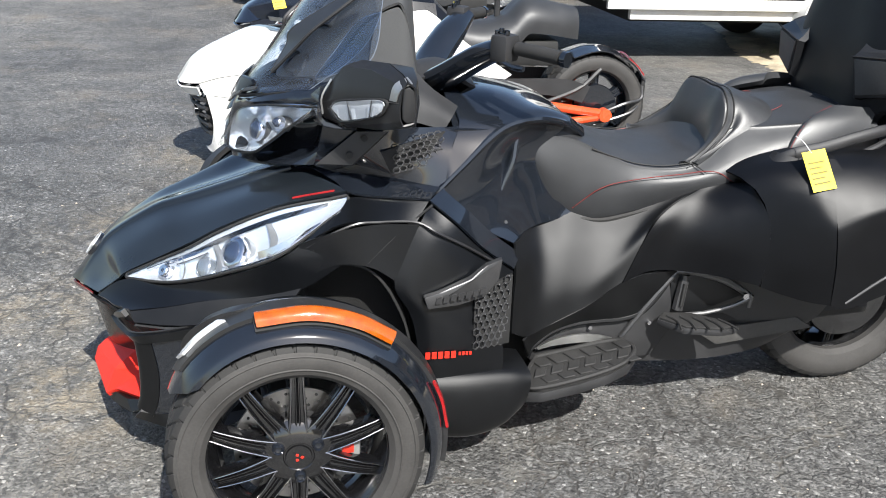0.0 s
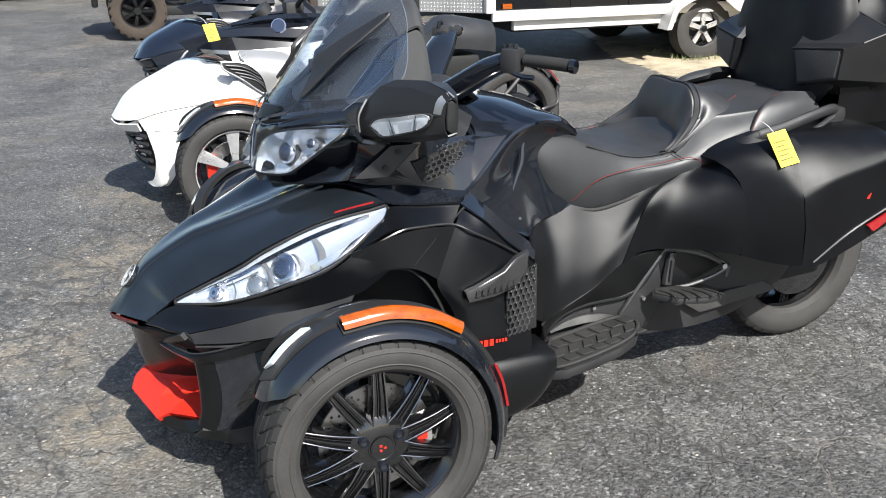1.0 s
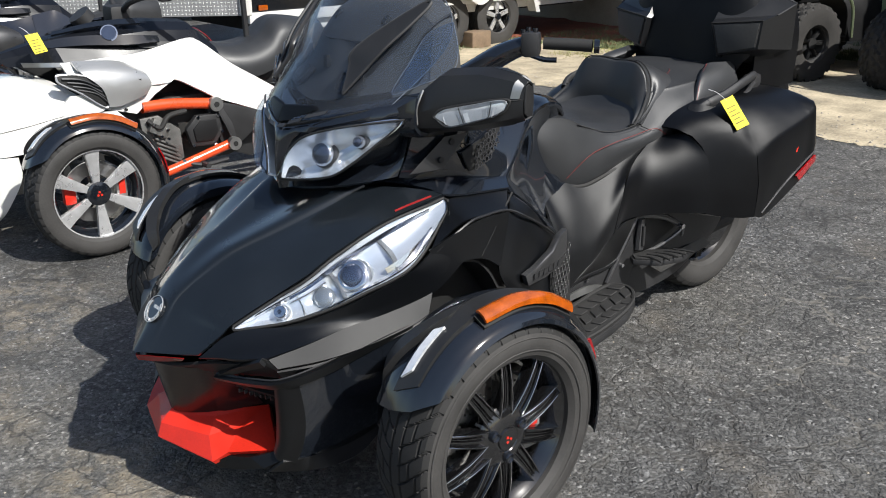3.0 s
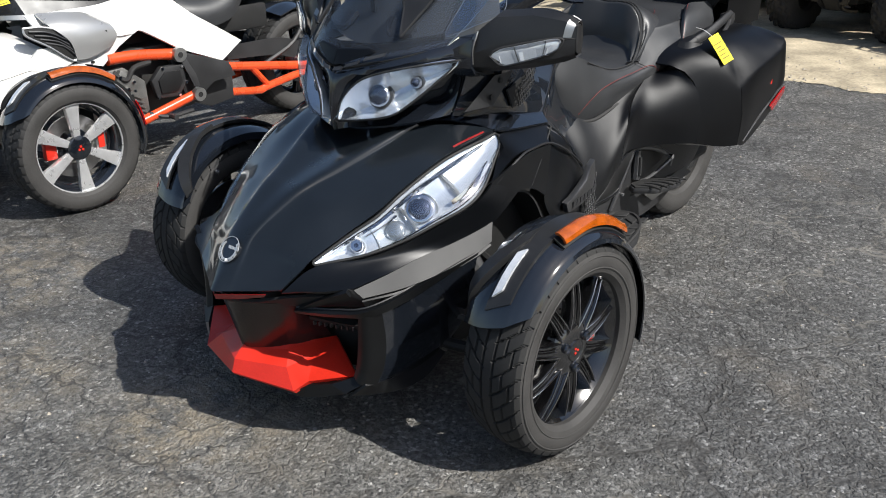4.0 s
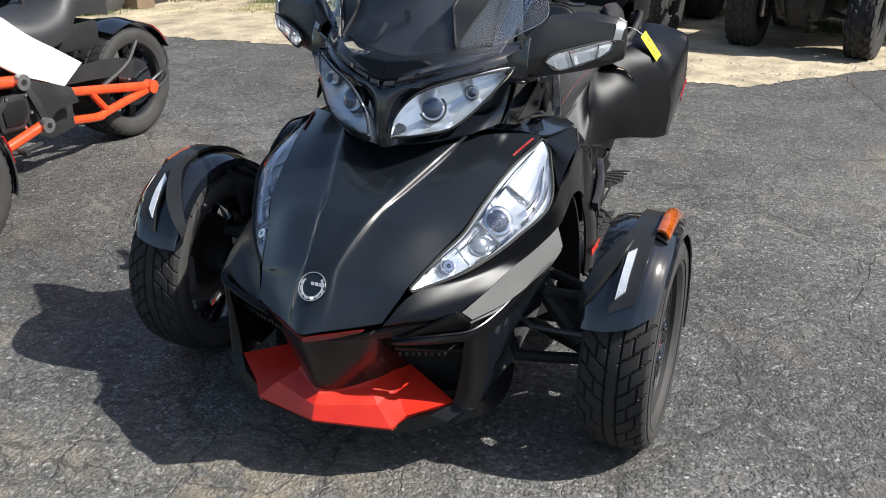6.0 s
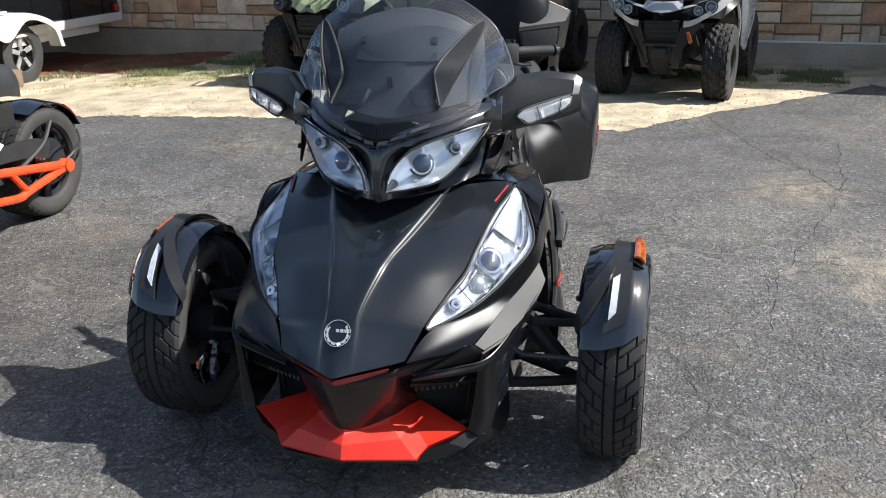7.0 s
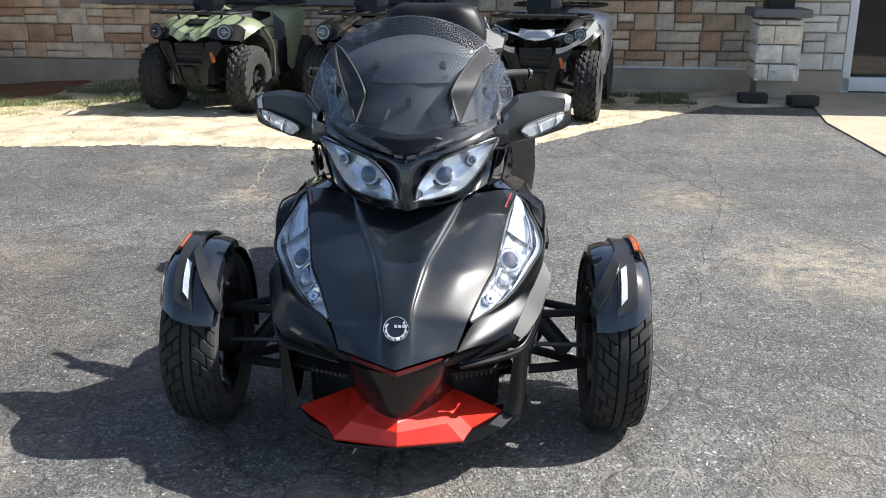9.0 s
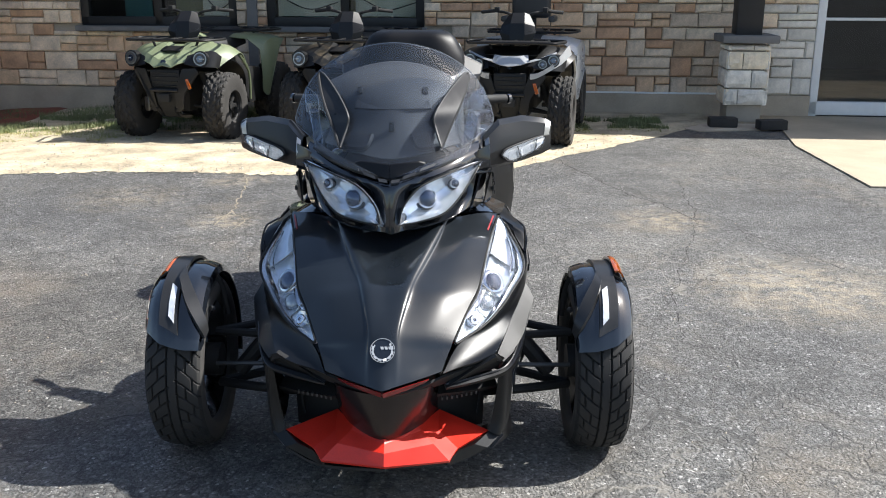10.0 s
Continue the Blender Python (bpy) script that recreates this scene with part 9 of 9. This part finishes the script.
    for k in range(4):
        part("grille_bar", block((0, -0.305, 0.54 + k * 0.04), (0.26, 0.012, 0.010), 0.003), BLACKPL, q)
    part("skid_plate", solid([(-0.10, -0.315, 0.48), (0.10, -0.315, 0.48), (0.10, -0.27, 0.30), (0.06, -0.22, 0.24), (-0.06, -0.22, 0.24), (-0.10, -0.27, 0.30)], (0, 0.05, 0), 0.008), DARK, q)
    part("crossbar", tube([(-0.14, -0.325, 0.50), (0.14, -0.325, 0.50)], 0.018, 8, 4), BLACKPL, q)
    part("winch", block((0, -0.335, 0.43), (0.12, 0.05, 0.08), 0.015), DARK, q)
    part("amber_marker", block((0.235, -0.30, 0.56), (0.03, 0.015, 0.10), 0.006, Matrix.Rotation(radians(-18), 3, "Y")), AMBER, q)
    part("chassis", block((0, 0.62, 0.44), (0.34, 1.55, 0.32), 0.05), DARK, q)
    part("upper_body", block((0, 0.50, 0.72), (0.30, 1.00, 0.24), 0.05), BLACKPL, q)
    pod = part("handlebar_pod", panel([[(-0.12, 0.15, 0.94), (-0.05, 0.12, 0.94), (0.05, 0.12, 0.94), (0.12, 0.15, 0.94)], [(-0.165, 0.17, 1.02), (-0.07, 0.13, 1.00), (0.07, 0.13, 1.00), (0.165, 0.17, 1.02)], [(-0.150, 0.20, 1.07), (-0.06, 0.16, 1.10), (0.06, 0.16, 1.10), (0.150, 0.20, 1.07)], [(-0.085, 0.27, 1.17), (-0.05, 0.24, 1.185), (0.05, 0.24, 1.185), (0.085, 0.27, 1.17)], [(-0.09, 0.40, 1.15), (-0.05, 0.40, 1.17), (0.05, 0.40, 1.17), (0.09, 0.40, 1.15)]], 8, 0, 0.02, 1, None, True), BLACKPL, q, "black faceted handlebar pod", angle=15)
    for s in (1, -1):
        part("pod_vent", solid([(0.062, 0.122, 1.035), (0.150, 0.160, 1.045), (0.145, 0.165, 1.020), (0.070, 0.126, 1.008)], (0, -0.006, 0), 0.002, None, s), DARK, pod)
    part("pod_trim", strip([(-0.150, 0.150, 1.035), (-0.070, 0.118, 0.985), (0.070, 0.118, 0.985), (0.150, 0.150, 1.035)], [(-0.160, 0.155, 1.050), (-0.076, 0.120, 1.000), (0.076, 0.120, 1.000), (0.160, 0.155, 1.050)], 16, 0.006), GREYTRIM, pod, "grey trim under the pod")
    part("tank", panel([[(-0.18, 0.20, 0.88), (0, 0.16, 0.96), (0.18, 0.20, 0.88)], [(-0.20, 0.40, 0.86), (0, 0.40, 0.99), (0.20, 0.40, 0.86)], [(-0.18, 0.60, 0.80), (0, 0.60, 0.92), (0.18, 0.60, 0.80)]], 10, 12, 0.01), paint, q)
    part("seat", panel([[(-0.14, 0.52, 0.80), (-0.10, 0.52, 0.90), (0, 0.52, 0.92), (0.10, 0.52, 0.90), (0.14, 0.52, 0.80)], [(-0.17, 0.80, 0.80), (-0.13, 0.80, 0.90), (0, 0.80, 0.91), (0.13, 0.80, 0.90), (0.17, 0.80, 0.80)], [(-0.18, 1.15, 0.84), (-0.14, 1.15, 0.98), (0, 1.15, 1.00), (0.14, 1.15, 0.98), (0.18, 1.15, 0.84)]], 14, 16, 0.02), VINYL, q, "black quad seat")
    for nm, y0, y1, hw, z in (("front_rack", -0.22, 0.14, 0.40, 0.955), ("rear_rack", 1.02, 1.52, 0.42, 0.985)):
        bm = tube([(-hw, y0, z), (-hw * 0.5, y0 - 0.03, z), (hw * 0.5, y0 - 0.03, z), (hw, y0, z), (hw, y1, z), (-hw, y1, z), (-hw, y0, z)], 0.013, 8, 60)
        rk = part(nm, bm, BLACKPL, q, "black tubular load rack")
        for k in range(5):
            x = -hw * 0.75 + hw * 1.5 * k / 4
            part("rack_bar", tube([(x, y0 - 0.01, z), (x, y1, z)], 0.010, 6, 4), BLACKPL, rk)
        for s in (1, -1):
            part("rack_leg", tube([(hw * 0.6 * s, (y0 + y1) / 2, z), (hw * 0.5 * s, (y0 + y1) / 2, z - 0.10)], 0.012, 6, 3), BLACKPL, rk)
    if backrest_:
        part("rack_deck", block((0, -0.06, 0.948), (0.64, 0.30, 0.020), 0.006), BLACKPL, q, "black plastic rack deck")
        b = part("backrest", block((0, 1.18, 1.30), (0.40, 0.10, 0.36), 0.05), VINYL, q, "tall black padded backrest", angle=60)
        part("backrest_post", block((0, 1.21, 1.07), (0.10, 0.05, 0.20), 0.015), DARK, b)
        for s in (1, -1):
            part("armrest", block((0.24 * s, 1.02, 1.12), (0.07, 0.30, 0.06), 0.025), VINYL, b)
    return q


quad(placed(-2.56, 6.18, -10.5), GREEN, "olive green utility quad bike with black racks on sand")
quad(placed(-0.97, 6.15, -8), CAMO, "dark camouflage utility quad bike with load racks on sand")
quad(placed(0.655, 5.94, -10.5), GREYPAINT, "silver-grey utility quad bike with tall backrest on sand", True)


# ---------------------------------------------------------------- trailer
TRAILERSKIN = surf("black_trailer_sheet", (0.005, 0.006, 0.008), 0.14, 0, 0.3, 1.2, 120, coat=0.0, rvar=0.05, spec=0.35)
WHITESTEEL = surf("white_trim_steel", (0.66, 0.65, 0.62), 0.4, 0.1, 0.1, 4, 80)
CHECKER = surf("checker_plate", (0.36, 0.36, 0.355), 0.42, 0.45, 0.2, 6, 100)
STUD = surf("raised_plate_stud", (0.74, 0.74, 0.72), 0.34, 0.35, 0.1, 6, 100)
WOOD = surf("weathered_wood_chock", (0.20, 0.14, 0.09), 0.8, 0, 0.3, 12, 80, bump=0.5)


def trailer():
    x0, x1 = -6.12, -8.22
    y0, y1, ytip = 3.09, 8.25, 1.62
    zb, zt = 0.37, 2.25
    base = lie(-6.5, 5)
    t = thing("cargo_trailer", "black enclosed cargo trailer with checker-plate nose on asphalt", "trailer", Matrix.Translation((0, 0, base)))
    zb, zt = zb + 0.22, zt + 0.2
    mid = (x0 + x1) / 2
    part("body", solid([(x0, y0, zb), (x0, y1, zb), (x1, y1, zb), (x1, y0, zb), (mid, ytip, zb)], (0, 0, zt - zb), 0.02), TRAILERSKIN, t)
    # checker-plate skin on the wedge nose, with raised studs
    for s, xe in ((1, x0), (-1, x1)):
        a, b = Vector((xe, y0, 0)), Vector((mid, ytip, 0))
        d = (b - a).normalized()
        n = Vector((d.y, -d.x, 0)) * (-1 if s > 0 else 1)
        n = n if n.y < 0 else -n
        L = (b - a).length
        bm = bmesh.new()
        sheet(bm, [[a + d * (L * i) + n * 0.012 + Vector((0, 0, z)) for z in (zb, zb + 1.2)] for i in (0, 0.5, 1)], 0.006 if s > 0 else -0.006)
        part("nose_plate", bm, CHECKER, t, "bright checker-plate stone guard")
        if s > 0:
            verts, faces = [], []
            for i in range(52):
                for j in range(34):
                    c = a + d * (0.03 + i * (L - 0.05) / 52) + n * 0.0190 + Vector((0, 0, zb + 0.02 + j * 0.034))
                    e = (d if (i + j) % 2 else d * 0.35) * 0.016
                    f = Vector((0, 0, 0.016 if not (i + j) % 2 else 0.0055))
                    k = len(verts)
                    verts += [tuple(c - e), tuple(c + f), tuple(c + e), tuple(c - f), tuple(c + n * 0.005)]
                    faces += [(k, k + 1, k + 4), (k + 1, k + 2, k + 4), (k + 2, k + 3, k + 4), (k + 3, k, k + 4)]
            me = bpy.data.meshes.new("plate_studs")
            me.from_pydata(verts, [], faces)
            me.materials.append(STUD)
            st = new("plate_studs", me)
            st.parent = t
            st["kind"] = "stuff"
    part("corner_post", block((x0 + 0.01, y0 - 0.02, (zb + zt) / 2), (0.07, 0.10, zt - zb), 0.01), WHITESTEEL, t, "white corner post")
    for xe in (x0, x1):
        s = 1 if xe == x0 else -1
        part("side_rail", block((xe + 0.012 * s, (y0 + y1) / 2, zb - 0.03), (0.05, y1 - y0, 0.10), 0.008), WHITESTEEL, t, "white steel side rail")
        part("frame_beam", block((xe - 0.05 * s, (y0 + y1) / 2 - 0.1, zb - 0.13), (0.06, y1 - y0 - 0.7, 0.10), 0.006), WHITESTEEL, t)
        for k in range(8):
            part("seam", block((xe + 0.002 * s, y0 + 0.2 + k * 0.66, (zb + zt) / 2), (0.008, 0.012, zt - zb - 0.04), 0.002), TRAILERSKIN, t)
        for k, y in enumerate((5.52, 6.30)):
            w = part("wheel", lathe([(0.18, -0.08), (0.195, -0.09), (0.185, -0.04), (0.17, 0), (0.185, 0.05), (0.195, 0.075), (0.18, 0.08), (0.15, 0.03), (0.15, -0.03)], 48), BLACKCHROME, t, "trailer wheel with five silver spokes")
            w.matrix_local = Matrix.Translation((xe - 0.06 * s, y, 0.335)) @ (Matrix.Rotation(math.pi, 4, "Z") if s < 0 else Matrix())
            tyre_part(w, 0.335, 0.20, 0.192, 40, 160)
            for q in range(5):
                a = math.pi / 2 + 2 * math.pi * q / 5
                ca, sa = math.cos(a), math.sin(a)
                at = lambda r, o, x: Vector((x, r * ca - o * sa, r * sa + o * ca))
                part("spoke", solid([at(0.03, -0.022, 0.05), at(0.17, -0.026, 0.055), at(0.178, 0.026, 0.055), at(0.03, 0.022, 0.05)], (0.02, 0, 0), 0.004), MACHINED, w)
            part("hub_cap", disc((0.075, 0, 0), (1, 0, 0), 0.036, 0.04, 20), GLOSS, w)
            part("rim_back", disc((-0.02, 0, 0), (1, 0, 0), 0.165, 0.02, 32), DARK, w)
        # tandem mudguard
        rows_o = [(xe + 0.16 * s, 4.98, 0.36), (xe + 0.16 * s, 5.10, 0.62), (xe + 0.16 * s, 5.52, 0.765), (xe + 0.16 * s, 5.91, 0.77), (xe + 0.16 * s, 6.30, 0.765), (xe + 0.16 * s, 6.72, 0.62), (xe + 0.16 * s, 6.84, 0.36)]
        rows_i = [(xe - 0.02 * s, p[1], p[2]) for p in rows_o]
        f = part("mudguard", strip(rows_o, rows_i, 40, 0.006), WHITESTEEL, t, "silver tandem mudguard")
        lip = [(p[0], p[1] * 0.94 + 5.91 * 0.06, p[2] - d_) for p, d_ in zip(rows_o, (0.0, 0.04, 0.075, 0.27, 0.075, 0.04, 0.0))]
        part("mudguard_lip", strip([(p[0] + 0.004 * s, p[1], p[2]) for p in rows_o], lip, 40, 0.006), WHITESTEEL, f)
        part("marker_lamp", block((xe + 0.10 * s, 5.91, 0.80), (0.10, 0.16, 0.03), 0.008), WHITELENS, f)
        part("side_marker", block((xe + 0.015 * s, y0 + 0.16, zb + 0.06), (0.02, 0.10, 0.05), 0.006), AMBER, t, "orange side marker lamp")
        part("rear_lamp", block((xe + 0.012 * s, y1 - 0.08, zb + 0.08), (0.03, 0.10, 0.09), 0.008), REDLENS, t, "red rear corner lamp")
        part("rear_trim", block((xe + 0.006 * s, y1 + 0.01, (zb + zt) / 2), (0.03, 0.05, zt - zb), 0.006), WHITESTEEL, t)
    part("underframe", block((mid, 5.6, zb - 0.16), (1.7, 4.4, 0.12), 0.01), DARK, t)
    part("axle", tube([(x0 - 0.1, 5.52, 0.335), (x1 + 0.1, 5.52, 0.335)], 0.035, 10, 3), DARK, t)
    part("axle", tube([(x0 - 0.1, 6.30, 0.335), (x1 + 0.1, 6.30, 0.335)], 0.035, 10, 3), DARK, t)
    part("drawbar", tube([(mid + 0.6, 2.3, zb - 0.12), (mid, 0.6, zb - 0.10)], 0.045, 6, 4), DARK, t)
    part("drawbar", tube([(mid - 0.6, 2.3, zb - 0.12), (mid, 0.6, zb - 0.10)], 0.045, 6, 4), DARK, t)
    part("jack_leg", tube([(mid, 0.9, zb), (mid, 0.9, 0.0)], 0.035, 8, 4), DARK, t)


trailer()
ob = part("wheel_chock", block((0, 0, 0.10), (0.20, 0.30, 0.20), 0.012), WOOD, None)
ob.matrix_world = placed(-6.05, 5.91, 4)
tagged(ob, "weathered wooden chock block between the trailer wheels", "chock")


# ---------------------------------------------------------------- side-by-side buggy and far van
BLUESPRING = surf("blue_spring_paint", (0.02, 0.20, 0.55), 0.3, 0.2, 0.1, 10, 100)


def buggy(m):
    b = thing("side_by_side_buggy", "black side-by-side buggy with muddy tyres and blue springs", "buggy", m)
    for s in (1, -1):
        for y in (0.0, 1.95):
            knob_wheel(b, 0.64 * s, y, 0.355, 0.27, s, MUDDY, BLACKPL)
        part("front_fender", panel([[(0.30, -0.46, 0.80), (0.60, -0.42, 0.78), (0.74, -0.30, 0.72)], [(0.30, -0.20, 0.98), (0.60, -0.16, 0.96), (0.78, -0.05, 0.88)], [(0.30, 0.20, 1.08), (0.62, 0.22, 1.05), (0.78, 0.26, 0.92)], [(0.34, 0.50, 1.05), (0.62, 0.52, 0.98), (0.76, 0.54, 0.76)]], 14, 12, 0.01, s), BLACKPL, b)
        part("fender_side", panel([[(0.74, -0.30, 0.72), (0.78, -0.05, 0.88), (0.78, 0.26, 0.92), (0.76, 0.54, 0.76)], [(0.70, -0.36, 0.52), (0.74, -0.28, 0.66), (0.76, 0.40, 0.74), (0.74, 0.60, 0.40)]], 6, 16, 0.01, s), BLACKPL, b)
        part("marker", block(flip((0.74, -0.36, 0.62), s), (0.02, 0.07, 0.05), 0.008), AMBER, b, "orange side marker")
        for k in range(6):
            part("spring_coil", lathe_coil(0.44 * s, -0.02, 0.52 + k * 0.055), BLUESPRING, b, "blue coil of the front spring")
        part("damper", tube([(0.44, -0.02, 0.86), (0.46, 0.0, 0.46)], 0.022, 8, 4, s), DARK, b)
        part("arm", tube([(0.25, 0.15, 0.45), (0.60, 0.0, 0.36)], 0.022, 8, 4, s), DARK, b)
        part("arm", tube([(0.25, -0.15, 0.42), (0.60, 0.0, 0.34)], 0.022, 8, 4, s), DARK, b)
        part("door", panel([[(0.70, 0.56, 0.86), (0.72, 1.00, 0.84), (0.70, 1.45, 0.92)], [(0.74, 0.58, 0.60), (0.76, 1.00, 0.56), (0.74, 1.45, 0.60)], [(0.70, 0.60, 0.36), (0.72, 1.00, 0.34), (0.70, 1.45, 0.36)]], 10, 12, 0.02, s), DARK, b)
        part("dash", block((0.28 * s, 0.60, 1.02), (0.50, 0.16, 0.14), 0.03), DARK, b)
        part("door_accent", block(flip((0.762, 0.80, 0.66), s), (0.012, 0.22, 0.035), 0.005), BLUESPRING, b, "blue stripe on the door")
        part("roll_bar", tube([(0.60, 0.40, 1.00), (0.58, 0.80, 1.70), (0.56, 1.50, 1.80), (0.60, 2.00, 1.10)], 0.025, 8, 24, s), BLUESPRING, b, "blue roll cage tube")
        part("rear_body", panel([[(0.30, 1.50, 1.0), (0.66, 1.50, 0.98), (0.74, 1.55, 0.80)], [(0.30, 2.30, 1.0), (0.66, 2.30, 0.98), (0.74, 2.30, 0.84)]], 8, 10, 0.02, s), DARK, b)
        part("seat", block(flip((0.28, 1.22, 0.92), s), (0.40, 0.14, 0.60), 0.05), VINYL, b)
    part("bonnet", panel([[(-0.32, -0.52, 0.74), (0, -0.56, 0.74), (0.32, -0.52, 0.74)], [(-0.32, -0.20, 0.97), (0, -0.22, 0.99), (0.32, -0.20, 0.97)], [(-0.34, 0.50, 1.05), (0, 0.50, 1.08), (0.34, 0.50, 1.05)]], 12, 12, 0.01), BLACKPL, b)
    part("front_bumper", block((0, -0.50, 0.55), (0.70, 0.08, 0.34), 0.03), BLACKPL, b)
    part("floor_pan", block((0, 0.95, 0.34), (1.30, 2.3, 0.12), 0.03), DARK, b)
    part("engine_bay", block((0, 1.75, 0.62), (0.80, 0.80, 0.50), 0.05), DARK, b)
    return b


def lathe_coil(x, y, z):
    return tube([(x + 0.05 * math.cos(w), y + 0.05 * math.sin(w), z + 0.025 * w / 3.14) for w in (k * math.pi / 6 for k in range(13))], 0.012, 6, 26)


buggy(placed(-10.75, -0.05, 0))
buggy(placed(-11.6, 3.1, 4))

VAN = surf("dark_van_paint", (0.012, 0.013, 0.015), 0.2, 0.2, 0.2, 3, 100, coat=0.8)
van = thing("parked_van", "dark van with a drawn highlight line on its side parked at the far side", "van", placed(-17.0, -1.6, 0))
part("body", block((0, 0, 1.05), (1.9, 5.4, 1.5), 0.18), VAN, van)
# silver bar that stands in for the grey highlight along the body
part("sill", block((0.96, 0, 0.52), (0.03, 4.2, 0.05), 0.01), SILVER, van, "silver bar drawn for the highlight line on the side")
part("bumper", block((0, -2.7, 0.5), (1.85, 0.2, 0.35), 0.06), PLASTIC, van)
part("underside", block((0, 0, 0.30), (1.6, 4.8, 0.22), 0.05), DARK, van)
for y in (-1.7, 1.7):
    for s in (1, -1):
        w = part("wheel", lathe([(0.20, -0.09), (0.22, -0.1), (0.22, 0.1), (0.20, 0.09), (0.05, 0.05), (0.05, -0.05)], 40), SILVER, van)
        w.matrix_local = Matrix.Translation((0.84 * s, y, 0.34)) @ (Matrix.Rotation(math.pi, 4, "Z") if s < 0 else Matrix())
        tyre_part(w, 0.34, 0.22, 0.215, 0, 60)


# ---------------------------------------------------------------- stones of the wall
def stone_mesh(w, h, seed):
    """A rough-faced block of masonry, its face uneven and its arrises worn."""
    rnd_ = random.Random(seed)
    d, e = 0.055, 0.010
    j = lambda a=0.006: rnd_.uniform(-a, a)
    x0, x1, z0, z1 = -w / 2, w / 2, -h / 2, h / 2
    back = [(x0, 0, z0), (x1, 0, z0), (x1, 0, z1), (x0, 0, z1)]
    rim = [(x0 + j(0.003), -d + e, z0 + j(0.003)), (x1 + j(0.003), -d + e, z0 + j(0.003)), (x1 + j(0.003), -d + e, z1 + j(0.003)), (x0 + j(0.003), -d + e, z1 + j(0.003))]
    k = 0.014
    face = [(x0 + k + j(), -d - abs(j()), z0 + k + j(0.003)), (j(0.04), -d - 0.006 - abs(j(0.01)), z0 + k), (x1 - k + j(), -d - abs(j()), z0 + k + j(0.003)),
            (x1 - k + j(), -d - abs(j()), z1 - k + j(0.003)), (j(0.04), -d - 0.006 - abs(j(0.01)), z1 - k), (x0 + k + j(), -d - abs(j()), z1 - k + j(0.003))]
    verts = back + rim + face
    faces = [(0, 1, 5, 4), (1, 2, 6, 5), (2, 3, 7, 6), (3, 0, 4, 7), (4, 5, 10), (4, 10, 9), (4, 9, 8), (5, 6, 11, 10), (6, 7, 13), (6, 13, 12), (6, 12, 11), (7, 4, 8, 13), (8, 9, 12, 13), (9, 10, 11, 12)]
    return verts, faces


def lay_stones():
    rnd_ = random.Random(11)
    done, rest_v, rest_f, rest_m = 0, [], [], []
    cells = []
    z = 0.245
    while z < 3.1:
        band = rnd_.choice((0.10, 0.14, 0.16, 0.19, 0.22)) if z < 1.6 else 0.18
        x = -11.8
        while x < DOOR[0] - 0.05:
            w = rnd_.uniform(0.15, 0.44)
            if DOOR[0] - x - w < 0.15:
                w = DOOR[0] - x
            split = rnd_.random()
            if band > 0.15 and split < 0.45:
                f = rnd_.uniform(0.4, 0.6)
                w2 = min(w * 1.15, DOOR[0] - x)
                cells += [(x, z, w2, band * f), (x, z + band * f, w2, band * (1 - f))]
                w = w2
            else:
                cells.append((x, z, w, band))
            x += w
        z += band
    for x, z, w, h in cells:
        blocked = False
        for a, b, z0, z1 in ((W1[0], W1[1], 0.90, 2.32), (W2[0], W2[1], 0.90, 2.32)):
            if x < b and x + w > a and z < z1 and z + h > z0:
                if z + h - z0 < 0.09 and z < z0 - 0.04:
                    h = z0 - z
                elif x < a and a - x > 0.10:
                    w = a - x
                elif x + w > b and x + w - b > 0.10:
                    w, x = x + w - b, b
                else:
                    blocked = True
        if blocked or w < 0.06 or h < 0.04:
            continue
        v, f = stone_mesh(w - 0.009, h - 0.009, done + 1)
        c = Vector((x + w / 2, 0.03, z + h / 2))
        near = -4.3 < x < 2.5 and z < 1.15
        pale = x > 0.9
        pick = rnd_.random()
        mt = STONES[(0 if pick < 0.45 else 3 if pick < 0.8 else 1) if pale else (0 if pick < 0.28 else 1 if pick < 0.62 else 2 if pick < 0.84 else 3)]
        if x > 1.75:
            mt = PALESTONE
        if near and done < 300:
            me = bpy.data.meshes.new("stone")
            me.from_pydata(v, [], f)
            me.materials.append(mt)
            ob_ = new("stone", me)
            ob_.matrix_world = WALL @ Matrix.Translation(c)
            ob_.parent = wall_north
            done += 1
        else:
            k = len(rest_v)
            rest_v += [tuple(WALL @ (c + Vector(p))) for p in v]
            rest_f += [tuple(i + k for i in q) for q in f]
            rest_m += [STONES.index(mt) if mt in STONES else 0] * len(f)
    me = bpy.data.meshes.new("stones")
    me.from_pydata(rest_v, [], rest_f)
    for mt in STONES:
        me.materials.append(mt)
    me.polygons.foreach_set("material_index", rest_m)
    ob_ = new("stones", me)
    ob_.parent = wall_north
    ob_["kind"] = "stuff"


lay_stones()
